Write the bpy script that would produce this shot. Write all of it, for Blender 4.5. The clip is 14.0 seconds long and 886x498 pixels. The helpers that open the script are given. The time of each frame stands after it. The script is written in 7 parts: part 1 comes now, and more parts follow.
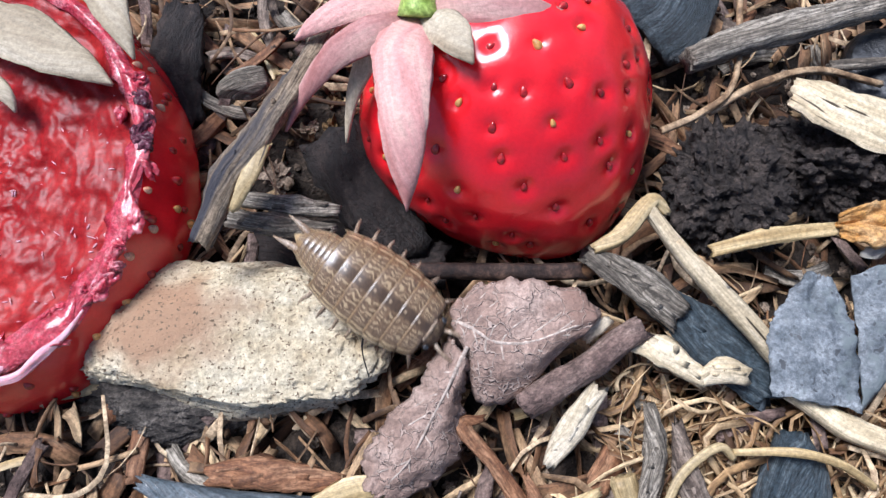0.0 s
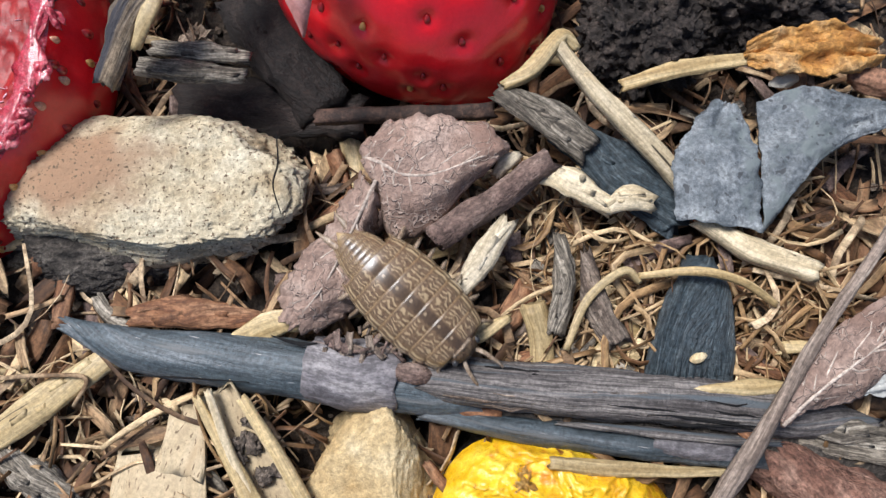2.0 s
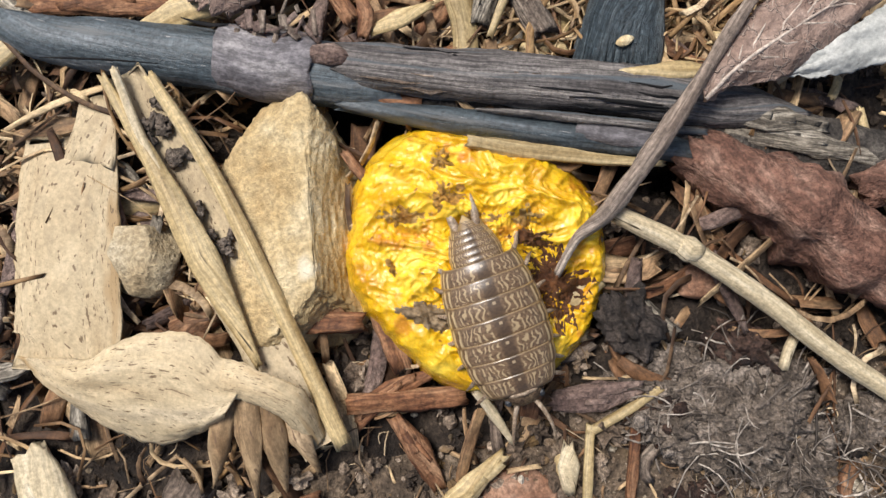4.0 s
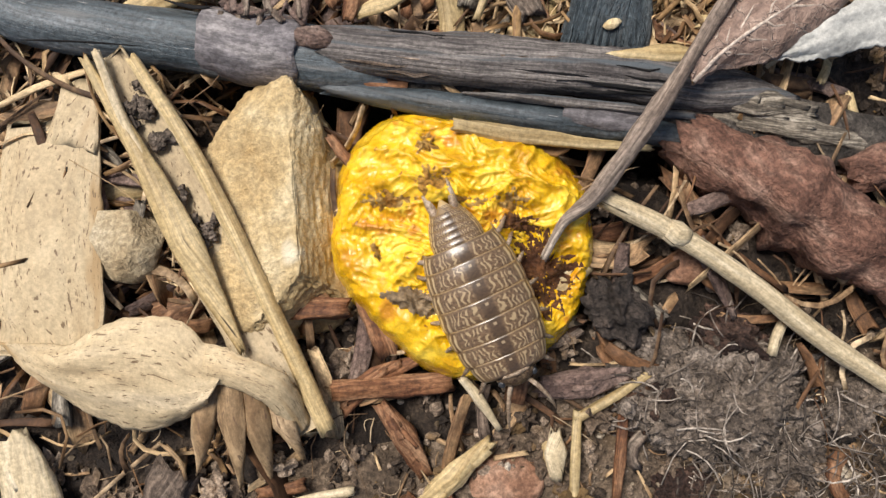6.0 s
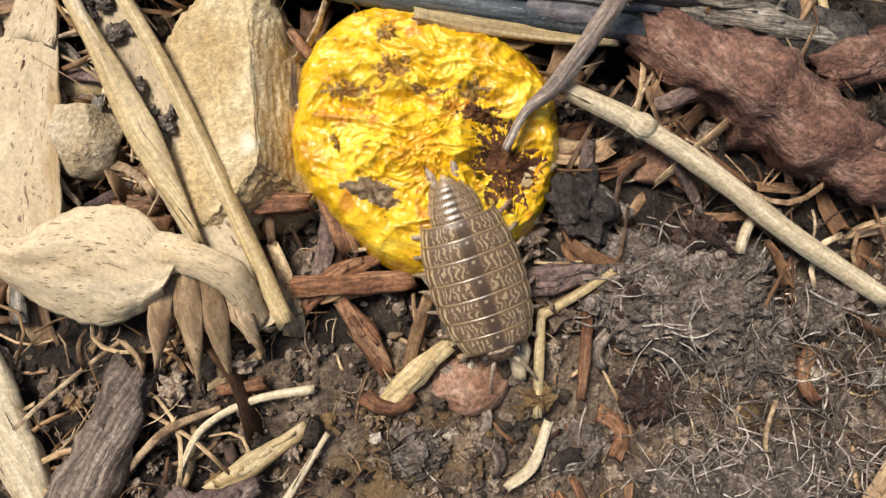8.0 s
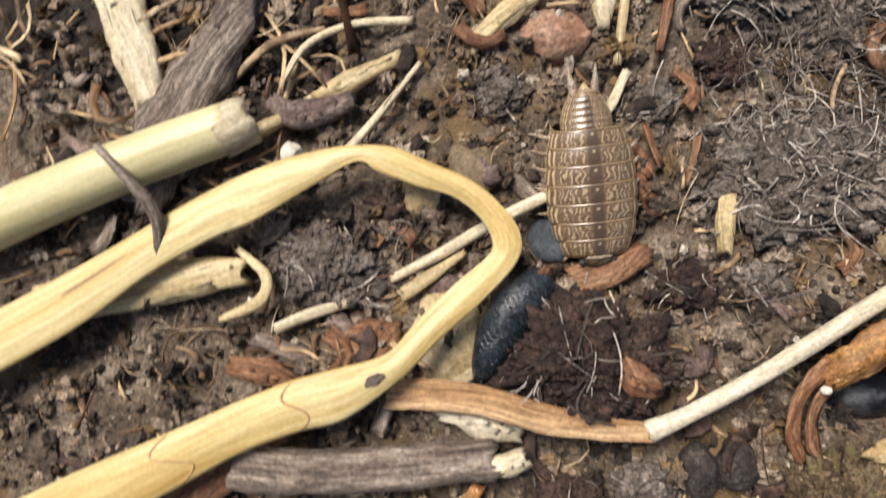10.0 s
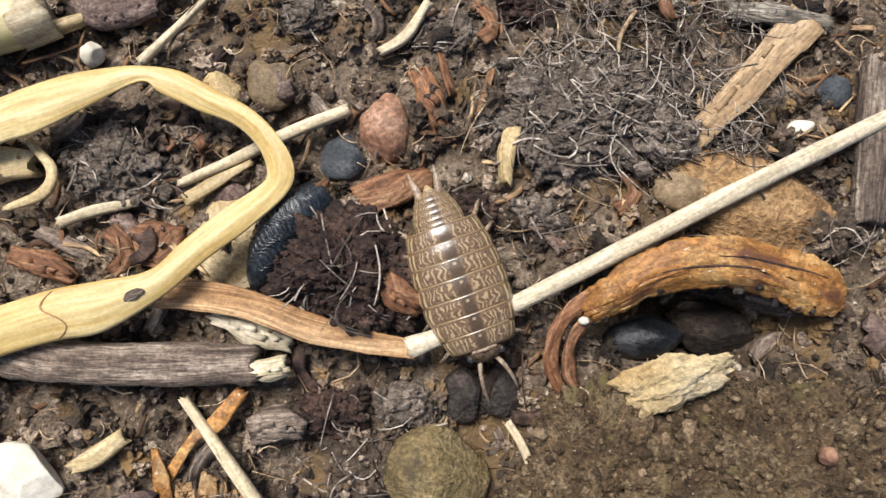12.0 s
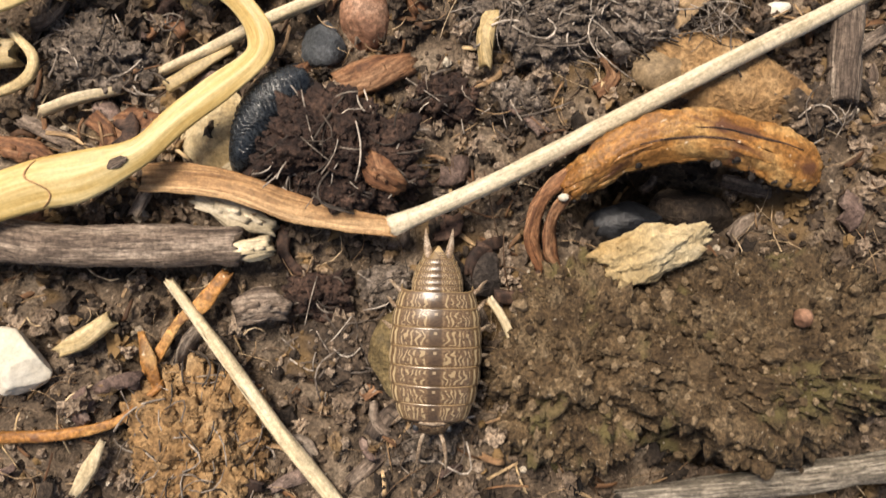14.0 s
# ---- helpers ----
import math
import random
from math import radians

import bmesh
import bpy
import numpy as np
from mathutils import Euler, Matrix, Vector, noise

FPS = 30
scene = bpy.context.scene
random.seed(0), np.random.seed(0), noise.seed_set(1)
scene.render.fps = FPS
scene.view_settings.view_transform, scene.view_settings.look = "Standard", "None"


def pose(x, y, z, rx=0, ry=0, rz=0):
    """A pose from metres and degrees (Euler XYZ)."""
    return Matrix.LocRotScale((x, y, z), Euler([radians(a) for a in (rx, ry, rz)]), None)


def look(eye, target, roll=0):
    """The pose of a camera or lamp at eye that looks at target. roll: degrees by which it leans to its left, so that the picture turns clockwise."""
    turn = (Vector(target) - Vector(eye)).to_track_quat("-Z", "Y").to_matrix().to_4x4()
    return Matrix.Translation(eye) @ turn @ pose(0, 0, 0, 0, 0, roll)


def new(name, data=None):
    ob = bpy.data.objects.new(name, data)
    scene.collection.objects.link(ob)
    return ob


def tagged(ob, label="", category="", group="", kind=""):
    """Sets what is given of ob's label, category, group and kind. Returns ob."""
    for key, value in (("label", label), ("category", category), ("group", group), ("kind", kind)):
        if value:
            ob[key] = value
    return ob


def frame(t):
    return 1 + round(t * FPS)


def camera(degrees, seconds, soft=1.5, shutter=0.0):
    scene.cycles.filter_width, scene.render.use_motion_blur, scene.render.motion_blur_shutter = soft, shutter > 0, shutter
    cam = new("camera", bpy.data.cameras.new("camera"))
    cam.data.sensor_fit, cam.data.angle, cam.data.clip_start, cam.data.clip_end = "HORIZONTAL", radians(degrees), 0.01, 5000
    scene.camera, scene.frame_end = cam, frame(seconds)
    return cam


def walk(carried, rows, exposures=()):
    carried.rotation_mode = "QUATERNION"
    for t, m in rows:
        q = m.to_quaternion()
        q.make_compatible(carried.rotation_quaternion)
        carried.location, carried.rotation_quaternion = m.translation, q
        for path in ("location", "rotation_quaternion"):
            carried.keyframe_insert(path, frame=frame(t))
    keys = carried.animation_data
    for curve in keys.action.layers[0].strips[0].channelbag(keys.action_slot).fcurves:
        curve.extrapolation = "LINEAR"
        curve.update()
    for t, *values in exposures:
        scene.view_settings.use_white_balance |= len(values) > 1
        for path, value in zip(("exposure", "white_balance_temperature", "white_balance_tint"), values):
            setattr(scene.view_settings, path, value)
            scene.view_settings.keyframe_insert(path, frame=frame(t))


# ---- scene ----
MM = 0.001
# camera and its walk
cam = camera(66, 14.0, soft=1.4, shutter=0.4)
walk(cam, [
    (0.0, pose(0.00000, 0.00000, 0.05892, 10.49, 0.44, -2.05)),
    (0.5, pose(0.00025, -0.00185, 0.05826, 9.84, 0.36, -2.84)),
    (1.0, pose(-0.00015, -0.01108, 0.05881, 7.27, 0.69, -2.93)),
    (1.5, pose(0.00704, -0.01132, 0.05813, 6.34, 0.42, -3.80)),
    (2.0, pose(0.00716, -0.01056, 0.05816, 6.49, 0.54, -3.85)),
    (2.5, pose(0.00517, -0.02106, 0.05616, 3.78, 0.33, -3.67)),
    (3.0, pose(0.01067, -0.02515, 0.05483, 2.10, 0.05, -3.67)),
    (3.5, pose(0.01138, -0.02886, 0.05464, 1.14, -0.09, -3.65)),
    (3.7, pose(0.01169, -0.03071, 0.05493, 0.99, -0.15, -3.60)),
    (5.8, pose(0.01230, -0.03294, 0.05471, 0.82, -0.26, -3.58)),
    (6.0, pose(0.01275, -0.03276, 0.05442, 0.87, -0.40, -3.59)),
    (6.5, pose(0.01269, -0.03185, 0.05444, 0.80, -0.46, -3.60)),
    (7.0, pose(0.01308, -0.03449, 0.05394, 0.42, -0.43, -3.58)),
    (7.2, pose(0.01368, -0.03669, 0.05341, -0.34, -0.61, -3.58)),
    (9.3, pose(0.01635, -0.05517, 0.05441, 3.36, 0.80, -2.75)),
    (9.5, pose(0.01270, -0.06045, 0.05646, 3.01, 0.67, -2.06)),
    (10.0, pose(0.00973, -0.07376, 0.05654, 2.77, 1.50, 2.10)),
    (10.5, pose(0.01465, -0.07816, 0.05532, 2.32, 1.26, 5.48)),
    (11.0, pose(0.02011, -0.07946, 0.05561, 3.30, 0.78, 6.59)),
    (11.5, pose(0.02500, -0.08025, 0.05668, 3.56, 0.76, 6.81)),
    (12.0, pose(0.02798, -0.08027, 0.05694, 3.50, 0.33, 6.65)),
    (12.5, pose(0.02920, -0.08071, 0.05680, 3.44, 0.12, 6.57)),
    (13.0, pose(0.02948, -0.08274, 0.05693, 3.07, 0.02, 6.48)),
    (13.5, pose(0.03018, -0.08509, 0.05692, 2.59, 0.12, 6.32)),
    (14.0, pose(0.03017, -0.08925, 0.05707, 2.52, -0.00, 5.85)),
], [(0.0, 0.38, 5500, 14), (0.5, 0.38, 5500, 14), (1.5, 0.14, 5800, 11), (2.0, 0.18, 5900, 11), (2.5, 0.07, 6000, 11), (3.0, 0.08, 6100, 10), (6.0, 0.06, 6550, 11), (7.0, 0.06, 6650, 11), (9.3, 0.34, 6450, 10), (10.5, 0.27, 6350, 10), (11.5, 0.34, 6250, 10), (12.5, 0.36, 6400, 10), (14.0, 0.31, 7300, 13)])

# daylight: bright hazy sky, one wide soft sun
world = bpy.data.worlds.new("sky")
scene.world = world
world.use_nodes = True
sky_bg = world.node_tree.nodes["Background"]
sky = world.node_tree.nodes.new("ShaderNodeTexSky")
sky.sky_type, sky.sun_disc = "NISHITA", False
sky.sun_elevation, sky.sun_rotation = radians(58), radians(-40)
sky.dust_density, sky.air_density = 3.0, 1.0
world.node_tree.links.new(sky.outputs[0], sky_bg.inputs[0])
sky_bg.inputs[1].default_value = 0.08
sun = new("sun", bpy.data.lights.new("sun", "SUN"))
sun.data.energy, sun.data.angle, sun.data.color = 4.2, radians(24), (1.0, 0.95, 0.88)
sun.matrix_world = look((-0.33, 0.40, 0.85), (0, 0, 0))

# ---- shapes (all lengths in millimetres) ----
ORIGIN = {}


def nz(x, y, z, s=0.0):
    return noise.noise(Vector((x + s * 17.3, y - s * 9.1, z + s * 5.7)))


def cross3(a, c):
    return np.array((a[1] * c[2] - a[2] * c[1], a[2] * c[0] - a[0] * c[2], a[0] * c[1] - a[1] * c[0]))


def make(name, shape, mat, parent=None, label="", smooth=True, at=None):
    """A mesh object from vertices, faces and (length, girth) coordinates."""
    V, F, UV = shape
    V = np.asarray(V, float)
    o = np.zeros(3) if parent is None else ORIGIN[parent]
    here = np.array(at, float) if at is not None else (o if parent is not None else np.array([*V.mean(0)[:2], V[:, 2].min()]))
    me = bpy.data.meshes.new(name)
    me.from_pydata(((V - here) * MM).tolist(), [], F if isinstance(F, list) else list(F))
    if UV is not None:
        lay = me.uv_layers.new(name="UVMap")
        idx = np.empty(len(me.loops), int)
        me.loops.foreach_get("vertex_index", idx)
        lay.data.foreach_set("uv", np.asarray(UV, np.float32)[idx].ravel())
    me.materials.append(mat)
    if smooth:
        me.polygons.foreach_set("use_smooth", [True] * len(me.polygons))
    me.update()
    ob = new(name, me)
    ob.parent = parent
    ob.location = (here - o) * MM
    ORIGIN[ob] = here
    if label:
        ob["label"] = label
    return ob


def thing(name, at, label, category, group="", kind=""):
    ob = new(name)
    ob.empty_display_size = 0.002
    ob.location = Vector(at) * MM
    ORIGIN[ob] = np.array(at, float)
    return tagged(ob, label, category, group, kind)


def solid(name, shape, mat, label, category, group="", kind="", smooth=True):
    return tagged(make(name, shape, mat, smooth=smooth), label, category, group, kind)


def curve(pts, n):
    """A smooth line through pts: n points."""
    p = np.asarray(pts, float)
    if len(p) == 2:
        return p[0] + np.linspace(0, 1, n)[:, None] * (p[1] - p[0])
    q = np.vstack([2 * p[0] - p[1], p, 2 * p[-1] - p[-2]])
    out = []
    for t in np.linspace(0, len(p) - 1 - 1e-6, n):
        i, f = int(t), t - int(t)
        a, b, c, d = q[i], q[i + 1], q[i + 2], q[i + 3]
        out.append(0.5 * (2 * b + (c - a) * f + (2 * a - 5 * b + 4 * c - d) * f * f + (3 * b - a - 3 * c + d) * f ** 3))
    return np.array(out)


def along(vals, n):
    vals = np.atleast_1d(np.asarray(vals, float))
    return np.interp(np.linspace(0, 1, n), np.linspace(0, 1, len(vals)), vals) if len(vals) > 1 else np.full(n, vals[0])


def sweep(pts, half, height=None, n=None, ring=12, seed=0.0, rough=0.0, twist=0.0, square=1.0, cup=0.0, jag=0.0, up=(0, 0, 1), step=0.8):
    """A body drawn along a line: half width and half height along it, uneven skin, broken ends.
    square < 1 gives a boxier section; cup bends a flat section; jag is the depth of broken ends."""
    pts = np.asarray(pts, float)
    span = np.linalg.norm(np.diff(pts, axis=0), axis=1).sum()
    n = n or int(min(90, max(5, span / step)))
    c = curve(pts, n)
    half = along(half, n)
    height = half if height is None else along(height, n)
    twist, cup = np.radians(along(twist, n)), along(cup, n)
    tan = np.gradient(c, axis=0)
    tan /= np.linalg.norm(tan, axis=1)[:, None]
    length = np.r_[0, np.cumsum(np.linalg.norm(np.diff(c, axis=0), axis=1))]
    V, F, UV = [], [], []
    ref = np.array(up, float)
    for i in range(n):
        side = cross3(tan[i], ref)
        side /= np.linalg.norm(side) + 1e-9
        over = cross3(side, tan[i])
        ref = over * 0.9 + np.array(up, float) * 0.1
        ct, st = math.cos(twist[i]), math.sin(twist[i])
        s2, o2 = side * ct + over * st, over * ct - side * st
        ci, wi, hi, ui, li = c[i], half[i], height[i], cup[i], float(length[i])
        for k in range(ring + 1):
            a = 2 * math.pi * k / ring
            ca, sa = math.cos(a), math.sin(a)
            u = math.copysign(abs(ca) ** square, ca)
            v = math.copysign(abs(sa) ** square, sa)
            g = 1 + rough * (nz(ca * 1.3, sa * 1.3, li * 0.25, seed) * 1.2 + nz(ca * 3, sa * 3, li * 0.8, seed + 3) * 0.7) if rough else 1.0
            p = ci + s2 * (u * wi * g) + o2 * (v * hi * g + ui * (u * u - 0.4))
            if jag and (i == 0 or i == n - 1):
                e = nz(ca * 2.5, sa * 2.5, 4.0 + i, seed + 7)
                p = p + tan[i] * ((-1 if i == 0 else 1) * jag * (0.2 + e))
            V.append(p)
            UV.append((length[i], a * (half[i] + height[i]) * 0.5))
    r = ring + 1
    for i in range(n - 1):
        for k in range(ring):
            F.append((i * r + k, i * r + k + 1, (i + 1) * r + k + 1, (i + 1) * r + k))
    for i, turn in ((0, 1), (n - 1, -1)):
        mid = len(V)
        V.append(np.mean(V[i * r:i * r + ring], axis=0) + tan[i] * (jag * 0.3 * turn))
        UV.append((length[i], 0))
        for k in range(ring):
            a, b = i * r + k, i * r + k + 1
            F.append((mid, b, a) if turn > 0 else (mid, a, b))
    return np.array(V), F, UV


_ball = {}


def ball(sub):
    if sub not in _ball:
        bm = bmesh.new()
        bmesh.ops.create_icosphere(bm, subdivisions=sub, radius=1)
        bm.verts.ensure_lookup_table()
        _ball[sub] = (np.array([v.co[:] for v in bm.verts]), [[v.index for v in f.verts] for f in bm.faces])
        bm.free()
    return _ball[sub]


def turn(yaw, pitch=0.0, roll=0.0):
    return np.array(Euler((radians(roll), radians(pitch), radians(yaw))).to_matrix())


def rock(at, size, yaw=0.0, seed=0.0, cuts=0, lumps=0.15, grit=0.03, freq=1.0, sub=5, pitch=0.0, roll=0.0, sharp=0.75, planes=(), boxy=1.0):
    """A stone or crumb: a ball with flattened faces, lumps and grit."""
    B, F = ball(sub)
    rng = np.random.RandomState(int(seed * 10) + 5)
    V = np.sign(B) * np.abs(B) ** boxy
    for *nrm, far in planes:
        d = np.array(nrm) / np.linalg.norm(nrm)
        over = (V @ d - far).clip(0)
        V = V - over[:, None] * d * 0.96
    for _ in range(cuts):
        d = rng.normal(size=3)
        d /= np.linalg.norm(d)
        far = rng.uniform(sharp - 0.12, sharp + 0.1)
        over = (V @ d - far).clip(0)
        V = V - over[:, None] * d * 0.93
    big = max(size)
    out = np.empty_like(V)
    for i, p in enumerate(V):
        g = 1 + lumps * nz(*(p * 1.4 * freq), seed) + lumps * 0.5 * nz(*(p * 3.1 * freq), seed + 2) + grit * nz(*(B[i] * 1.1 * big), seed + 4) + grit * 0.6 * nz(*(B[i] * 2.6 * big), seed + 6)
        out[i] = p * g
    out = (out * np.array(size)) @ turn(yaw, pitch, roll).T
    return out + np.array(at), F, [(p[0] * big, p[1] * big) for p in B]


def leaf(base, tip, width, lift=1.0, sag=0.0, seed=0.0, profile=None, ruffle=0.6, nu=60, nv=24, notch=None, roll=0.0, cupped=0.6):
    """A dry leaf blade as a sheet from base to tip, cupped about its midrib, with a torn edge. Returns the shape and a place(u, v)."""
    base, tip = np.array(base, float), np.array(tip, float)
    d = tip - base
    L = np.linalg.norm(d)
    d /= L
    side = cross3(d, (0, 0, 1))
    side /= np.linalg.norm(side)
    over = cross3(side, d)
    side, over = side * math.cos(radians(roll)) + over * math.sin(radians(roll)), over * math.cos(radians(roll)) - side * math.sin(radians(roll))
    profile = profile or (lambda u: math.sin(math.pi * min(1, max(0.0, u)) ** 0.8) ** 0.8)

    def place(u, v, out=0.0):
        edge = 1 + 0.16 * nz(u * 6, v * 2, 0, seed) + 0.13 * nz(u * 17, v * 1.2, 0, seed + 1) + 0.06 * nz(u * 41, v * 1.2, 0, seed + 2)
        w = width * profile(u) * edge
        z = lift * math.sin(math.pi * u) + sag * u * u + cupped * (v * v - 0.3) * w * 0.25
        z += ruffle * nz(u * 3.2, v * 2.3, 1.0, seed + 4) + ruffle * 0.35 * nz(u * 9, v * 7, 1.0, seed + 5)
        return base + d * (u * L) + side * (v * w) + over * (z + out)
    V, F, UV = [], [], []
    for i in range(nu + 1):
        for j in range(nv + 1):
            u, v = i / nu, 2 * j / nv - 1
            V.append(place(u, v))
            UV.append((u * L, v * width))
    for i in range(nu):
        for j in range(nv):
            u, v = (i + 0.5) / nu, 2 * (j + 0.5) / nv - 1
            if notch and notch(u, v):
                continue
            a = i * (nv + 1) + j
            F.append((a, a + 1, a + nv + 2, a + nv + 1))
    return (np.array(V), F, UV), place


def sheet(a, b, bulge=0.0, seed=0.0, ruffle=0.2, fray=0.15, nu=70, nv=22, torn=0.0):
    """A thin sheet between two edge lines, arched by bulge, with uneven edges. Returns the shape and a place(u, v)."""
    A, B = curve(a, 121), curve(b, 121)

    def place(u, v, out=0.0):
        f = min(max(u, 0.0), 1.0) * 119.99
        i, q = int(f), f - int(f)
        pa, pb = A[i] * (1 - q) + A[i + 1] * q, B[i] * (1 - q) + B[i + 1] * q
        du = A[i + 1] + B[i + 1] - A[i] - B[i]
        du = du / (np.linalg.norm(du) + 1e-9)
        dv = pb - pa
        wide = np.linalg.norm(dv) + 1e-9
        over = cross3(du, dv / wide)
        over = over / (np.linalg.norm(over) + 1e-9)
        if over[2] < 0:
            over = -over
        w = (v + 1) / 2
        w += (fray / wide) * (2 * w - 1) * (nz(u * 9, v, 0, seed) + 0.6 * nz(u * 31, v, 0, seed + 1))
        z = bulge * (1 - v * v) * min(1.0, wide / 3) + ruffle * nz(u * 4, v * 2, 0, seed + 2) + ruffle * 0.4 * nz(u * 12, v * 6, 0, seed + 3)
        p = pa + dv * w + over * (z + out)
        if torn and (u <= 0 or u >= 1):
            p = p + du * (torn * nz(v * 5, u * 3, 0, seed + 5))
        return p
    span = float(np.linalg.norm(np.diff(A, axis=0), axis=1).sum())
    V, F, UV = [], [], []
    for i in range(nu + 1):
        for j in range(nv + 1):
            u, v = i / nu, 2 * j / nv - 1
            V.append(place(u, v))
            UV.append((u * span, v * 2.5))
    for i in range(nu):
        for j in range(nv):
            k = i * (nv + 1) + j
            F.append((k, k + 1, k + nv + 2, k + nv + 1))
    return (np.array(V), F, UV), place


def thick(ob, mm):
    m = ob.modifiers.new("thickness", "SOLIDIFY")
    m.thickness, m.offset = mm * MM, 0
    return ob


def join(shapes):
    V, F, UV, n = [], [], [], 0
    for v, f, uv in shapes:
        V.append(np.asarray(v))
        UV.extend(uv)
        F.extend([[k + n for k in q] for q in f])
        n += len(v)
    return np.vstack(V), F, UV


def veins(place, mat, parent, pairs=5, r=0.16, seed=0):
    """Midrib and side veins of a leaf, lying on the blade."""
    rng = np.random.RandomState(seed + 40)
    make("midrib", sweep([place(u, 0, r * 0.6) for u in np.linspace(0.0, 0.94, 12)], [r * 1.7, r * 0.6], ring=6, step=1.0), mat, parent)
    for k in range(pairs):
        for s in (-1, 1):
            u0 = 0.08 + 0.78 * k / pairs + rng.uniform(-0.02, 0.02)
            line = [place(u0 + 0.22 * q + 0.02 * math.sin(9 * q + k), s * q * 0.93, r * 0.4) for q in np.linspace(0, 1, 7)]
            main = [sweep(line, [r, r * 0.35], ring=5, step=1.0)]
            for b in range(3):
                q0 = 0.25 + 0.22 * b
                main.append(sweep([place(u0 + 0.22 * q0 + 0.07 * q, s * (q0 + (0.1 if b % 2 else 0.22) * q), r * 0.3) for q in (0, 0.5, 1)], [r * 0.5, r * 0.25], ring=4, step=1.0))
            make("vein", join(main), mat, parent)


def splinter(at, length, wide, high, yaw, pitch=0.0, seed=0.0, jag=1.0, bend=0.0, taper=(1, 1), rough=0.25, square=0.55, ring=12, twist=0.0, step=0.8):
    """A chip of wood or a shred of stalk."""
    c, s = math.cos(radians(yaw)), math.sin(radians(yaw))
    tp = math.tan(radians(pitch))
    pts = []
    for q in (-0.5, -0.2, 0.15, 0.5):
        b = bend * (0.25 - q * q) * 4
        pts.append((at[0] + c * q * length - s * b, at[1] + s * q * length + c * b, at[2] + tp * q * length))
    w = [wide * taper[0], wide * (taper[0] + taper[1]) * 0.55, wide * (taper[0] + taper[1]) * 0.52, wide * taper[1]]
    return sweep(pts, w, [h * high / wide for h in w], ring=ring, seed=seed, rough=rough, square=square, jag=jag, twist=twist, step=step)


# ---- materials ----
def rgb(c):
    return (*c, 1.0)


def surf(name, cols, scale=1.0, stretch=(1, 1, 1), uv=False, rough=0.75, bump=0.35, fine=4.0, spots=None, patch=None, spec=0.35, coat=0.0, sss=0.0, vary=0.18, metal=0.0, island=False, depth=0.25, ramp=(0.3, 0.7), grit=0.12, net=None, micro=0.32):
    """A natural surface: three tones over broad noise, fine grain, optional spots and stains, relief from the same noises.
    scale is features per millimetre; with uv the grain runs along the length of the piece."""
    m = bpy.data.materials.new(name)
    m.use_nodes = True
    nt = m.node_tree
    N, L = nt.nodes, nt.links
    b = N["Principled BSDF"]
    tc = N.new("ShaderNodeTexCoord")
    mp = N.new("ShaderNodeMapping")
    k = scale if uv else 1000 * scale
    mp.inputs["Scale"].default_value = [k * s for s in stretch]
    L.new(tc.outputs["UV" if uv else "Object"], mp.inputs[0])
    rnd = N.new("ShaderNodeNewGeometry").outputs["Random Per Island"] if island else N.new("ShaderNodeObjectInfo").outputs["Random"]
    off = N.new("ShaderNodeMath")
    off.operation = "MULTIPLY"
    off.inputs[1].default_value = 37.0
    L.new(rnd, off.inputs[0])
    add = N.new("ShaderNodeVectorMath")
    L.new(mp.outputs[0], add.inputs[0])
    L.new(off.outputs[0], add.inputs[1])

    def noise_at(mult, detail=5.0, roughness=0.6):
        t = N.new("ShaderNodeTexNoise")
        t.inputs["Scale"].default_value, t.inputs["Detail"].default_value, t.inputs["Roughness"].default_value = mult, detail, roughness
        L.new(add.outputs[0], t.inputs["Vector"])
        return t.outputs["Fac"]

    def mix(fac, a, c, kind="MIX"):
        x = N.new("ShaderNodeMix")
        x.data_type, x.blend_type = "RGBA", kind
        for val, sock in ((fac, x.inputs[0]), (a, x.inputs[6]), (c, x.inputs[7])):
            if isinstance(val, (float, int)):
                sock.default_value = val
            elif isinstance(val, tuple):
                sock.default_value = rgb(val)
            else:
                L.new(val, sock)
        return x.outputs[2]

    def step_at(fac, lo, hi):
        r = N.new("ShaderNodeMapRange")
        r.interpolation_type = "SMOOTHSTEP"
        r.inputs[1].default_value, r.inputs[2].default_value = lo, hi
        L.new(fac, r.inputs[0])
        return r.outputs[0]
    broad, grain = noise_at(1.0), noise_at(fine, 4.0, 0.7)
    cr = N.new("ShaderNodeValToRGB")
    el = cr.color_ramp.elements
    el[0].position, el[0].color = ramp[0], rgb(cols[0])
    el[1].position, el[1].color = ramp[1], rgb(cols[-1])
    if len(cols) == 3:
        e = el.new((ramp[0] + ramp[1]) / 2)
        e.color = rgb(cols[1])
    if island:
        both = N.new("ShaderNodeMath")
        both.operation = "MULTIPLY_ADD"
        both.inputs[1].default_value, both.inputs[2].default_value = 0.62, -0.02
        L.new(broad, both.inputs[0])
        both2 = N.new("ShaderNodeMath")
        both2.operation = "MULTIPLY_ADD"
        both2.inputs[1].default_value = 0.42
        L.new(rnd, both2.inputs[0])
        L.new(both.outputs[0], both2.inputs[2])
        L.new(both2.outputs[0], cr.inputs[0])
    else:
        L.new(broad, cr.inputs[0])
    col = cr.outputs[0]
    dark = tuple(c * 0.45 for c in cols[0])
    gm = N.new("ShaderNodeMath")
    gm.operation = "MULTIPLY"
    gm.inputs[1].default_value = min(1.0, grit * 5)
    L.new(step_at(grain, 0.62, 0.38), gm.inputs[0])
    col = mix(gm.outputs[0], col, dark)
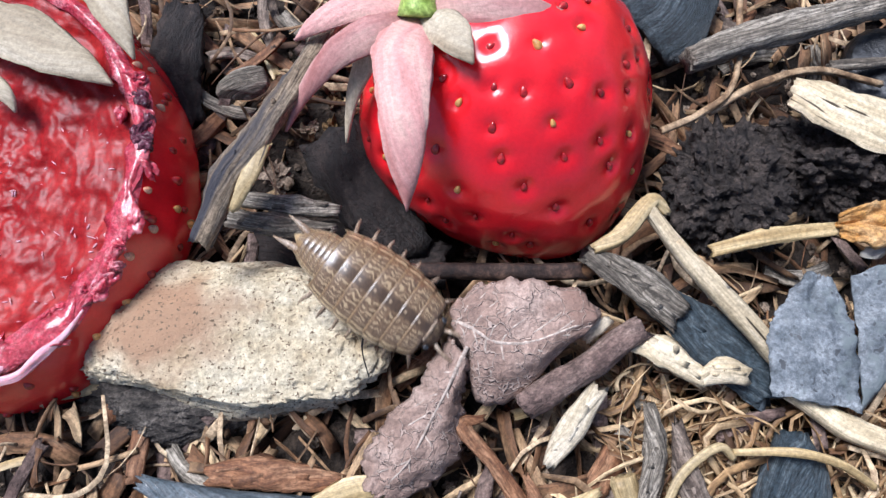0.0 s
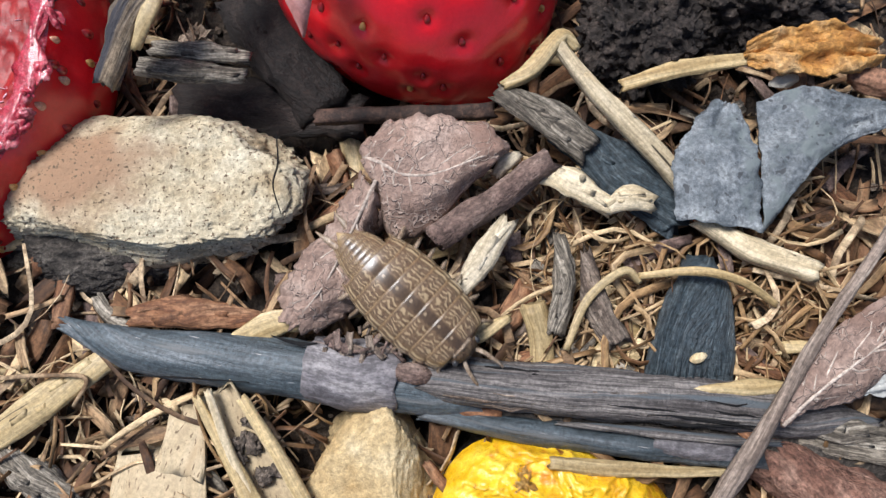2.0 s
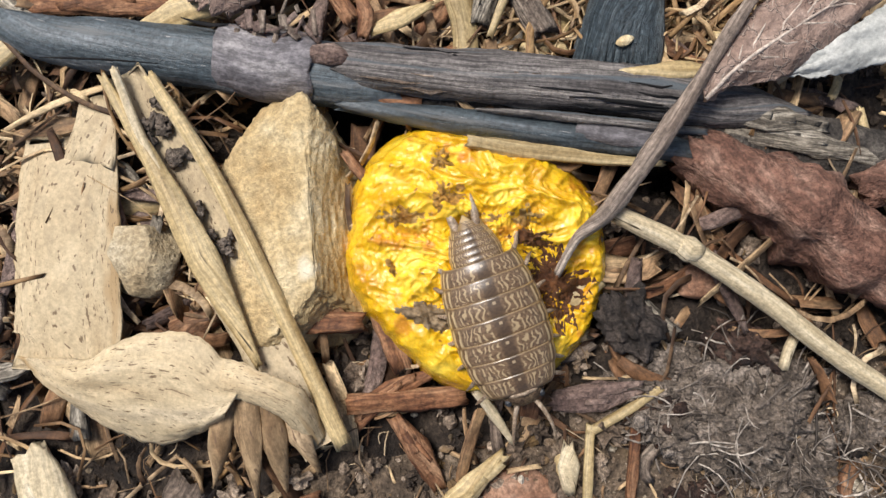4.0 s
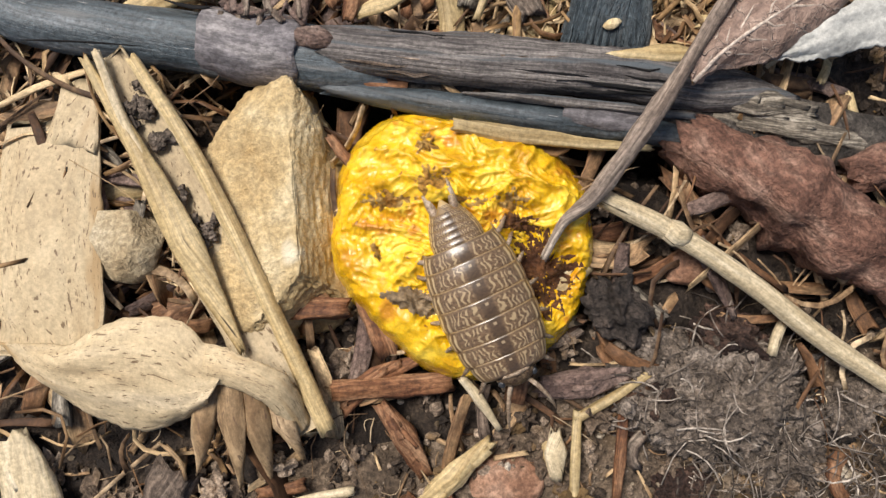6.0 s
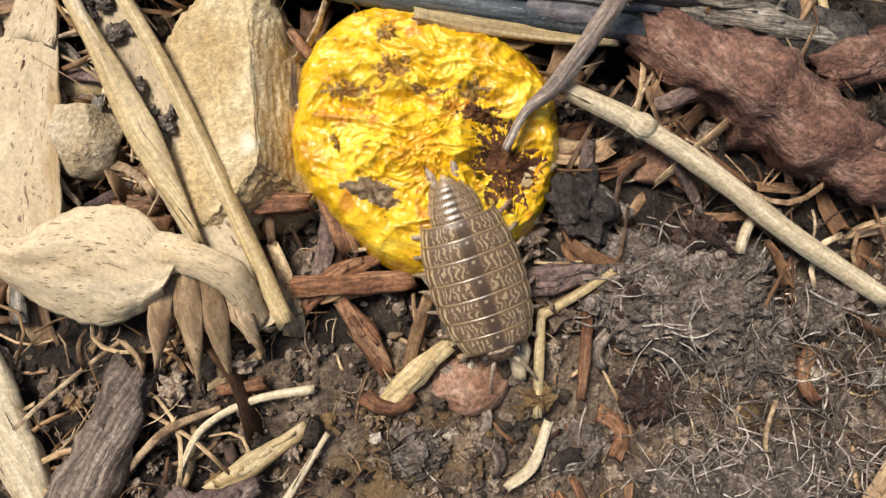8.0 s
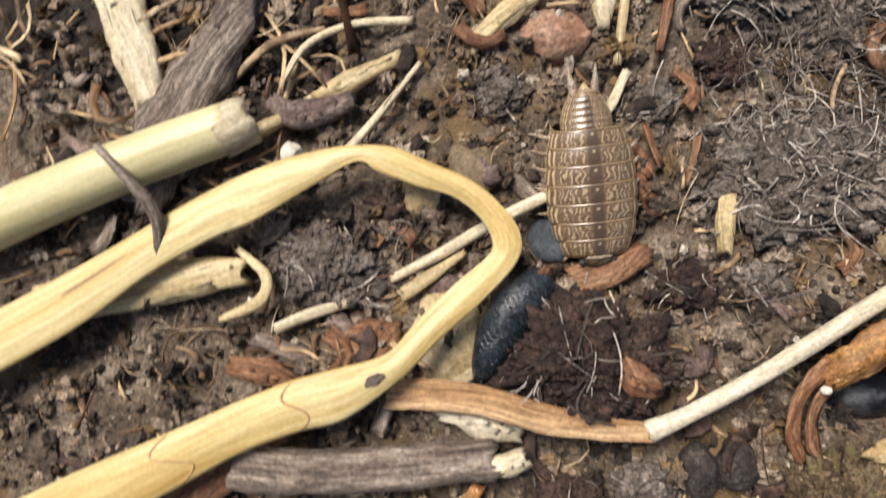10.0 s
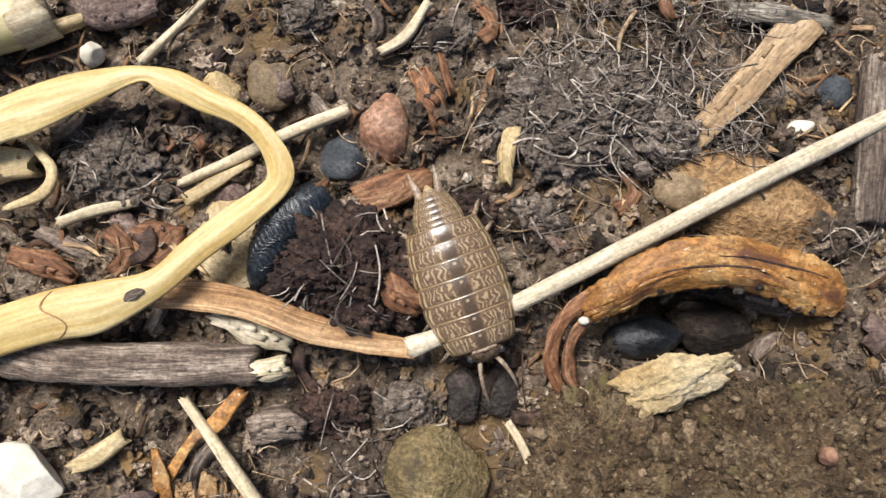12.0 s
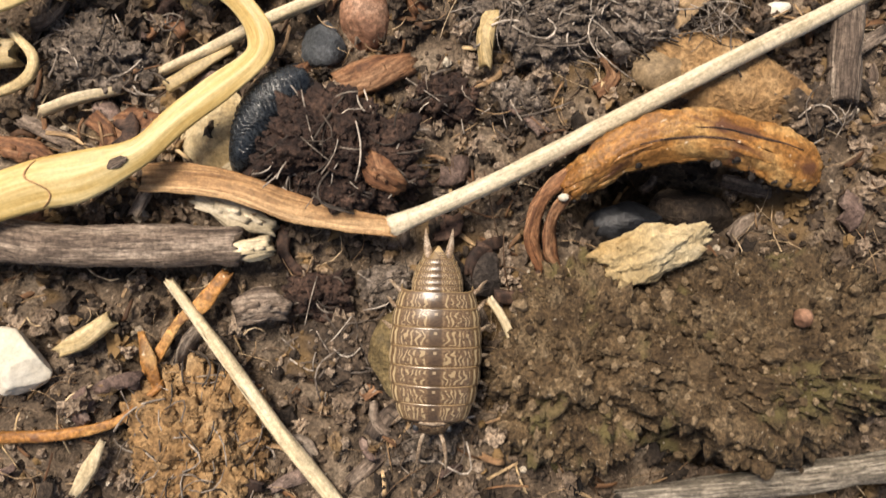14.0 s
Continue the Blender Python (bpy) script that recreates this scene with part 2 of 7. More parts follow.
    mpos = N.new("ShaderNodeVectorMath")
    mpos.operation = "SCALE"
    mpos.inputs["Scale"].default_value = 1000.0
    L.new(tc.outputs["Object"], mpos.inputs[0])
    tm = N.new("ShaderNodeTexNoise")
    tm.inputs["Scale"].default_value, tm.inputs["Detail"].default_value, tm.inputs["Roughness"].default_value = 2.6, 3.0, 0.75
    L.new(mpos.outputs[0], tm.inputs["Vector"])
    tiny = tm.outputs["Fac"]
    if micro:
        mm = N.new("ShaderNodeMapRange")
        mm.inputs[1].default_value, mm.inputs[2].default_value = 0.3, 0.7
        mm.inputs[3].default_value, mm.inputs[4].default_value = 1 - micro, 1 + micro
        L.new(tiny, mm.inputs[0])
        hv = N.new("ShaderNodeHueSaturation")
        L.new(mm.outputs[0], hv.inputs["Value"])
        L.new(col, hv.inputs["Color"])
        col = hv.outputs[0]
    if patch:
        col = mix(step_at(noise_at(patch[1], 3.0), patch[2], patch[2] + 0.12), col, patch[0])
    if spots:
        col = mix(step_at(noise_at(spots[1], 2.0, 0.5), spots[2], spots[2] + 0.06), col, spots[0])
    lines = None
    if net:
        vo = N.new("ShaderNodeTexVoronoi")
        vo.feature = "DISTANCE_TO_EDGE"
        vo.inputs["Scale"].default_value = net[1]
        wob = N.new("ShaderNodeVectorMath")
        wob.operation = "MULTIPLY_ADD"
        wob.inputs[1].default_value = (0.5, 0.5, 0.5)
        tn = N.new("ShaderNodeTexNoise")
        tn.inputs["Scale"].default_value = net[1] * 1.5
        L.new(add.outputs[0], tn.inputs["Vector"])
        L.new(tn.outputs["Color"], wob.inputs[0])
        L.new(add.outputs[0], wob.inputs[2])
        L.new(wob.outputs[0], vo.inputs["Vector"])
        lines = step_at(vo.outputs["Distance"], net[2], net[2] * 0.3)
        col = mix(lines, col, net[0])
    hue = N.new("ShaderNodeHueSaturation")
    vm = N.new("ShaderNodeMapRange")
    vm.inputs[3].default_value, vm.inputs[4].default_value = 1 - vary, 1 + vary
    L.new(rnd, vm.inputs[0])
    L.new(vm.outputs[0], hue.inputs["Value"])
    L.new(col, hue.inputs["Color"])
    L.new(hue.outputs[0], b.inputs["Base Color"])
    rr = N.new("ShaderNodeMapRange")
    rr.inputs[3].default_value, rr.inputs[4].default_value = max(0.03, rough - 0.13), min(1, rough + 0.13)
    L.new(grain, rr.inputs[0])
    L.new(rr.outputs[0], b.inputs["Roughness"])
    b.inputs["Specular IOR Level"].default_value = spec
    b.inputs["Coat Weight"].default_value = coat
    b.inputs["Coat Roughness"].default_value = 0.12
    b.inputs["Metallic"].default_value = metal
    if sss:
        b.inputs["Subsurface Weight"].default_value = sss
        b.inputs["Subsurface Radius"].default_value = (0.002, 0.0007, 0.0004)
        b.inputs["Subsurface Scale"].default_value = 1.0
    if bump:
        h = N.new("ShaderNodeMath")
        h.operation = "MULTIPLY_ADD"
        h.inputs[1].default_value = 0.5
        L.new(grain, h.inputs[0])
        L.new(broad, h.inputs[2])
        if lines is not None:
            h2 = N.new("ShaderNodeMath")
            L.new(h.outputs[0], h2.inputs[0])
            L.new(lines, h2.inputs[1])
            h = h2
        if micro:
            h3 = N.new("ShaderNodeMath")
            h3.operation = "MULTIPLY_ADD"
            h3.inputs[1].default_value = 0.55
            L.new(tiny, h3.inputs[0])
            L.new(h.outputs[0], h3.inputs[2])
            h = h3
        bp = N.new("ShaderNodeBump")
        bp.inputs["Strength"].default_value, bp.inputs["Distance"].default_value = bump, depth * MM
        L.new(h.outputs[0], bp.inputs["Height"])
        L.new(bp.outputs[0], b.inputs["Normal"])
    return m


M_soil = surf("soil", [(0.065, 0.046, 0.031), (0.18, 0.13, 0.088), (0.34, 0.265, 0.19)], scale=0.22, fine=7, rough=0.85, bump=1.0, depth=0.8, patch=((0.17, 0.108, 0.05), 0.35, 0.54), spots=((0.40, 0.32, 0.24), 9.0, 0.68), grit=0.12, micro=0.5)
M_crumb = surf("crumb", [(0.045, 0.032, 0.023), (0.17, 0.12, 0.082), (0.37, 0.285, 0.21)], scale=0.8, fine=5, rough=0.8, bump=0.9, depth=0.4, island=True, vary=0.4, patch=((0.21, 0.13, 0.055), 0.12, 0.54), micro=0.45)
M_clod = surf("clod", [(0.085, 0.053, 0.027), (0.19, 0.125, 0.065), (0.33, 0.24, 0.14)], scale=0.3, fine=9, rough=0.85, bump=1.0, depth=0.8, patch=((0.17, 0.135, 0.055), 0.6, 0.54), spots=((0.46, 0.39, 0.29), 9.0, 0.68), grit=0.14, micro=0.6)
M_darkclod = surf("dark_clod", [(0.018, 0.014, 0.012), (0.055, 0.043, 0.036), (0.13, 0.10, 0.082)], scale=0.5, fine=6, rough=0.7, bump=1.0, depth=0.6, micro=0.6)
M_litter = surf("litter", [(0.0528, 0.0246, 0.0123), (0.246, 0.123, 0.0572), (0.546, 0.396, 0.22)], scale=0.12, stretch=(1, 6, 1), uv=True, fine=5, rough=0.7, bump=0.5, island=True, vary=0.3, ramp=(0.2, 0.72))
M_fibre = surf("fibre", [(0.10, 0.052, 0.026), (0.30, 0.19, 0.10), (0.56, 0.43, 0.27)], scale=0.3, uv=True, rough=0.7, bump=0.25, island=True, vary=0.3)
M_straw = surf("straw", [(0.34, 0.23, 0.095), (0.54, 0.41, 0.21), (0.69, 0.56, 0.34)], scale=0.25, stretch=(0.25, 7, 1), uv=True, fine=3, rough=0.5, bump=0.4, spots=((0.06, 0.04, 0.025), 2.2, 0.69), grit=0.08)
M_pale = surf("pale_stalk", [(0.44, 0.345, 0.205), (0.62, 0.51, 0.33), (0.74, 0.64, 0.46)], scale=0.3, stretch=(0.4, 5, 1), uv=True, fine=3, rough=0.6, bump=0.35, spots=((0.05, 0.035, 0.02), 1.6, 0.66), grit=0.08)
M_sheath = surf("sheath", [(0.43, 0.325, 0.19), (0.53, 0.42, 0.26), (0.60, 0.49, 0.33)], scale=0.2, stretch=(0.5, 3, 1), uv=True, fine=6, rough=0.65, bump=0.35, spots=((0.17, 0.115, 0.065), 14.0, 0.62), patch=((0.38, 0.26, 0.13), 0.5, 0.58), grit=0.05, micro=0.2)
M_ribbon = surf("ribbon_blade", [(0.43, 0.26, 0.07), (0.58, 0.42, 0.165), (0.69, 0.57, 0.31)], scale=0.12, stretch=(0.35, 4, 1), uv=True, fine=4, rough=0.38, bump=0.25, spots=((0.24, 0.13, 0.05), 2.4, 0.73), grit=0.04, micro=0.12, patch=((0.46, 0.27, 0.085), 0.18, 0.58))
M_tube = surf("pale_yellow_stem", [(0.48, 0.40, 0.18), (0.60, 0.52, 0.29), (0.69, 0.62, 0.42)], scale=0.12, stretch=(0.3, 3, 1), uv=True, fine=4, rough=0.4, bump=0.15, grit=0.03, micro=0.1)
M_bamboo = surf("black_stick", [(0.028, 0.037, 0.043), (0.068, 0.088, 0.100), (0.18, 0.195, 0.205)], scale=0.13, stretch=(0.4, 6, 1), uv=True, fine=6, rough=0.5, bump=0.7, patch=((0.11, 0.115, 0.115), 1.1, 0.55), spots=((0.42, 0.40, 0.38), 7.0, 0.70), spec=0.5, grit=0.1, micro=0.5)
M_weather = surf("weathered_stick", [(0.036, 0.031, 0.031), (0.135, 0.120, 0.112), (0.30, 0.27, 0.245)], scale=0.16, stretch=(0.3, 8, 1), uv=True, fine=5, rough=0.6, bump=0.9, depth=0.35, patch=((0.085, 0.098, 0.108), 0.9, 0.53), spots=((0.40, 0.36, 0.31), 6.0, 0.70), grit=0.14, micro=0.45)
M_char = surf("blue_grey_char", [(0.0158, 0.0245, 0.031), (0.0468, 0.0662, 0.0778), (0.122, 0.148, 0.158)], scale=0.8, stretch=(0.2, 3, 1), uv=True, fine=4, rough=0.5, bump=0.9, spec=0.5, depth=0.4, micro=0.6)
M_black = surf("black_pebble", [(0.006, 0.007, 0.009), (0.02, 0.022, 0.026), (0.06, 0.063, 0.07)], scale=0.5, fine=5, rough=0.42, bump=0.6, spec=0.5)
M_bark = surf("grey_brown_bark", [(0.075, 0.052, 0.04), (0.22, 0.165, 0.125), (0.42, 0.34, 0.265)], scale=0.25, stretch=(0.4, 5, 1), uv=True, fine=4, rough=0.8, bump=0.9, depth=0.4, grit=0.12, micro=0.5)
M_greybark = surf("weathered_grey_wood", [(0.10, 0.083, 0.064), (0.28, 0.24, 0.185), (0.53, 0.47, 0.38)], scale=0.3, stretch=(0.35, 6, 1), uv=True, fine=4, rough=0.8, bump=0.9, depth=0.4, grit=0.15, micro=0.45)
M_brownbark = surf("purple_brown_bark", [(0.085, 0.052, 0.043), (0.20, 0.135, 0.11), (0.33, 0.245, 0.20)], scale=0.25, stretch=(0.8, 2, 1), uv=True, fine=5, rough=0.75, bump=1.0, depth=0.5, micro=0.5)
M_redwood = surf("red_brown_chip", [(0.109, 0.039, 0.0172), (0.25, 0.117, 0.0546), (0.39, 0.226, 0.125)], scale=0.3, stretch=(0.5, 4, 1), uv=True, fine=4, rough=0.7, bump=0.7, micro=0.4)
M_white = surf("white_wood", [(0.40, 0.33, 0.215), (0.58, 0.495, 0.355), (0.68, 0.605, 0.47)], scale=0.25, stretch=(0.5, 5, 1), uv=True, fine=4, rough=0.7, bump=0.4, grit=0.06)
M_rock = surf("cream_speckled_stone", [(0.50, 0.385, 0.225), (0.70, 0.60, 0.41), (0.82, 0.745, 0.56)], scale=0.22, fine=9, rough=0.85, bump=0.8, depth=0.4, spots=((0.17, 0.12, 0.075), 13.0, 0.61), patch=((0.40, 0.25, 0.15), 0.22, 0.53), grit=0.08)
M_tanstone = surf("tan_stone", [(0.44, 0.29, 0.12), (0.62, 0.47, 0.25), (0.76, 0.65, 0.43)], scale=0.14, fine=9, rough=0.75, bump=0.7, depth=0.6, patch=((0.44, 0.22, 0.085), 0.28, 0.56), spots=((0.78, 0.70, 0.52), 0.9, 0.64), grit=0.07)
M_brownstone = surf("brown_stone", [(0.13, 0.085, 0.045), (0.26, 0.185, 0.105), (0.38, 0.28, 0.17)], scale=0.3, fine=7, rough=0.7, bump=0.5, grit=0.1)
M_redstone = surf("reddish_stone", [(0.18, 0.085, 0.05), (0.36, 0.19, 0.115), (0.54, 0.35, 0.24)], scale=0.3, fine=7, rough=0.7, bump=0.5)
M_creamstone = surf("cream_stone", [(0.55, 0.49, 0.38), (0.68, 0.62, 0.50), (0.76, 0.72, 0.62)], scale=0.3, fine=7, rough=0.7, bump=0.3, grit=0.04, micro=0.12)
M_leaf = surf("dry_brown_leaf", [(0.20, 0.13, 0.10), (0.34, 0.235, 0.185), (0.47, 0.35, 0.285)], scale=0.25, fine=7, rough=0.65, bump=0.9, depth=0.45, grit=0.08, patch=((0.23, 0.145, 0.11), 0.3, 0.56), net=((0.40, 0.30, 0.245), 1.9, 0.035), micro=0.25)
M_vein = surf("leaf_vein", [(0.42, 0.33, 0.27), (0.58, 0.49, 0.41)], scale=0.5, rough=0.7, bump=0.2)
M_greyleaf = surf("blue_grey_dry_leaf", [(0.085, 0.10, 0.11), (0.19, 0.21, 0.225), (0.36, 0.38, 0.385)], scale=0.35, fine=7, rough=0.6, bump=0.6, spots=((0.07, 0.075, 0.08), 3.5, 0.63), patch=((0.16, 0.185, 0.185), 0.8, 0.55), grit=0.1, micro=0.35)
M_paleleaf = surf("pale_grey_leaf", [(0.30, 0.30, 0.28), (0.43, 0.43, 0.40), (0.55, 0.54, 0.50)], scale=0.3, fine=7, rough=0.65, bump=0.4, grit=0.06, micro=0.2)
M_orange = surf("orange_peel_leaf", [(0.42, 0.17, 0.035), (0.66, 0.34, 0.09), (0.78, 0.52, 0.25)], scale=0.3, fine=5, rough=0.6, bump=0.9, depth=0.5)
M_peel = surf("orange_brown_peel", [(0.19, 0.075, 0.022), (0.45, 0.21, 0.058), (0.66, 0.42, 0.17)], scale=0.25, stretch=(0.8, 1.3, 1), uv=True, fine=6, rough=0.42, bump=0.7, depth=0.3, patch=((0.14, 0.06, 0.03), 0.9, 0.53), spots=((0.66, 0.52, 0.36), 8.0, 0.69), micro=0.45)
M_root = surf("reddish_root", [(0.018, 0.010, 0.008), (0.06, 0.034, 0.024), (0.14, 0.08, 0.055)], scale=0.4, uv=True, rough=0.75, bump=0.6)
M_yellow = surf("shrivelled_yellow_skin", [(0.54, 0.24, 0.003), (0.72, 0.43, 0.008), (0.84, 0.62, 0.07)], scale=0.28, fine=5, rough=0.24, bump=0.55, depth=0.4, patch=((0.50, 0.21, 0.012), 1.1, 0.56), spec=0.55, coat=0.4, sss=0.0, grit=0.04, micro=0.12, spots=((0.28, 0.11, 0.02), 2.6, 0.68))
M_yellowin = surf("brown_dry_pulp", [(0.09, 0.032, 0.012), (0.22, 0.09, 0.03), (0.38, 0.20, 0.08)], scale=0.4, fine=6, rough=0.6, bump=1.0, depth=0.6)
M_berry = surf("strawberry_skin", [(0.70, 0.006, 0.012), (0.78, 0.012, 0.020), (0.84, 0.03, 0.034)], scale=0.12, fine=6, rough=0.2, bump=0.22, depth=0.3, spec=0.55, coat=0.5, sss=0.3, grit=0.0, vary=0.0, micro=0.06)
M_flesh = surf("strawberry_flesh", [(0.15, 0.003, 0.004), (0.26, 0.007, 0.008), (0.36, 0.025, 0.022)], scale=0.3, fine=6, rough=0.36, bump=0.35, depth=0.15, spec=0.2, coat=0.0, grit=0.0, vary=0.0, micro=0.3)
M_film = surf("pale_pink_film", [(0.62, 0.16, 0.20), (0.78, 0.38, 0.42), (0.85, 0.62, 0.64)], scale=0.5, stretch=(0.4, 4, 1), uv=True, fine=5, rough=0.2, bump=0.5, coat=0.4, sss=0.2, vary=0.1, grit=0.0, micro=0.15)
M_torn = surf("bruised_berry_rim", [(0.34, 0.012, 0.03), (0.60, 0.055, 0.09), (0.74, 0.30, 0.33)], scale=0.5, fine=6, rough=0.16, bump=0.8, depth=0.4, coat=0.5, sss=0.2, vary=0.0, micro=0.2)
M_achene = surf("golden_achene", [(0.62, 0.26, 0.06), (0.80, 0.50, 0.18)], scale=0.8, rough=0.35, bump=0.1, vary=0.3, micro=0.0)
M_sepal = surf("pinkish_sepal", [(0.40, 0.15, 0.13), (0.55, 0.29, 0.26), (0.62, 0.43, 0.35)], scale=0.18, stretch=(0.4, 5, 1), uv=True, fine=5, rough=0.6, bump=0.5, grit=0.03, micro=0.2)
M_drysepal = surf("dry_beige_sepal", [(0.27, 0.21, 0.13), (0.42, 0.35, 0.24), (0.54, 0.47, 0.35)], scale=0.18, stretch=(0.4, 5, 1), uv=True, fine=5, rough=0.65, bump=0.5, grit=0.05, micro=0.25)
M_green = surf("green_stem", [(0.25, 0.38, 0.05), (0.42, 0.55, 0.14), (0.62, 0.70, 0.35)], scale=0.3, uv=True, rough=0.5, bump=0.2, vary=0.0)
M_redachene = surf("red_achene", [(0.30, 0.006, 0.012), (0.52, 0.03, 0.025)], scale=0.8, rough=0.08, bump=0.05, vary=0.2, coat=1.0, micro=0.0)
M_node = surf("violet_grey_sheath", [(0.085, 0.078, 0.082), (0.19, 0.175, 0.182), (0.35, 0.325, 0.315)], scale=0.3, stretch=(0.6, 2, 1), uv=True, fine=5, rough=0.65, bump=0.7, patch=((0.27, 0.20, 0.16), 1.2, 0.6))
M_crack = surf("dark_crack", [(0.004, 0.004, 0.005), (0.012, 0.011, 0.011)], scale=1.0, rough=0.9, bump=0.0, micro=0.0)
M_sand = surf("sand_grain", [(0.20, 0.145, 0.09), (0.34, 0.28, 0.20), (0.52, 0.46, 0.37)], scale=0.6, rough=0.6, bump=0.3, island=True, vary=0.3)
M_slug = surf("slug_skin", [(0.006, 0.008, 0.011), (0.02, 0.025, 0.03), (0.05, 0.06, 0.068)], scale=0.8, rough=0.28, bump=0.4, spec=0.6, vary=0.0, micro=0.0)
M_twig = surf("pale_brown_twig", [(0.17, 0.12, 0.08), (0.38, 0.29, 0.19), (0.58, 0.47, 0.33)], scale=0.25, stretch=(0.3, 5, 1), uv=True, fine=4, rough=0.75, bump=0.9, depth=0.45, micro=0.45, patch=((0.055, 0.052, 0.06), 0.5, 0.50))
M_strip = surf("tan_brown_strip", [(0.28, 0.13, 0.045), (0.47, 0.27, 0.12), (0.60, 0.40, 0.21)], scale=0.25, stretch=(0.2, 6, 1), uv=True, fine=4, rough=0.6, bump=0.5)
# near-black wood: the shade of the deep hollows is in its colour
M_shadewood = surf("shade_dark_wood", [(0.007, 0.005, 0.004), (0.022, 0.015, 0.012), (0.060, 0.042, 0.034)], scale=0.4, stretch=(0.6, 3, 1), uv=True, fine=5, rough=0.6, bump=0.9, depth=0.5, micro=0.5)
M_flap = surf("torn_flap", [(0.26, 0.16, 0.08), (0.42, 0.29, 0.16), (0.54, 0.40, 0.25)], scale=0.2, stretch=(0.5, 4, 1), uv=True, fine=5, rough=0.65, bump=0.4, spots=((0.16, 0.10, 0.06), 9.0, 0.62), micro=0.25)
# stone underside with its shade in the colour; also the stick's dark core
M_shadecore = surf("stone_shade_and_stick_core", [(0.03, 0.026, 0.022), (0.10, 0.085, 0.072), (0.23, 0.20, 0.165)], scale=0.5, fine=6, rough=0.85, bump=1.0, depth=0.6, micro=0.5)
M_midclod = surf("brown_clod", [(0.07, 0.054, 0.042), (0.21, 0.165, 0.128), (0.40, 0.33, 0.27)], scale=0.5, fine=6, rough=0.8, bump=1.0, depth=0.6, micro=0.6)
M_loam = surf("loam_crumb", [(0.075, 0.047, 0.024), (0.165, 0.11, 0.058), (0.28, 0.205, 0.125)], scale=0.8, fine=5, rough=0.85, bump=0.9, depth=0.4, island=True, vary=0.3)
M_curl = surf("straw_curl", [(0.17, 0.080, 0.032), (0.38, 0.235, 0.105), (0.62, 0.47, 0.27)], scale=0.15, stretch=(0.5, 5, 1), uv=True, fine=4, rough=0.6, bump=0.4, island=True, vary=0.3)
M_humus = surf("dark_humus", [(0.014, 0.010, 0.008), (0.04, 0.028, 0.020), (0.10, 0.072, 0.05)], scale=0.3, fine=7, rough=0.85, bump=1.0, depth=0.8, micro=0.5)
M_bruise = surf("bruised_dark_flesh", [(0.03, 0.006, 0.014), (0.12, 0.02, 0.04), (0.30, 0.10, 0.14)], scale=0.7, fine=6, rough=0.15, bump=0.8, depth=0.4, coat=0.5, vary=0.0, micro=0.2)
M_paleachene = surf("pale_achene", [(0.72, 0.34, 0.20), (0.84, 0.58, 0.40)], scale=0.8, rough=0.15, bump=0.1, vary=0.2, coat=0.8, micro=0.0)
M_paper = surf("amber_papery_skin", [(0.30, 0.13, 0.025), (0.52, 0.28, 0.06), (0.66, 0.45, 0.17)], scale=0.7, fine=6, rough=0.4, bump=1.0, depth=0.5, micro=0.4)
M_darktop = surf("dark_topped_pebble", [(0.46, 0.34, 0.19), (0.60, 0.48, 0.30), (0.68, 0.58, 0.41)], scale=0.3, fine=8, rough=0.75, bump=0.8, depth=0.5, patch=((0.075, 0.058, 0.05), 0.2, 0.53), grit=0.1, micro=0.3)
M_rootbark = surf("pinkish_root_bark", [(0.10, 0.045, 0.030), (0.25, 0.128, 0.088), (0.42, 0.265, 0.195)], scale=0.3, stretch=(0.7, 1.6, 1), uv=True, fine=6, rough=0.65, bump=1.0, depth=0.6, micro=0.45)
M_roothair = surf("grey_root_hair", [(0.060, 0.046, 0.036), (0.17, 0.135, 0.108), (0.44, 0.38, 0.315)], scale=0.3, uv=True, rough=0.7, bump=0.2, island=True, vary=0.4)
M_ochre = surf("ochre_stone", [(0.16, 0.085, 0.036), (0.36, 0.215, 0.095), (0.50, 0.34, 0.18)], scale=0.22, fine=8, rough=0.75, bump=0.9, depth=0.6, patch=((0.10, 0.07, 0.05), 0.6, 0.6), grit=0.1, micro=0.3)
M_greytwig = surf("grey_brown_twig", [(0.19, 0.14, 0.11), (0.38, 0.30, 0.24), (0.60, 0.51, 0.41)], scale=0.25, stretch=(0.3, 5, 1), uv=True, fine=4, rough=0.75, bump=0.6, depth=0.3, micro=0.4)
M_olive = surf("olive_stone", [(0.15, 0.105, 0.045), (0.30, 0.22, 0.10), (0.46, 0.36, 0.19)], scale=0.3, fine=8, rough=0.75, bump=1.0, depth=0.6, patch=((0.07, 0.055, 0.035), 0.5, 0.57), grit=0.1, micro=0.4)
M_slate = surf("slate_pebble", [(0.026, 0.030, 0.034), (0.075, 0.083, 0.09), (0.17, 0.18, 0.19)], scale=0.5, fine=7, rough=0.6, bump=0.8, depth=0.4, grit=0.08, micro=0.4)


M_peat = surf("peat", [(0.018, 0.010, 0.008), (0.058, 0.032, 0.023), (0.15, 0.088, 0.062)], scale=0.5, fine=6, rough=0.65, bump=1.0, depth=0.6, micro=0.6)


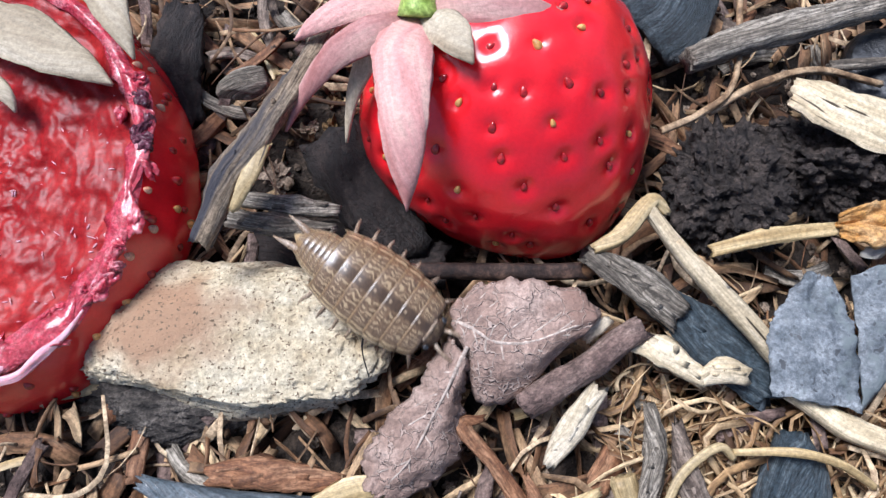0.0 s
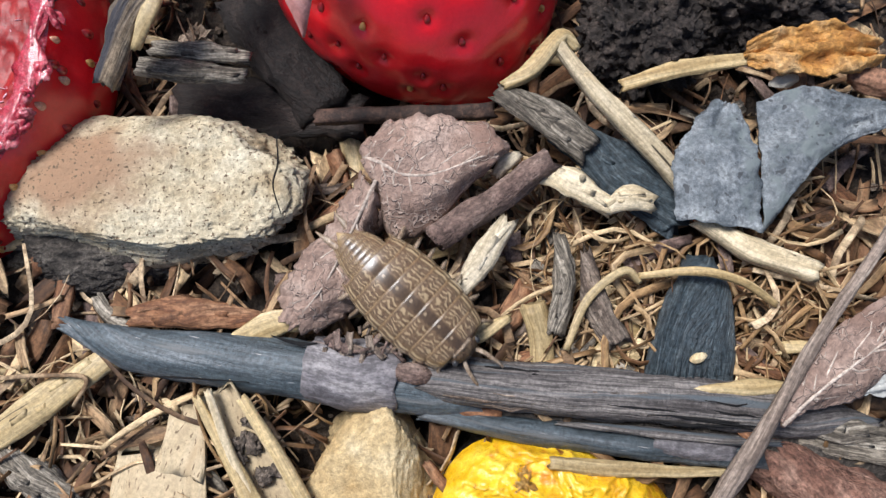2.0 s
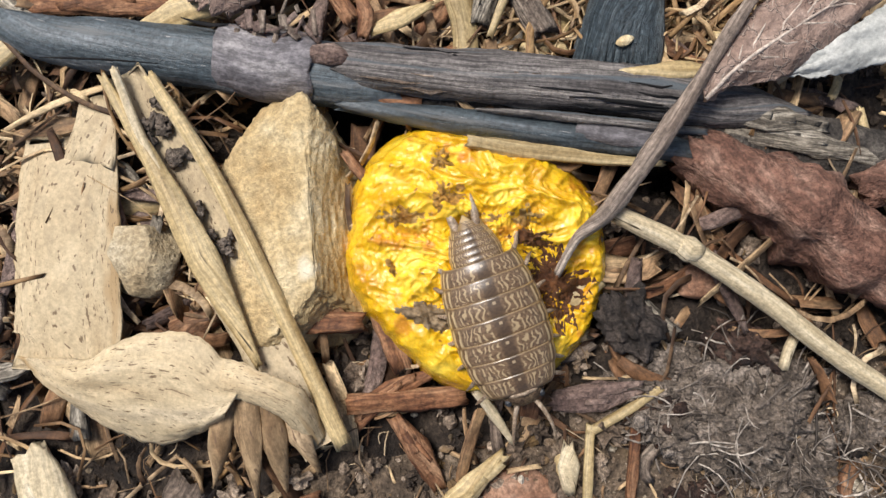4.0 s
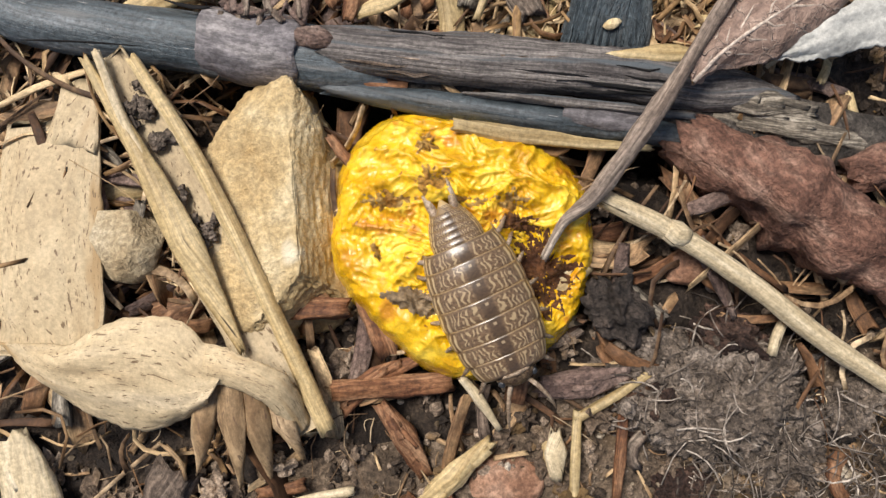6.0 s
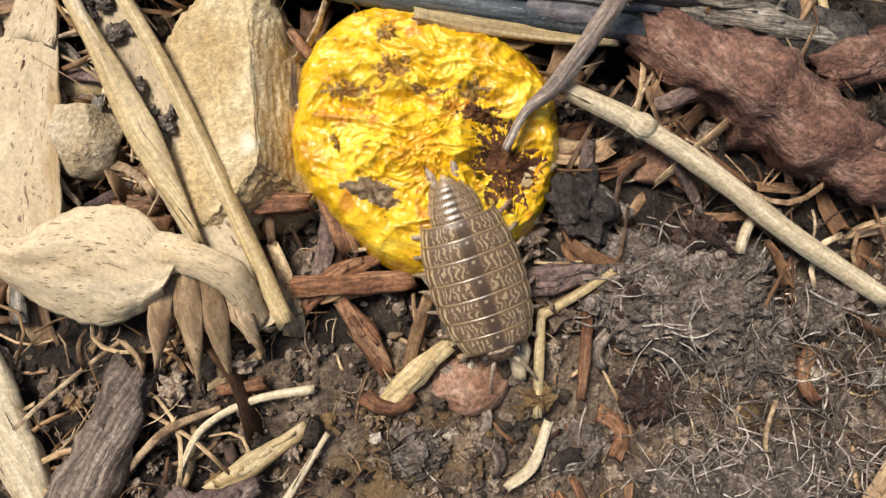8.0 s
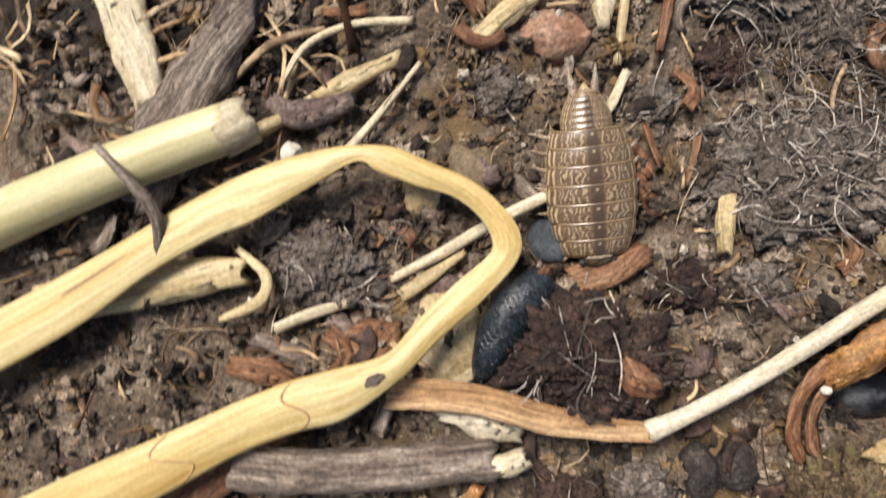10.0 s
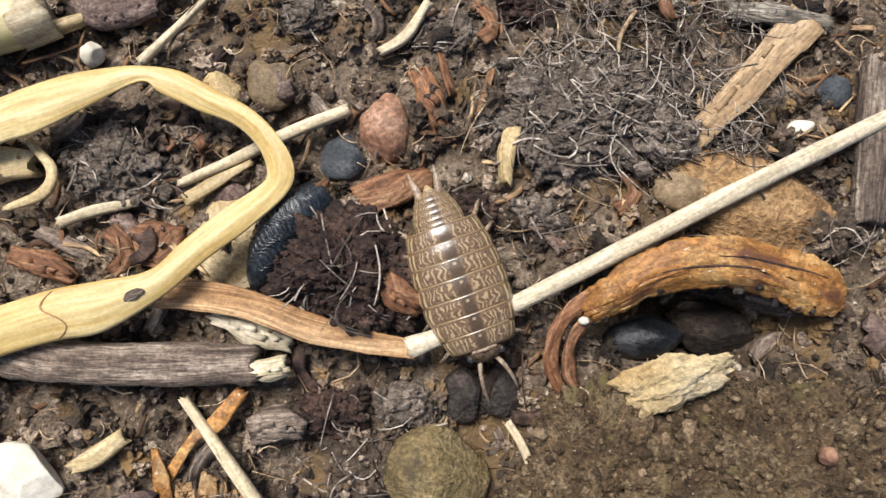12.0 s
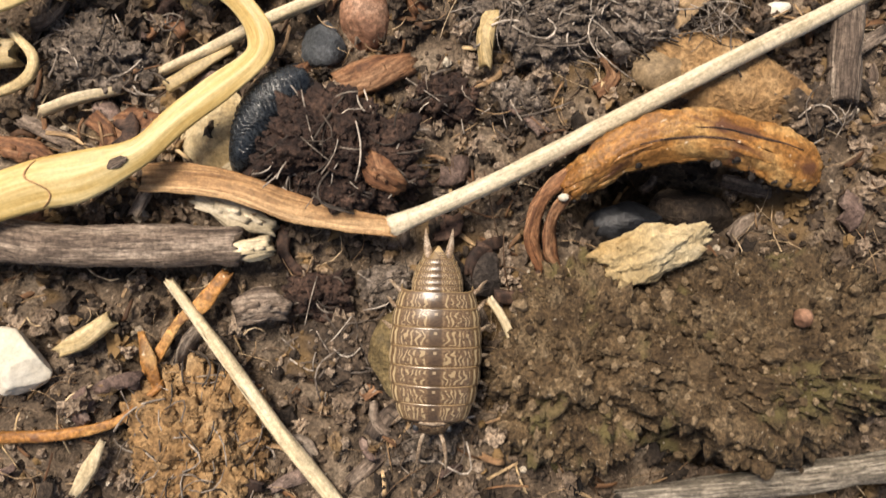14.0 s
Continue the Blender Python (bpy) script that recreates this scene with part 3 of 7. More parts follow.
# ---- the ground ----
def ground_z(x, y):
    base = np.interp(y, [-130, -52, -42, -18, 2, 14, 60], [-2.6, -2.6, -4.2, -5.0, -7.5, -11.0, -11.0])
    z = base + 1.1 * nz(x * 0.09, y * 0.09, 0.3) + 0.7 * nz(x * 0.23, y * 0.23, 2.1) + 0.35 * nz(x * 0.7, y * 0.7, 4.0) + 0.18 * nz(x * 1.7, y * 1.7, 6.0)
    hole = ((x - 47.5) / 8.4) ** 2 + ((y + 80.6) / 3.6) ** 2
    z -= 9.0 * math.exp(-hole ** 2)
    z -= (2.6 if y > -42 else 1.5) * max(0.0, nz(x * 0.30, y * 0.30, 9.0)) + 1.1 * max(0.0, nz(x * 0.75, y * 0.75, 13.0))
    if -10 < x < 42:
        z -= 5.0 * math.exp(-((y + 18.6 + 0.205 * x) / 2.0) ** 2)
    z -= 8.0 * math.exp(-(((x + 6) / 12) ** 2 + ((y - 13) / 7) ** 2))
    return z


def axis(lo, hi, step, far):
    mid = list(np.arange(lo, hi + 0.01, step))
    out, d = [], step
    while (out[-1] if out else 0) < far:
        d *= 1.6
        out.append((out[-1] if out else 0) + d)
    return [lo - v for v in reversed(out)] + mid + [hi + v for v in out]


def ground():
    xs, ys = axis(-62, 90, 0.75, 60000), axis(-132, 62, 0.75, 60000)
    V, UV, F = [], [], []
    for y in ys:
        for x in xs:
            inside = -70 < x < 98 and -140 < y < 70
            V.append((x, y, ground_z(x, y) if inside else np.interp(y, [-130, 60], [-3.0, -11.0])))
            UV.append((x, y))
    n = len(xs)
    for j in range(len(ys) - 1):
        for i in range(n - 1):
            a = j * n + i
            F.append((a, a + 1, a + n + 1, a + n))
    ob = make("ground", (V, F, UV), M_soil, at=(0, 0, 0))
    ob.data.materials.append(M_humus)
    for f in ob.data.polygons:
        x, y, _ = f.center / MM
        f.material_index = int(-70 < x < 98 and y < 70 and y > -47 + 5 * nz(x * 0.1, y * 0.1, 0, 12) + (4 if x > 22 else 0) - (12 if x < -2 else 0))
    tagged(ob, "dark crumbly garden soil under mulch", "soil", kind="structure")


ground()


def scatter(name, label, count, area, mat, length, wide, rise, seed, flat=0.5, bend=0.25, cat="litter", keep=None):
    """Countless small shreds lying criss-cross over the soil."""
    rng = np.random.RandomState(seed)
    V, F, UV, k, n = [], [], [], 0, 0
    while k < count:
        x, y = rng.uniform(area[0], area[1]), rng.uniform(area[2], area[3])
        if keep and not keep(x, y, rng):
            k += 0.2
            continue
        L, w = rng.uniform(*length) * rng.uniform(0.4, 1), rng.uniform(*wide) * rng.uniform(0.4, 1)
        yaw, pitch = rng.uniform(0, 360), rng.normal() * 6
        z = ground_z(x, y) + rng.uniform(*rise)
        z = min(z, -1.9 if y > -45 else -1.2)
        v, f, uv = splinter((x, y, z), L, w, w * flat, yaw, pitch, seed=k * 0.37, jag=w * 1.5, bend=rng.normal() * bend * L * 0.3, taper=(rng.uniform(0.3, 1), rng.uniform(0.3, 1)), rough=0.2, ring=6, step=1.5, twist=rng.normal() * 35)
        V.append(v)
        UV.extend(uv)
        F.append([[a + n for a in q] for q in f])
        n += len(v)
        k += 1
    shape = (np.vstack(V), [q for f in F for q in f], UV)
    solid(name, shape, mat, label, cat, kind="stuff")


def mulch_zone(x, y, rng):
    if ((x + 6) / 12) ** 2 + ((y - 13) / 6.5) ** 2 < 1 or ((x + 11) / 7) ** 2 + ((y - 20) / 9) ** 2 < 1:
        return False
    if -8 < x < 40 and abs(y + 18.4 + 0.205 * x) < 2.4:
        return False
    if x < 2 and -58 < y < -43 and rng.rand() < 0.6:
        return False
    return y > -30 - 20 * rng.rand() or (x < 0 and y > -62) or x < -8


def crumbs(name, label, count, area, mat, size, seed, sink=0.2, keep=None):
    """Soil crumbs, the larger ones lumpy clots of smaller grains."""
    rng = np.random.RandomState(seed)
    V, F, UV, n = [], [], [], 0
    for k in range(count):
        x, y = rng.uniform(area[0], area[1]), rng.uniform(area[2], area[3])
        if keep and not keep(x, y, rng):
            continue
        r = min(1.3, size[0] * math.exp(rng.normal() * 0.55) * size[1])
        B, F0 = ball(3 if r > 0.6 else 2)
        p = B * (0.75 + 0.5 * rng.rand(len(B), 1)) * r * rng.uniform(0.6, 1.25, 3)
        if r > 0.6:
            p = p * np.array([0.85 + 0.75 * nz(*(b * 1.7), k) + 0.4 * nz(*(b * 3.6), k + 1) for b in B])[:, None]
        V.append(p + (x, y, ground_z(x, y) + r * (0.5 - sink)))
        F.extend([(a + n, b + n, c + n) for a, b, c in F0])
        UV.extend([(0, 0)] * len(B))
        n += len(B)
    solid(name, (np.vstack(V), F, UV), mat, label, "soil", kind="stuff", smooth=False)


crumbs("soil_crumbs", "dark brown soil crumbs of many sizes", 7500, (-30, 75, -122, -40), M_crumb, (0.30, 1.0), 3, keep=lambda x, y, r: y < -48 or x > 8)
crumbs("soil_lumps", "lumpy dark soil clots", 700, (-30, 75, -122, -40), M_crumb, (0.8, 1.0), 5, sink=0.45, keep=lambda x, y, r: y < -48 or x > 8)
crumbs("soil_grains", "small dark soil crumbs among mulch", 1200, (-45, 55, -45, 45), M_crumb, (0.5, 1.0), 4)
crumbs("sand_grains", "pale sand grains scattered on soil", 520, (-30, 75, -122, -40), M_sand, (0.2, 1.0), 6, sink=0.1)
scatter("bark_shreds", "shredded red-brown bark mulch", 1300, (-46, 52, -50, 45), M_litter, (3, 12), (0.4, 1.9), (0.3, 3.0), 11, flat=0.2, keep=mulch_zone)
scatter("bark_fibres", "thin brown bark fibres in mulch", 520, (-46, 52, -52, 45), M_litter, (3, 12), (0.15, 0.4), (0.8, 3.8), 21, flat=0.6, keep=mulch_zone)
scatter("straw_shreds", "thin dry straw shreds and stalks", 620, (-46, 52, -52, 45), M_fibre, (4, 15), (0.16, 0.75), (1.2, 4.3), 12, flat=0.3, bend=0.6, keep=mulch_zone)
scatter("soil_litter", "short brown fibres lying on soil", 600, (-30, 75, -122, -44), M_litter, (1.2, 5), (0.12, 0.5), (0.2, 1.0), 13, flat=0.4)
scatter("rootlets", "fine pale rootlets tangled in soil", 900, (-20, 75, -122, -40), M_fibre, (2, 7), (0.05, 0.13), (0.3, 1.2), 14, flat=1.0, bend=0.9)
scatter("root_mat", "dense mat of fine fibrous roots", 420, (33, 54, -67, -47), M_roothair, (3, 10), (0.04, 0.13), (0.8, 2.6), 15, flat=1.0, bend=0.9)


def mulch_chips(count, area, seed, rise, keep, long, label, mats):
    """Loose chips of bark and wood, each lying by itself; alike chips share a mesh."""
    rng = np.random.RandomState(seed)
    kinds = []
    for k in range(16):
        L, w = rng.uniform(*long), rng.uniform(0.5, 1.5)
        v, f, uv = splinter((0, 0, 0), L, w, w * rng.uniform(0.22, 0.5), 0, 0, seed=seed + k * 2.1, jag=rng.uniform(0.3, 0.8), bend=rng.normal() * 0.6, taper=(rng.uniform(0.3, 1), rng.uniform(0.4, 1)), rough=0.35, ring=12, twist=[0, rng.normal() * 18])
        me = bpy.data.meshes.new("mulch_chip")
        me.from_pydata((v * MM).tolist(), [], [list(q) for q in f])
        lay = me.uv_layers.new(name="UVMap")
        idx = np.empty(len(me.loops), int)
        me.loops.foreach_get("vertex_index", idx)
        lay.data.foreach_set("uv", np.asarray(uv, np.float32)[idx].ravel())
        me.materials.append(mats[k % len(mats)])
        me.polygons.foreach_set("use_smooth", [True] * len(me.polygons))
        kinds.append(me)
    k = 0
    while k < count:
        x, y = rng.uniform(area[0], area[1]), rng.uniform(area[2], area[3])
        if not keep(x, y, rng):
            k += 0.1
            continue
        me = kinds[rng.randint(16)]
        ob = new("mulch_chip", me)
        z = min(ground_z(x, y) + rng.uniform(*rise), -1.9 if y > -45 else -1.2)
        ob.matrix_basis = pose(x * MM, y * MM, z * MM, rng.normal() * 14, rng.normal() * 9, rng.uniform(0, 360))
        tagged(ob, label, "wood chip", "mulch chips")
        k += 1


scatter("straw_curls", "curled frayed straw fibres", 480, (14, 42, -19, 3), M_curl, (4, 13), (0.12, 0.62), (1.8, 4.2), 41, flat=0.35, bend=1.0)
scatter("straw_tufts", "curled frayed straw fibres", 200, (-36, -6, -34, -14), M_curl, (5, 14), (0.15, 0.5), (1.2, 3.4), 42, flat=0.35, bend=0.9)
scatter("straw_wisps", "curled straw wisps beside soil", 60, (-34, -2, -66, -44), M_curl, (4, 12), (0.15, 0.5), (0.6, 2.2), 43, flat=0.35, bend=0.9)
mulch_chips(230, (-44, 50, -46, 42), 31, (1.0, 3.6), mulch_zone, (4, 11), "loose brown chip of bark mulch", [M_redwood, M_bark, M_straw, M_brownbark, M_redwood, M_greybark])
mulch_chips(150, (-28, 72, -118, -46), 32, (0.4, 1.0), lambda x, y, r: True, (1.5, 5.0), "small chip of wood on soil", [M_brownbark, M_bark, M_redwood, M_humus, M_bark, M_root])


# ---- strawberries ----
def frame_of(a, up=(0, 0, 1)):
    a = np.array(a, float) / np.linalg.norm(a)
    s = cross3(up, a)
    s /= np.linalg.norm(s)
    return s, cross3(a, s), a


ACHENES = []


def achene(p, nrm, parent, size=1.0, pale=False):
    """One seed: a small drop lying in its pit, wet red or golden."""
    if not ACHENES:
        for mat in (M_redachene, M_achene, M_paleachene):
            B, F = ball(3)
            V = B * np.array([0.38, 0.58, 0.34])
            V[:, 0] *= 1 - 0.35 * B[:, 1]
            me = bpy.data.meshes.new("achene")
            me.from_pydata((V * MM).tolist(), [], F)
            me.materials.append(mat)
            me.polygons.foreach_set("use_smooth", [True] * len(F))
            ACHENES.append(me)
    ob = new("achene", ACHENES[2 if pale else random.random() > 0.78])
    ob.parent = parent
    q = Vector(nrm).to_track_quat("Z", "Y")
    ob.matrix_local = Matrix.LocRotScale(Vector((np.array(p) - ORIGIN[parent]) * MM), q, (size,) * 3)
    return ob


def strawberry(at, a, length, radius):
    """A whole ripe berry: skin with a pit round each seed, seeds, hull of dry sepals and a green stem."""
    top = thing("strawberry", (at[0], at[1], at[2] - radius), "glossy ripe red strawberry with pinkish drying sepals", "strawberry", "strawberries")
    s, t, a = frame_of(a)
    at = np.array(at)

    def prof(q):
        return radius * (max(0.0, math.sin(math.pi * min(1, 0.06 + 0.94 * q) ** 0.88)) ** 0.54) * (1 - 0.06 * q)

    def place(q, ang):
        r = prof(q) * (1 + 0.035 * nz(math.cos(ang), math.sin(ang), q * 2, 3.3))
        return at + a * ((q - 0.46) * length) + s * (r * math.cos(ang)) + t * (r * math.sin(ang))
    seeds = []
    rows = 9
    for i in range(rows):
        q = 0.12 + 0.80 * i / (rows - 1)
        m = max(4, int(prof(q) * 2 * math.pi / 4.5))
        for k in range(m):
            seeds.append((q + random.uniform(-0.028, 0.028), 2 * math.pi * (k + 0.5 * (i % 2)) / m + random.uniform(-0.11, 0.11)))
    P = np.array([place(*q) for q in seeds])
    nu, nv = 110, 170
    V, F, UV = [], [], []
    for i in range(nu + 1):
        for j in range(nv):
            q, ang = i / nu, 2 * math.pi * j / nv
            p = place(q, ang)
            e = 0.004
            n = cross3(place(q, ang + e) - p, place(min(1, q + e), ang) - p)
            ln = np.linalg.norm(n)
            d2 = ((P - p) ** 2).sum(1).min()
            if ln > 1e-9:
                n = n / ln * (1 if n @ (p - at) > 0 else -1)
                p = p - n * (0.42 * math.exp(-d2 / 0.40) - 0.14 * (1 - math.exp(-d2 / 1.6)) + 0.10 * nz(p[0] * 0.5, p[1] * 0.5, p[2] * 0.5, 12))
            V.append(p)
            UV.append((q * length, ang * radius))
    for i in range(nu):
        for j in range(nv):
            F.append((i * nv + j, i * nv + (j + 1) % nv, (i + 1) * nv + (j + 1) % nv, (i + 1) * nv + j))
    make("skin", (V, F, UV), M_berry, top)
    for q, ang in seeds:
        p = place(q, ang)
        if p[2] < at[2] - 5:
            continue
        n = cross3(place(q, ang + 0.01) - p, place(q + 0.01, ang) - p)
        n = n / np.linalg.norm(n) * (1 if n @ (p - at) > 0 else -1)
        achene(p - n * 0.22, n, top, random.uniform(0.6, 0.95))
    make("drip", rock(place(0.93, math.radians(300)), (2.1, 1.5, 1.7), 0, 350.5, 0, lumps=0.25, sub=4), M_berry, top, "soft wet bulge at the tip")
    return top, place


def sepal(parent, line, wide, mat, roll=0.0, label=""):
    return make("sepal", sweep(line, [wide * 0.75, wide, wide * 0.82, wide * 0.5, 0.12], [0.22, 0.2, 0.16, 0.1], ring=14, square=0.8, cup=-0.35 * wide * 0.4, seed=wide, rough=0.12, twist=roll, step=0.5), mat, parent, label)


berry, on_berry = strawberry((7.1, 25.4, -6.0), (0.43, -0.89, -0.14), 28.2, 14.6)
hull = np.array((-1.5, 30.1, 5.5))
sepal(berry, [hull, (-2.7, 25.1, 9.2), (-2.7, 19.6, 10.2), (-2.7, 15.6, 8.8), (-2.8, 12.9, 6.6)], 2.5, M_sepal)
sepal(berry, [hull, (-5.1, 27.6, 7.5), (-8.6, 26.5, 6.0), (-11.4, 24.4, 4.0), (-13.4, 21.4, 2.4)], 1.5, M_sepal, 20)
sepal(berry, [hull, (-5.0, 27.3, 6.6), (-6.4, 26.0, 4.6), (-7.7, 24.0, 2.2), (-8.4, 20.9, 0.4)], 1.2, M_drysepal, 10)
sepal(berry, [hull, (0.9, 27.1, 8.8), (1.9, 25.1, 9.8), (2.8, 23.5, 9.9)], 1.75, M_drysepal, -10)
sepal(berry, [hull, (2.8, 29.5, 8.4), (6.8, 28.4, 8.6), (11.0, 27.6, 7.4), (15.0, 26.2, 5.4)], 2.0, M_sepal, -14)
sepal(berry, [hull, (-6.2, 31.0, 6.0), (-10.2, 30.1, 5.0), (-12.3, 29.1, 4.0)], 1.5, M_sepal, 10)
make("stem", sweep([hull + (0, -0.6, 0.6), hull + (0.4, 2.4, 1.6), hull + (1.6, 7, 2.2)], [2.0, 1.15, 0.95], ring=12, seed=2, rough=0.12), M_green, berry, "pale green stem")


def eaten_berry(at, size, cut):
    """A berry gnawed open: skin below, a torn bruised rim, wet hollowed flesh facing up."""
    top = thing("eaten_strawberry", (at[0], at[1], at[2] - size[2]), "half-eaten strawberry with wet red flesh exposed", "strawberry", "strawberries")
    at, size = np.array(at), np.array(size)
    nv = 170
    shift = np.array([-1.2, 1.8, 0])

    def ringpt(ang, r, z, wob=1.0):
        k = 1 + wob * (0.05 * nz(math.cos(ang) * 1.6, math.sin(ang) * 1.6, z * 0.1, 8) + 0.02 * nz(math.cos(ang) * 6, math.sin(ang) * 6, z * 0.4, 9))
        return at + np.array([math.cos(ang) * r * size[0] * k, math.sin(ang) * r * size[1] * k, z])

    def band(rows, name, mat, uneven):
        V, F, UV = [], [], []
        for i, (r, z) in enumerate(rows):
            for j in range(nv):
                ang = 2 * math.pi * j / nv
                p = ringpt(ang, r, z) + shift * max(0, (z + 2) / size[2])
                p[2] += (p[1] - at[1]) * cut[1] * max(0, (z + size[2]) / (2 * size[2])) + uneven * (nz(p[0] * 0.35, p[1] * 0.35, 0, 5) + 0.5 * nz(p[0] * 0.9, p[1] * 0.9, 0, 6) + 0.25 * nz(p[0] * 2.2, p[1] * 2.2, 0, 7))
                V.append(p)
                UV.append((ang * 15, i))
        for i in range(len(rows) - 1):
            for j in range(nv):
                F.append((i * nv + j, i * nv + (j + 1) % nv, (i + 1) * nv + (j + 1) % nv, (i + 1) * nv + j))
        return make(name, (V, F, UV), mat, top)
    c, beads = cut[0], []
    out = [(math.cos(b) ** 0.75, math.sin(b) * size[2]) for b in np.linspace(-1.45, math.asin(c / size[2]), 34)]
    rim_r, rim_z = out[-1]
    band(out, "skin", M_berry, 0.12)
    band([(rim_r, rim_z)] + [(rim_r - 0.008 * i, rim_z + 0.4 * math.sin(i / 9 * math.pi)) for i in range(1, 10)], "torn_rim", M_torn, 0.3)
    band([(r, rim_z - 0.3 - 1.3 * math.cos(r / (rim_r - 0.07) * 1.5)) for r in np.linspace(rim_r - 0.07, 0.0, 80)], "flesh", M_flesh, 0.5)
    def on_rim(ang, r, lift):
        return ringpt(ang, r, rim_z) + shift * (rim_z + 2) / size[2] + (0, 0, lift)
    for k in range(22):
        ang = random.uniform(-2.0, 0.5)
        make("torn_crumb", rock(on_rim(ang, rim_r - random.uniform(-0.02, 0.13), random.uniform(-0.3, 0.4)), (random.uniform(0.4, 1.5), random.uniform(0.3, 0.8), random.uniform(0.3, 0.6)), math.degrees(ang) + 90 + random.gauss(0, 25), 300 + k, 0, lumps=0.7, grit=0.25, sub=4), M_torn, top)
    for k, (a0, a1, r, w) in enumerate(((-2.1, -1.25, 0.04, 0.75), (-1.45, -0.75, 0.07, 0.9), (-0.9, -0.1, 0.05, 0.8), (-0.2, 0.7, 0.03, 0.7), (-1.9, -0.9, 0.12, 0.5))):
        make("torn_lip", sweep([on_rim(a, rim_r - r - 0.02 * math.sin(9 * a + k), 0.2 + 0.25 * math.sin(5 * a + k)) for a in np.linspace(a0, a1, 7)], [0.15, w * 1.5, w * 1.1, w * 1.5, 0.15], [0.08, 0.28, 0.2, 0.26, 0.08], ring=16, rough=0.6, seed=330 + k, step=0.35), M_torn, top, "pale bruised lip of torn skin")
    for k in range(9):
        make("bruise", rock(on_rim(0.12 + random.gauss(0, 0.08), rim_r + random.uniform(-0.07, 0.03), random.uniform(0.0, 0.4)), (random.uniform(0.4, 0.9), random.uniform(0.5, 1.0), 0.5), 20 * k, 340 + k, 0, lumps=0.5, grit=0.2, sub=4), M_bruise, top, "dark purple bruise")
    for k in range(170):
        ang, r = random.uniform(0, 2 * math.pi), (rim_r - 0.12) * math.sqrt(random.random())
        z = rim_z - 0.3 - 1.3 * math.cos(r / (rim_r - 0.07) * 1.5)
        p = ringpt(ang, r, z) + shift * max(0, (z + 2) / size[2])
        beads.append(rock(p + (0, 0, 0.55 * nz(p[0] * 0.35, p[1] * 0.35, 0, 5)), (random.uniform(0.12, 0.45), random.uniform(0.04, 0.09), 0.07), random.uniform(0, 180), k, 0, lumps=0.5, sub=2))
    tagged(make("flesh_fibre", join(beads), M_film, top), kind="stuff")
    for a0, a1, r, w in ((-2.6, -1.1, 0.045, 0.7), (-1.9, -0.75, 0.0, 0.45)):
        make("film", sweep([on_rim(a, rim_r - r, 0.5 + 0.15 * math.sin(7 * a)) for a in np.linspace(a0, a1, 9)], [0.1, w, w * 0.8, w, 0.1], [0.1, 0.4, 0.3, 0.4, 0.1], ring=12, rough=0.4, seed=350 + w, step=0.35), M_film, top, "whitish pink film along the gnawed edge")
    for k in range(150):
        ang, b = random.uniform(0, 2 * math.pi), random.uniform(-0.3, math.asin(c / size[2]) - 0.05)
        p = ringpt(ang, math.cos(b) ** 0.75, math.sin(b) * size[2])
        p = p + shift * max(0, (p[2] - at[2] + 2) / size[2])
        p[2] += (p[1] - at[1]) * cut[1] * max(0, (math.sin(b) + 1) / 2)
        n = (p - at) / size ** 2
        n /= np.linalg.norm(n)
        achene(p - n * 0.05, n, top, random.uniform(0.8, 1.2), b > 0.25 and random.random() < 0.45)
    return top


gnawed = eaten_berry((-41.9, 18.9, -5.0), (17.5, 21.3, 13.0), (5.6, 0.02))
sepal(gnawed, [(-44.0, 34.0, 2.4), (-38.0, 32.0, 2.7), (-34.2, 29.5, 2.9), (-31.1, 27.9, 2.8), (-28.8, 26.4, 2.3)], 2.7, M_drysepal, 6, "dry beige sepal")
sepal(gnawed, [(-31.9, 38.1, 2.4), (-29.7, 34.8, 2.9), (-28.2, 31.7, 3.0), (-27.0, 28.7, 2.4)], 1.9, M_drysepal, 0, "dry beige sepal")
sepal(gnawed, [(-42.0, 28.0, 2.2), (-39.5, 26.8, 2.4), (-38.2, 25.7, 2.2), (-37.7, 24.4, 1.6)], 1.1, M_drysepal, 0, "dry beige sepal")

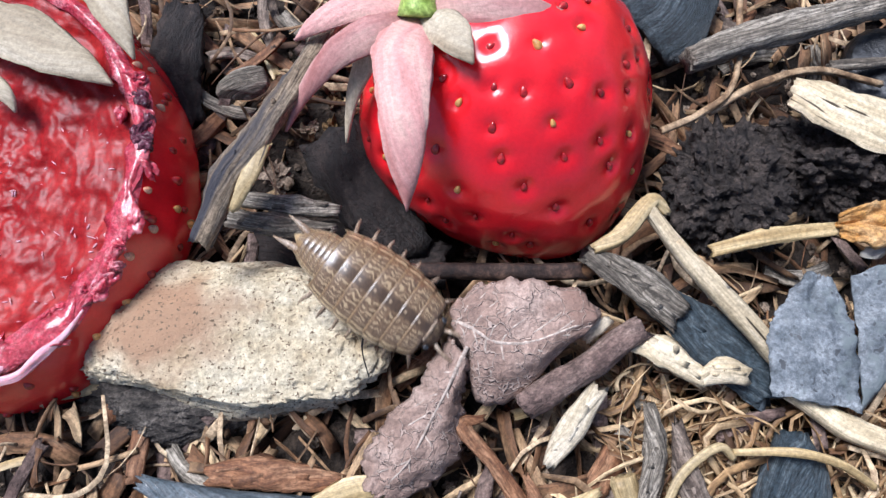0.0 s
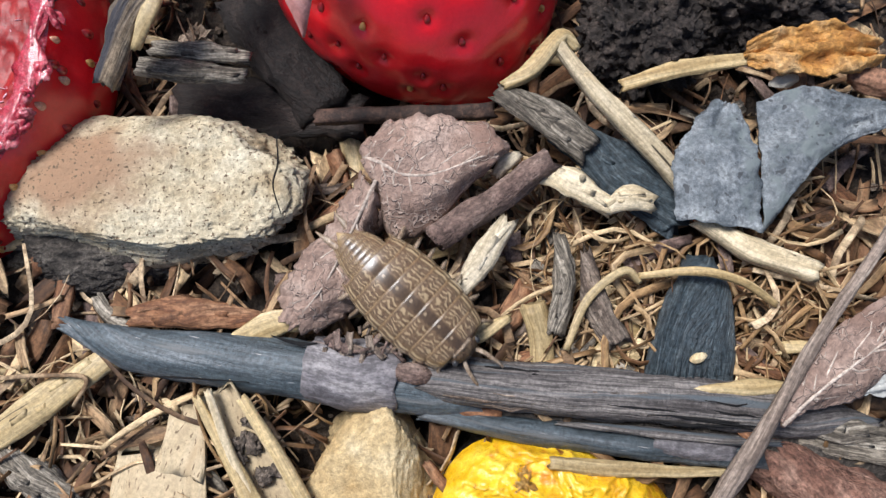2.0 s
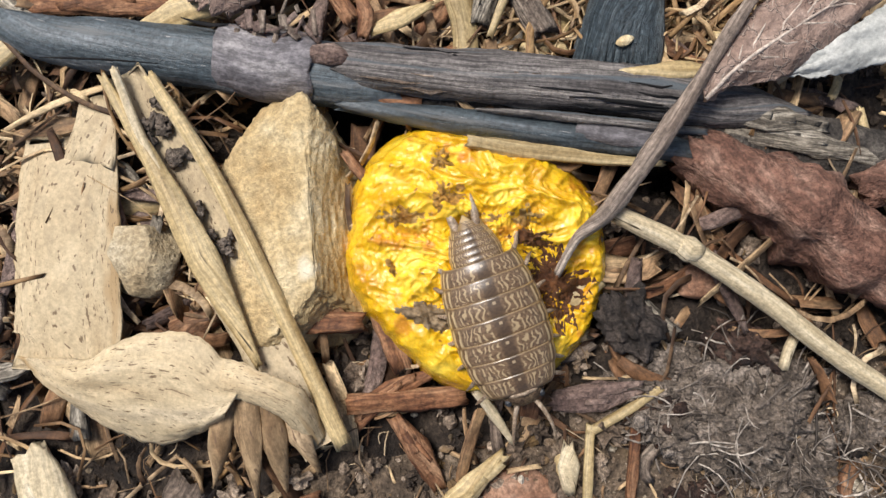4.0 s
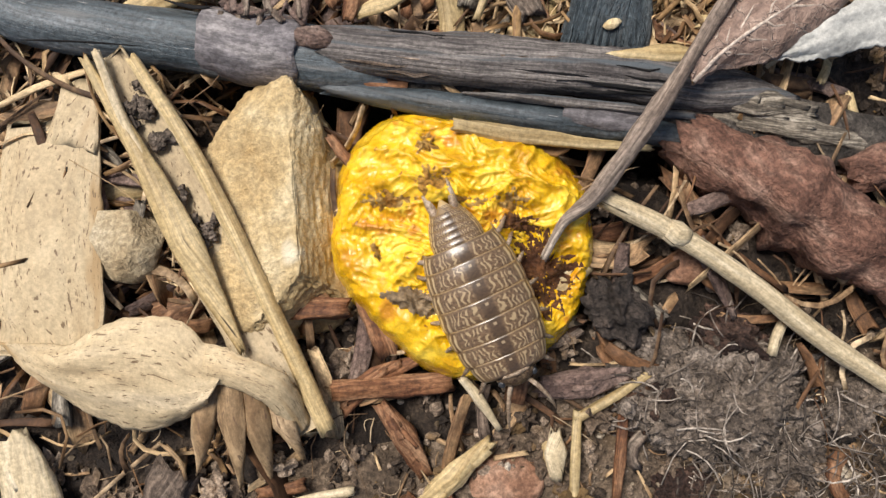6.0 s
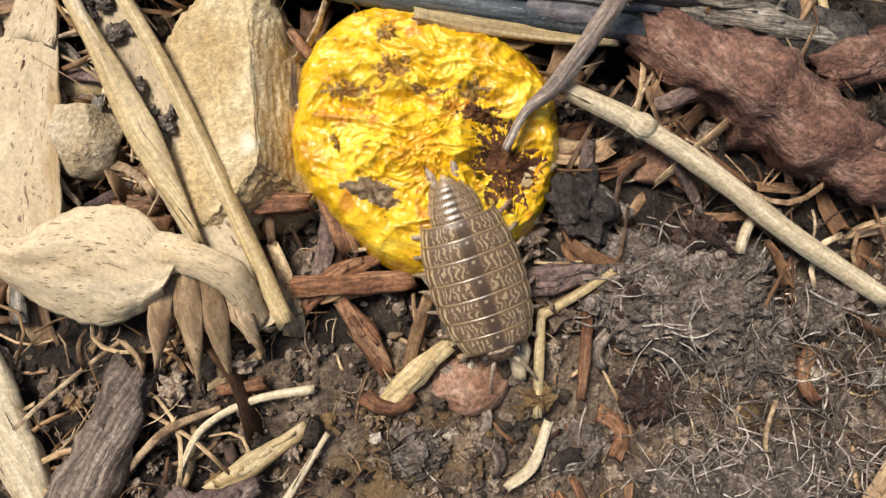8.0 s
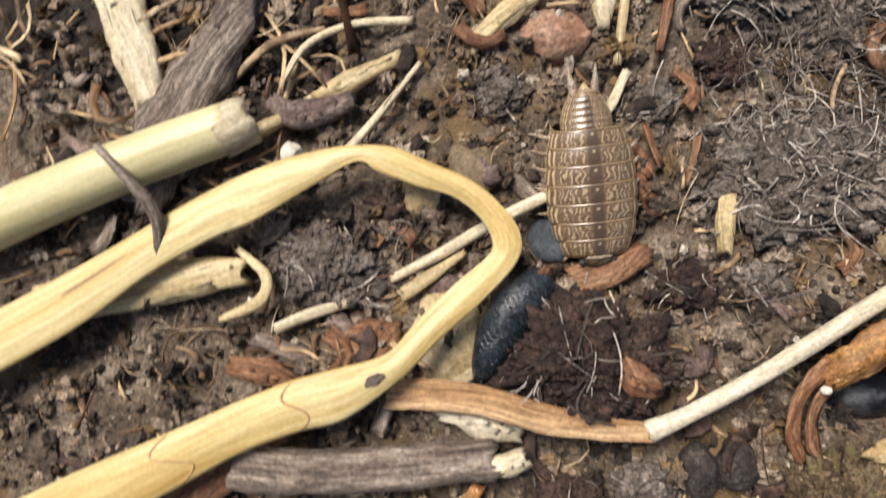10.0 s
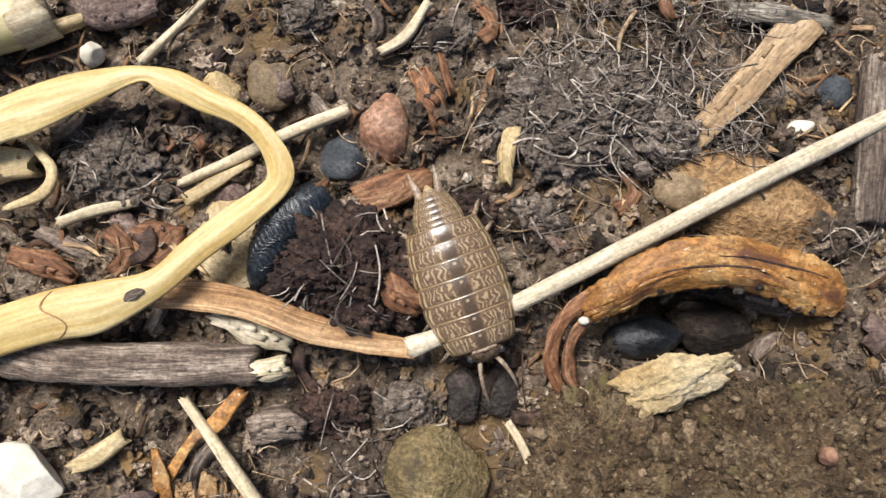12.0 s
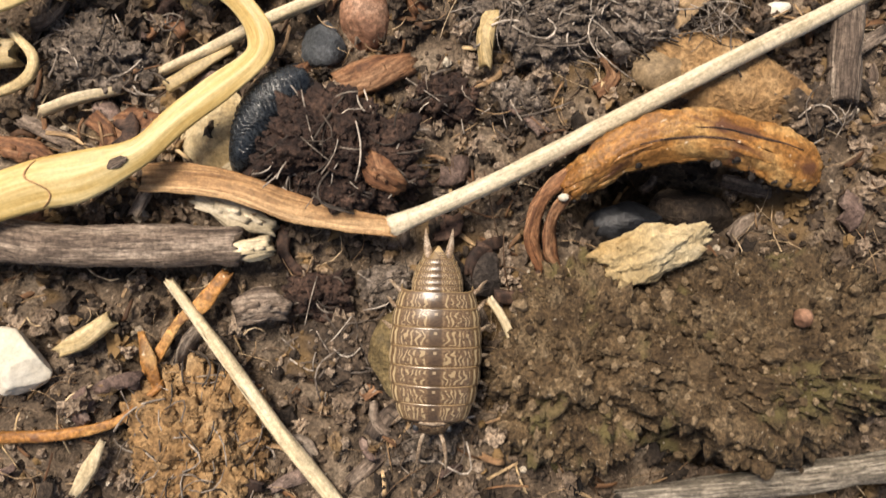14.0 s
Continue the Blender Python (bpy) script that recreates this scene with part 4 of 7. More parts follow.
# ---- stones ----
for at, size, yaw, seed, cuts, mat, name, label in (
    ((-12.9, -29.7, -2.6), (3.5, 3.6, 2.9), 10, 3.1, 9, M_darktop, "pebble", "small dark-topped tan pebble"),
    ((-5.2, -63.3, -1.4), (1.0, 1.2, 1.0), 0, 4.2, 5, M_creamstone, "pebble", "small white pebble on soil"),
    ((5.9, -65.8, -2.6), (2.3, 2.6, 1.9), 15, 5.1, 7, M_tanstone, "pebble", "pale tan pebble half buried in soil"),
    ((28.9, -95.9, -1.6), (4.4, 4.3, 3.0), 0, 6.4, 3, M_olive, "stone", "rounded brown stone in soil"),
    ((-5.7, -100.0, -1.4), (3.6, 2.8, 1.3), -25, 7.3, 3, M_creamstone, "pebble", "smooth cream-white pebble on soil"),
    ((20.9, -66.6, -3.0), (2.3, 3.3, 2.2), 8, 8.5, 1, M_redstone, "pebble", "reddish oval pebble in dark soil"),
    ((17.4, -69.8, -3.0), (2.2, 2.4, 1.8), 0, 9.5, 7, M_slate, "pebble", "dark grey pebble in soil"),
    ((47.8, -69.4, -2.6), (3.0, 2.2, 1.8), -12, 10.2, 8, M_brownstone, "stone", "flat brown stone beside a straw"),
    ((53.0, -69.3, -2.6), (9.2, 3.9, 2.0), -10, 11.2, 8, M_ochre, "stone", "flat brown stone under a straw"),
    ((10.3, -63.8, -2.6), (2.3, 2.6, 1.4), 20, 12.6, 6, M_brownstone, "pebble", "brown pebble pressed into soil"),
    ((59.8, -58.8, -3.0), (1.9, 1.7, 1.3), 0, 13.4, 6, M_slate, "pebble", "small dark blue-grey pebble"),
    ((57.1, -62.5, -2.6), (1.5, 0.8, 0.7), 28, 14.1, 8, M_creamstone, "pebble", "angular white chip of stone"),
    ((58.3, -89.4, 3.9), (0.75, 0.75, 0.7), 0, 15.2, 2, M_redstone, "pebble", "tiny brick-red pebble on a clod"),
    ((17.2, -51.9, -2.8), (3.2, 2.6, 2.0), 12, 16.2, 6, M_redstone, "pebble", "pinkish brown pebble among soil"),
    ((21.1, -50.1, -3.0), (1.1, 1.6, 0.9), 0, 16.9, 4, M_tanstone, "pebble", "pale tan grain in soil"),
    ((30.3, -89.0, -2.8), (2.1, 2.5, 1.6), 15, 17.2, 7, M_darkclod, "pebble", "black rounded pebble in soil"),
    ((33.7, -88.6, -2.8), (1.9, 2.3, 1.6), -10, 18.3, 7, M_darkclod, "pebble", "black rounded pebble in soil"),
    ((46.1, -82.4, -5.6), (3.6, 2.0, 2.2), 12, 19.3, 5, M_black, "stone", "black stone deep in a hollow"),
    ((52.5, -81.0, -6.4), (4.0, 2.6, 2.4), -10, 20.4, 5, M_humus, "stone", "black stone deep in a hollow"),
    ((-19.2, 29.3, -5.0), (3.0, 1.6, 1.5), 18, 21.4, 5, M_greybark, "pebble", "flat grey pebble between berries"),
    ((44.8, 28.1, -6.0), (4.0, 5.0, 3.0), 0, 22.2, 5, M_black, "stone", "dark stone under mulch"),
    ((23.3, -14.1, -3.0), (0.7, 0.6, 0.5), 0, 23.2, 3, M_tanstone, "pebble", "tiny tan pebble beside charred wood"),
    ((9.3, -78.8, -3.2), (3.6, 5.6, 2.2), 12, 27.5, 6, M_tanstone, "stone", "mottled pale stone under a bent blade"),
    ((33.8, -34.7, -3.6), (2.2, 1.6, 1.6), 0, 25.5, 5, M_redstone, "pebble", "orange-brown pebble under a stalk"),
):
    solid(name, rock(at, size, yaw, seed, cuts + 3, sub=6 if max(size) > 6 else 5 if max(size) > 3 else 4, lumps=0.06, grit=0.018, sharp=0.8), mat, label, "stone")

solid("stone", rock((-0.5, -27.8, -3.6), (6.7, 11.0, 5.4), 2, 2.7, 3, lumps=0.08, grit=0.03, sub=6, sharp=0.9, boxy=0.72, planes=((-0.30, 0.05, 0.95, 0.70), (0.85, 0, 0.5, 0.72), (-0.6, 0.75, 0.1, 0.86), (0.75, 0.6, 0.1, 0.9), (0.3, -0.8, 0.4, 0.9))), M_tanstone, "tan stone with a pale ridge beside yellow fruit", "stone")
cream = thing("speckled_stone", (-20.4, 2.1, -9.0), "angular cream stone with brown specks and crusted underside darkened for shade", "stone")
make("top", rock((-19.2, 3.6, -4.6), (14.2, 7.3, 4.7), -5, 1.9, 3, lumps=0.12, grit=0.05, sub=6, sharp=0.92, boxy=0.66, planes=((0.05, 0.12, 0.98, 0.74), (0.30, -0.95, 0.10, 0.86), (-0.35, -0.85, 0.25, 0.82), (0.75, 0.65, 0.1, 0.95), (-0.3, 0.7, 0.6, 0.86))), M_rock, cream)
# lower crust, coloured dark to stand for the shade below the overhang
make("crust", rock((-22.6, -0.6, -7.2), (13.8, 5.0, 4.0), 4, 2.2, 9, lumps=0.12, grit=0.08, sub=6, sharp=0.84), M_shadecore, cream, "crusted underside darkened for the overhang's shade")
make("crack", sweep([(-6.9, 7.5, -0.2), (-6.8, 4.6, 0.1), (-7.3, 2.6, 0.1), (-6.8, 0.1, -0.3)], [0.05, 0.1, 0.08, 0.04], ring=6, rough=0.5, seed=2.5, step=0.3), M_crack, cream)

solid("charcoal", rock((27.3, -37.9, -2.4), (2.3, 3.2, 2.2), 30, 24.5, 7, lumps=0.6, grit=0.2, freq=1.3, sub=5, sharp=0.8), M_darkclod, "black crumb of charcoal beside yellow fruit", "charcoal")

# ---- clods of soil ----
for at, size, yaw, seed, mat, label in (
    ((56.7, -93.1, -1.2), (15.2, 8.2, 5.2), 3, 31.2, M_clod, "large brown clod of damp loam"),
    ((42.3, -95.3, -1.4), (7.3, 7.8, 4.4), 10, 32.4, M_clod, "brown clod of damp loam with greenish tint"),
    ((10.7, -105.7, -2.2), (5.4, 6.6, 2.6), 20, 33.2, M_ochre, "yellowish clod of loam beside a straw"),
    ((27.3, 16.7, -6.0), (5.2, 6.4, 5.0), 10, 34.3, M_darkclod, "black crumbly clod of compost"),
    ((39.5, 18.8, -7.0), (7.5, 5.4, 5.2), -15, 35.3, M_darkclod, "black crumbly clod with bark on it"),
    ((20.0, -79.6, -0.6), (6.8, 4.6, 3.0), -8, 36.1, M_peat, "dark fibrous clod over a brown straw"),
    ((-1.7, -72.6, -2.8), (5.2, 3.6, 2.2), 0, 37.1, M_midclod, "dark clod of soil inside a bent blade"),
    ((38.0, -63.4, -3.0), (8.0, 6.0, 2.6), 0, 38.1, M_midclod, "dark clod matted with fine roots"),
    ((45.1, -64.7, -2.6), (3.4, 2.6, 2.4), 0, 39.1, M_midclod, "dark crumb of compost with white threads"),
    ((34.5, -45.7, -3.0), (9.0, 5.0, 2.4), -10, 40.1, M_midclod, "dark soil clod with rootlets"),
    ((22.0, -96.9, -2.6), (4.0, 3.0, 1.8), 0, 41.1, M_crumb, "dark crumb of soil"),
    ((60.4, -71.4, -3.2), (3.4, 2.6, 2.0), 0, 42.1, M_crumb, "dark crumb of soil beside a peel"),
    ((29.0, -45.8, -3.2), (3.4, 2.4, 2.2), 20, 43.3, M_peat, "dark wet clot of compost"),
    ((40.5, -51.0, -3.4), (3.8, 2.8, 2.2), -15, 44.2, M_midclod, "brown clot of soil with root hairs"),
    ((46.5, -47.5, -3.2), (3.2, 2.2, 2.0), 35, 45.4, M_midclod, "brown clot of soil with root hairs"),
    ((31.5, -53.8, -3.6), (3.0, 2.4, 2.0), 10, 46.2, M_peat, "dark wet clot of compost"),
    ((37.0, -40.8, -3.6), (3.6, 2.0, 1.8), -30, 47.2, M_peat, "dark wet clot of compost"),
    ((25.5, -57.5, -3.4), (2.6, 2.0, 1.8), 0, 48.1, M_midclod, "brown clot of soil with root hairs"),
    ((12.5, -57.0, -3.6), (3.0, 2.2, 1.8), 25, 49.3, M_midclod, "brown clot of soil with root hairs"),
    ((3.5, -68.0, -3.4), (3.2, 2.2, 1.9), -10, 50.2, M_peat, "dark wet clot of compost"),
    ((28.5, -73.5, -3.2), (3.2, 2.4, 1.9), 15, 51.4, M_peat, "dark wet clot of compost"),
    ((35.0, -73.0, -3.2), (2.6, 2.0, 1.8), -20, 52.3, M_midclod, "brown clot of soil with root hairs"),
    ((26.0, -90.5, -2.8), (2.6, 2.0, 1.6), 10, 53.1, M_midclod, "brown clot of soil with root hairs"),
    ((19.5, -91.5, -2.8), (2.8, 2.0, 1.6), 10, 54.1, M_peat, "dark wet clot of compost"),
    ((30.0, -103.0, -2.6), (3.4, 2.4, 1.8), 40, 55.2, M_midclod, "brown clot of soil with root hairs"),
):
    clod = solid("soil_clod", rock(at, size, yaw, seed, 2, lumps=0.34, grit=0.25, freq=1.5, sub=6 if max(size) > 6 else 5), mat, label, "soil clod", "clods")
    rng = np.random.RandomState(int(seed * 7))
    me = clod.data
    spots = [v for v in me.vertices if v.normal.z > 0.25]
    cover, B2 = [], ball(2)
    for v in rng.choice(spots, min(len(spots), int(9 * size[0] * size[1])), replace=False):
        r = 0.22 * math.exp(rng.normal() * 0.5)
        p = B2[0] * (0.75 + 0.5 * rng.rand(len(B2[0]), 1)) * r * rng.uniform(0.6, 1.25, 3)
        cover.append((p + np.array(v.co) / MM + ORIGIN[clod], B2[1], [(0, 0)] * len(B2[0])))
    tagged(make("crumb_cover", join(cover), M_loam if mat == M_clod else mat, clod, smooth=False), kind="stuff")
    if mat != M_clod and at[1] < -10:
        matted = label.endswith("fine roots") or "threads" in label
        hair = []
        for v in rng.choice(spots, min(len(spots), int((6 if matted else 2.2) * size[0] * size[1])), replace=False):
            hair.append(splinter(np.array(v.co) / MM + ORIGIN[clod] + (0, 0, 0.15), rng.uniform(1.5, 5), rng.uniform(0.04, 0.08), 0.05, rng.uniform(0, 360), rng.normal() * 12, seed=v.index * 0.1, jag=0.1, bend=rng.normal() * 0.8, ring=5, step=0.7))
        tagged(make("root_cover", join(hair), M_roothair, clod), kind="stuff")

# ---- the black stick ----
stick = thing("black_stick", (-0.9, -14.1, -4.0), "blackened bamboo-like stick with a sheathed node and cracks", "stick")
make("shaft", sweep([(-26.3, -8.2, -1.8), (-20.8, -10.6, -2.4), (-11.7, -12.4, -2.6), (-0.8, -14.5, -2.8), (5.5, -15.7, -2.8), (9.5, -16.4, -2.9)], [0.7, 1.9, 2.5, 2.7, 2.75, 2.5], [0.5, 1.6, 2.0, 2.3, 2.4, 1.6], ring=28, rough=0.07, seed=51, jag=1.4, step=0.6), M_bamboo, stick)
make("core", sweep([(7.0, -16.2, -3.2), (24.2, -19.8, -3.2), (36.3, -22.2, -3.2), (50.8, -25.2, -3.2)], [2.4, 2.9, 3.0, 2.2], [1.5, 1.5, 1.5, 1.3], ring=20, rough=0.12, seed=51.5, jag=1.2), M_shadecore, stick, "dark split heart of the stick")
make("slat", sweep([(5.0, -14.9, -1.6), (15.0, -16.4, -1.4), (25.5, -18.0, -1.4), (35.5, -19.8, -1.6), (43.0, -21.6, -2.2)], [1.9, 2.2, 2.1, 2.2, 0.8], [1.5, 1.6, 1.5, 1.3, 0.6], ring=26, rough=0.10, seed=58, square=0.9, jag=1.6, step=0.5), M_weather, stick, "weathered grey upper slat")
make("slat", sweep([(4.5, -18.0, -2.3), (12.0, -19.6, -2.2), (24.0, -22.0, -2.2), (34.0, -23.7, -2.5), (40.0, -25.0, -3.0)], [0.5, 1.1, 1.25, 1.1, 0.5], [0.7, 1.4, 1.4, 1.2, 0.5], ring=20, rough=0.12, seed=59, jag=1.0, step=0.5), M_bamboo, stick)
make("slat", sweep([(16.0, -19.4, -1.3), (22.0, -20.3, -1.0), (29.0, -21.5, -1.1), (34.5, -22.3, -1.6)], [0.2, 0.42, 0.45, 0.25], [0.4, 0.7, 0.7, 0.4], ring=14, rough=0.25, seed=59.5, jag=1.0, step=0.5), M_weather, stick, "weathered grey splinter")
make("sheath_scrap", sweep([(23.8, -21.6, -1.1), (27.0, -22.2, -1.0), (30.4, -22.8, -1.3)], [0.75, 0.85, 0.7], [0.35, 0.4, 0.35], ring=14, rough=0.15, seed=59.8, jag=0.4, step=0.4), M_node, stick, "violet scrap of papery sheath")
make("sheath", sweep([(-5.2, -13.3, -2.6), (-1.3, -14.2, -2.5), (2.4, -14.9, -2.6)], [2.9, 3.1, 2.95], [2.5, 2.7, 2.55], ring=24, rough=0.06, seed=52, jag=0.5, step=0.4), M_node, stick, "papery brown-violet sheath at the node")
make("bud", sweep([(2.6, -14.1, -0.7), (4.1, -14.3, -0.4), (5.6, -14.8, -0.9)], [0.8, 1.0, 0.5], ring=10, rough=0.2, seed=53), M_brownbark, stick)
make("split_strip", sweep([(27.2, -17.2, -0.3), (31.7, -17.3, -0.2), (35.8, -17.7, -0.8)], [0.3, 0.7, 0.4], [0.2, 0.3, 0.2], ring=10, rough=0.3, seed=56, jag=1.0), M_straw, stick, "pale torn strip of wood")

for k, (line, r) in enumerate((([(-19.9, -12.9, -0.8), (-15.4, -13.4, -0.5), (-10.1, -14.1, -0.5)], 0.10), ([(-8.2, -10.3, -0.9), (-5.7, -11.2, -0.6), (-4.2, -11.2, -0.6)], 0.16))):
    make("crack", sweep(line, [0.04, r, r * 0.8, 0.04], [0.05, 0.12, 0.12, 0.05], ring=8, rough=0.5, seed=57 + k), M_crack, stick)
ends = np.array((6.0, -15.0, -1.45)), np.array((37.0, -20.1, -1.5))
across = cross3(ends[1] - ends[0], (0, 0, 1)) / np.linalg.norm(ends[1] - ends[0])
for k in range(22):
    off, q0, q1 = random.uniform(-1.7, 1.7), random.uniform(0, 0.75), random.uniform(0.08, 0.26)
    lines = [ends[0] * (1 - q) + ends[1] * q + across * (off + random.gauss(0, 0.08)) + (0, 0, 1.5 * math.sqrt(1 - (off / 2.3) ** 2) + 0.02) for q in np.linspace(q0, q0 + q1, 5)]
    make("crack" if k % 3 else "splinter", sweep(lines, [0.03, random.uniform(0.06, 0.16), random.uniform(0.06, 0.16), 0.03], [0.05, 0.12, 0.12, 0.05], ring=8, rough=0.5, seed=160 + k), M_crack if k % 3 else M_bark, stick)
for k in range(26):
    q = np.array((-1.1, -12.0, -0.3)) + (random.gauss(0, 2.2), random.gauss(0.3, 0.9), random.uniform(-0.3, 0.35))
    make("debris", splinter(q, random.uniform(0.6, 2.2), random.uniform(0.1, 0.35), 0.12, random.uniform(0, 180), 0, seed=k, jag=0.2, ring=6), M_brownbark if k % 2 else M_bark, stick)

# ---- the yellow fruit ----
def yellow_fruit(at, rx, ry):
    """A flattened, shrivelled fruit: crumpled foil-like skin with a rolled lip, a torn hollow with brown pulp."""
    top = thing("shrivelled_fruit", (at[0], at[1], at[2] - 2.5), "flattened shrivelled yellow fruit with crumpled glossy skin", "fruit")
    at = np.array(at)
    deg = [0, 28, 60, 92, 121, 135, 159, 185, 207, 225, 248, 265, 290, 325, 360]
    far = [1.0, 1.02, 0.93, 0.96, 1.13, 1.11, 1.01, 1.0, 0.865, 0.87, 0.92, 0.975, 1.0, 1.0, 1.0]

    def edge(a):
        q = math.degrees(a) % 360
        e = sum(np.interp((q + k) % 360, deg, far) for k in (-8, 0, 8)) / 3
        return e + 0.02 * nz(math.cos(a) * 4, math.sin(a) * 4, 0, 61) + 0.012 * nz(math.cos(a) * 11, math.sin(a) * 11, 0, 62)

    def height(x, y, r):
        a = math.atan2(y, x) % (2 * math.pi)
        z = 2.5 * (1 - r ** 5) - 2.3 * r ** 9
        lip = math.exp(-((a - 4.1) / 0.7) ** 2) * min(1, max(0, (r - 0.62) / 0.12))
        xw, yw = x + 0.9 * nz(x * 0.35, y * 0.35, 0, 64), y + 0.9 * nz(x * 0.35, y * 0.35, 4, 64)
        r1 = (1 - 1.7 * abs(nz(xw * 0.26, yw * 0.40, 0, 31))) ** 2
        r2 = (1 - 1.7 * abs(nz(xw * 0.62 + yw * 0.2, yw * 0.95, 2, 33))) ** 3
        r3 = (1 - 1.7 * abs(nz(xw * 1.7 - yw * 0.5, yw * 2.3, 5, 35))) ** 3
        z += (0.8 * r1 + 0.42 * r2 + 0.26 * r3 - 0.7) * (1 - 0.75 * lip) * min(1, (1.04 - r) * 9)
        fold = 3.9 - 0.05 * x + 0.6 * math.sin(x * 0.8) + 0.5 * nz(x * 0.7, 0, 0, 66)
        z += 0.75 * (1 / (1 + math.exp(-(y - fold) / 0.16)) - 0.5) * math.exp(-(x / 7.0) ** 4) * math.exp(-((y - fold) / 3.0) ** 2)
        flap = 2.2 - 0.085 * (x + 4) ** 1.5 if x > -4 else 2.2
        z += 0.6 * (0.5 - 1 / (1 + math.exp(-(y - flap) / 0.14))) * math.exp(-((x - 0.5) / 4.5) ** 4) * math.exp(-((y - flap) / 2.5) ** 2)
        z -= 1.9 * math.exp(-((((x - 6.3) / 3.0) ** 2 + ((y + 2.2) / 4.2) ** 2) * 1.1) ** 2)
        return z + 0.5 * math.exp(-((r - 0.90) / 0.07) ** 2) + 0.7 * lip
    V, F, UV = [], [], []
    nr, na = 120, 330
    for j in range(na):
        a = 2 * math.pi * j / na
        e = edge(a)
        for i in range(nr + 1):
            r = i / nr
            x, y = math.cos(a) * r * rx * e, math.sin(a) * r * ry * e
            V.append(at + np.array([x, y, height(x, y, r)]))
            UV.append((x, y))
    m = nr + 1
    for j in range(na):
        k = (j + 1) % na
        for i in range(nr):
            F.append((j * m + i, j * m + i + 1, k * m + i + 1, k * m + i))
    make("skin", (V, F, UV), M_yellow, top)

    def flake(name, cx, cy, fx, fy, yaw, mat, label, seed, proud=0.25):
        """A dried patch lying on the skin, with an uneven torn outline."""
        V, F, UV = [], [], []
        c, s = math.cos(radians(yaw)), math.sin(radians(yaw))
        for j in range(48):
            b = 2 * math.pi * j / 48
            e = 1 + 0.5 * nz(math.cos(b) * 1.5, math.sin(b) * 1.5, 0, seed) + 0.6 * nz(math.cos(b) * 4.5, math.sin(b) * 4.5, 0, seed)
            for i in range(13):
                q = i / 12
                u, v = math.cos(b) * q * fx * e, math.sin(b) * q * fy * e
                x, y = cx + c * u - s * v, cy + s * u + c * v
                r = math.hypot(x / rx, y / ry) / edge(math.atan2(y, x))
                V.append(at + np.array([x, y, height(x, y, r) + proud * (1 - q ** 2) - 0.08 + 0.5 * nz(x * 2.4, y * 2.4, 0, seed + 1) * (1 - q * 0.7)]))
                UV.append((x, y))
        for j in range(48):
            k = (j + 1) % 48
            for i in range(12):
                F.append((j * 13 + i, j * 13 + i + 1, k * 13 + i + 1, k * 13 + i))
        make(name, (V, F, UV), mat, top, label)
    flake("pulp", 6.4, -2.3, 2.7, 3.5, 10, M_yellowin, "dark brown dried pulp in a torn hollow", 66.2, 0.3)
    flake("pulp", 4.6, 1.6, 1.9, 0.9, -20, M_yellowin, "dark brown dried pulp in a torn hollow", 67.2, 0.3)
    flake("scar", -4.1, -4.0, 2.1, 1.2, -20, M_brownstone, "grey dried calyx scar", 68.2, 0.5)
    for k, (cx, cy, fx, fy, yaw) in enumerate(((-2.3, 5.3, 1.6, 1.3, 20), (-5.6, 4.0, 1.7, 0.8, -5), (4.0, 3.4, 1.5, 0.8, -20), (0.8, 3.6, 1.8, 0.45, -6), (-2.4, 8.3, 0.9, 1.2, 0), (-7.0, 0.2, 0.4, 0.9, 15))):
        flake("dried_patch", cx, cy, fx, fy, yaw, M_paper, "tan papery dried patch", 70.1 + k)
    return top


fruit = yellow_fruit((14.8, -31.9, -1.2), 11.3, 11.5)

# ---- stalks, straws and twigs ----
def stalk(label, pts, half, mat, name="straw", cat="straw", seed=0.0, rough=0.08, jag=0.4, height=None, node=None, ring=12, group="", **kw):
    ob = sweep(pts, half, height, ring=ring, seed=seed, rough=rough, jag=jag, **kw)
    if node is None:
        return solid(name, ob, mat, label, cat, group)
    low = np.array(pts).min(0)
    t = thing(name, (*np.mean(pts, 0)[:2], low[2] - np.max(half)), label, cat, group)
    make("stem", ob, mat, t)
    for p, r in node:
        d = np.array(pts[1]) - np.array(pts[0])
        d /= np.linalg.norm(d)
        make("node", sweep([np.array(p) - d * r * 0.9, p, np.array(p) + d * r * 0.9], [r * 0.8, r * 1.05, r * 0.8], ring=12, rough=0.1, seed=seed + 1), mat, t, "swollen joint")
    return t


stalk("pale jointed straw stem lying over soil", [(25.9, -28.6, 0.2), (31.5, -31.7, 0.0), (37.8, -36.3, -0.4), (43.6, -41.3, -0.8), (50.9, -46.8, -1.2)], [0.75, 0.9, 0.85, 0.85, 0.8], M_pale, seed=71, node=[((31.9, -31.9, 0.1), 1.05)])
twig = thing("leafy_twig", (28.3, -26.8, -2.0), "thin grey twig with a dry veined leaf", "twig")
make("stem", sweep([(21.0, -33.2, 0.9), (22.7, -30.5, 1.3), (24.9, -28.8, 1.7), (28.7, -24.3, 2.0), (32.6, -19.3, 2.2), (36.7, -13.5, 2.4), (43.0, -6.0, 2.6), (48.5, 1.5, 2.8)], [0.32, 0.42, 0.72, 0.78, 0.6, 0.5, 0.45, 0.4], ring=14, rough=0.26, seed=72, jag=0.3), M_greytwig, twig)
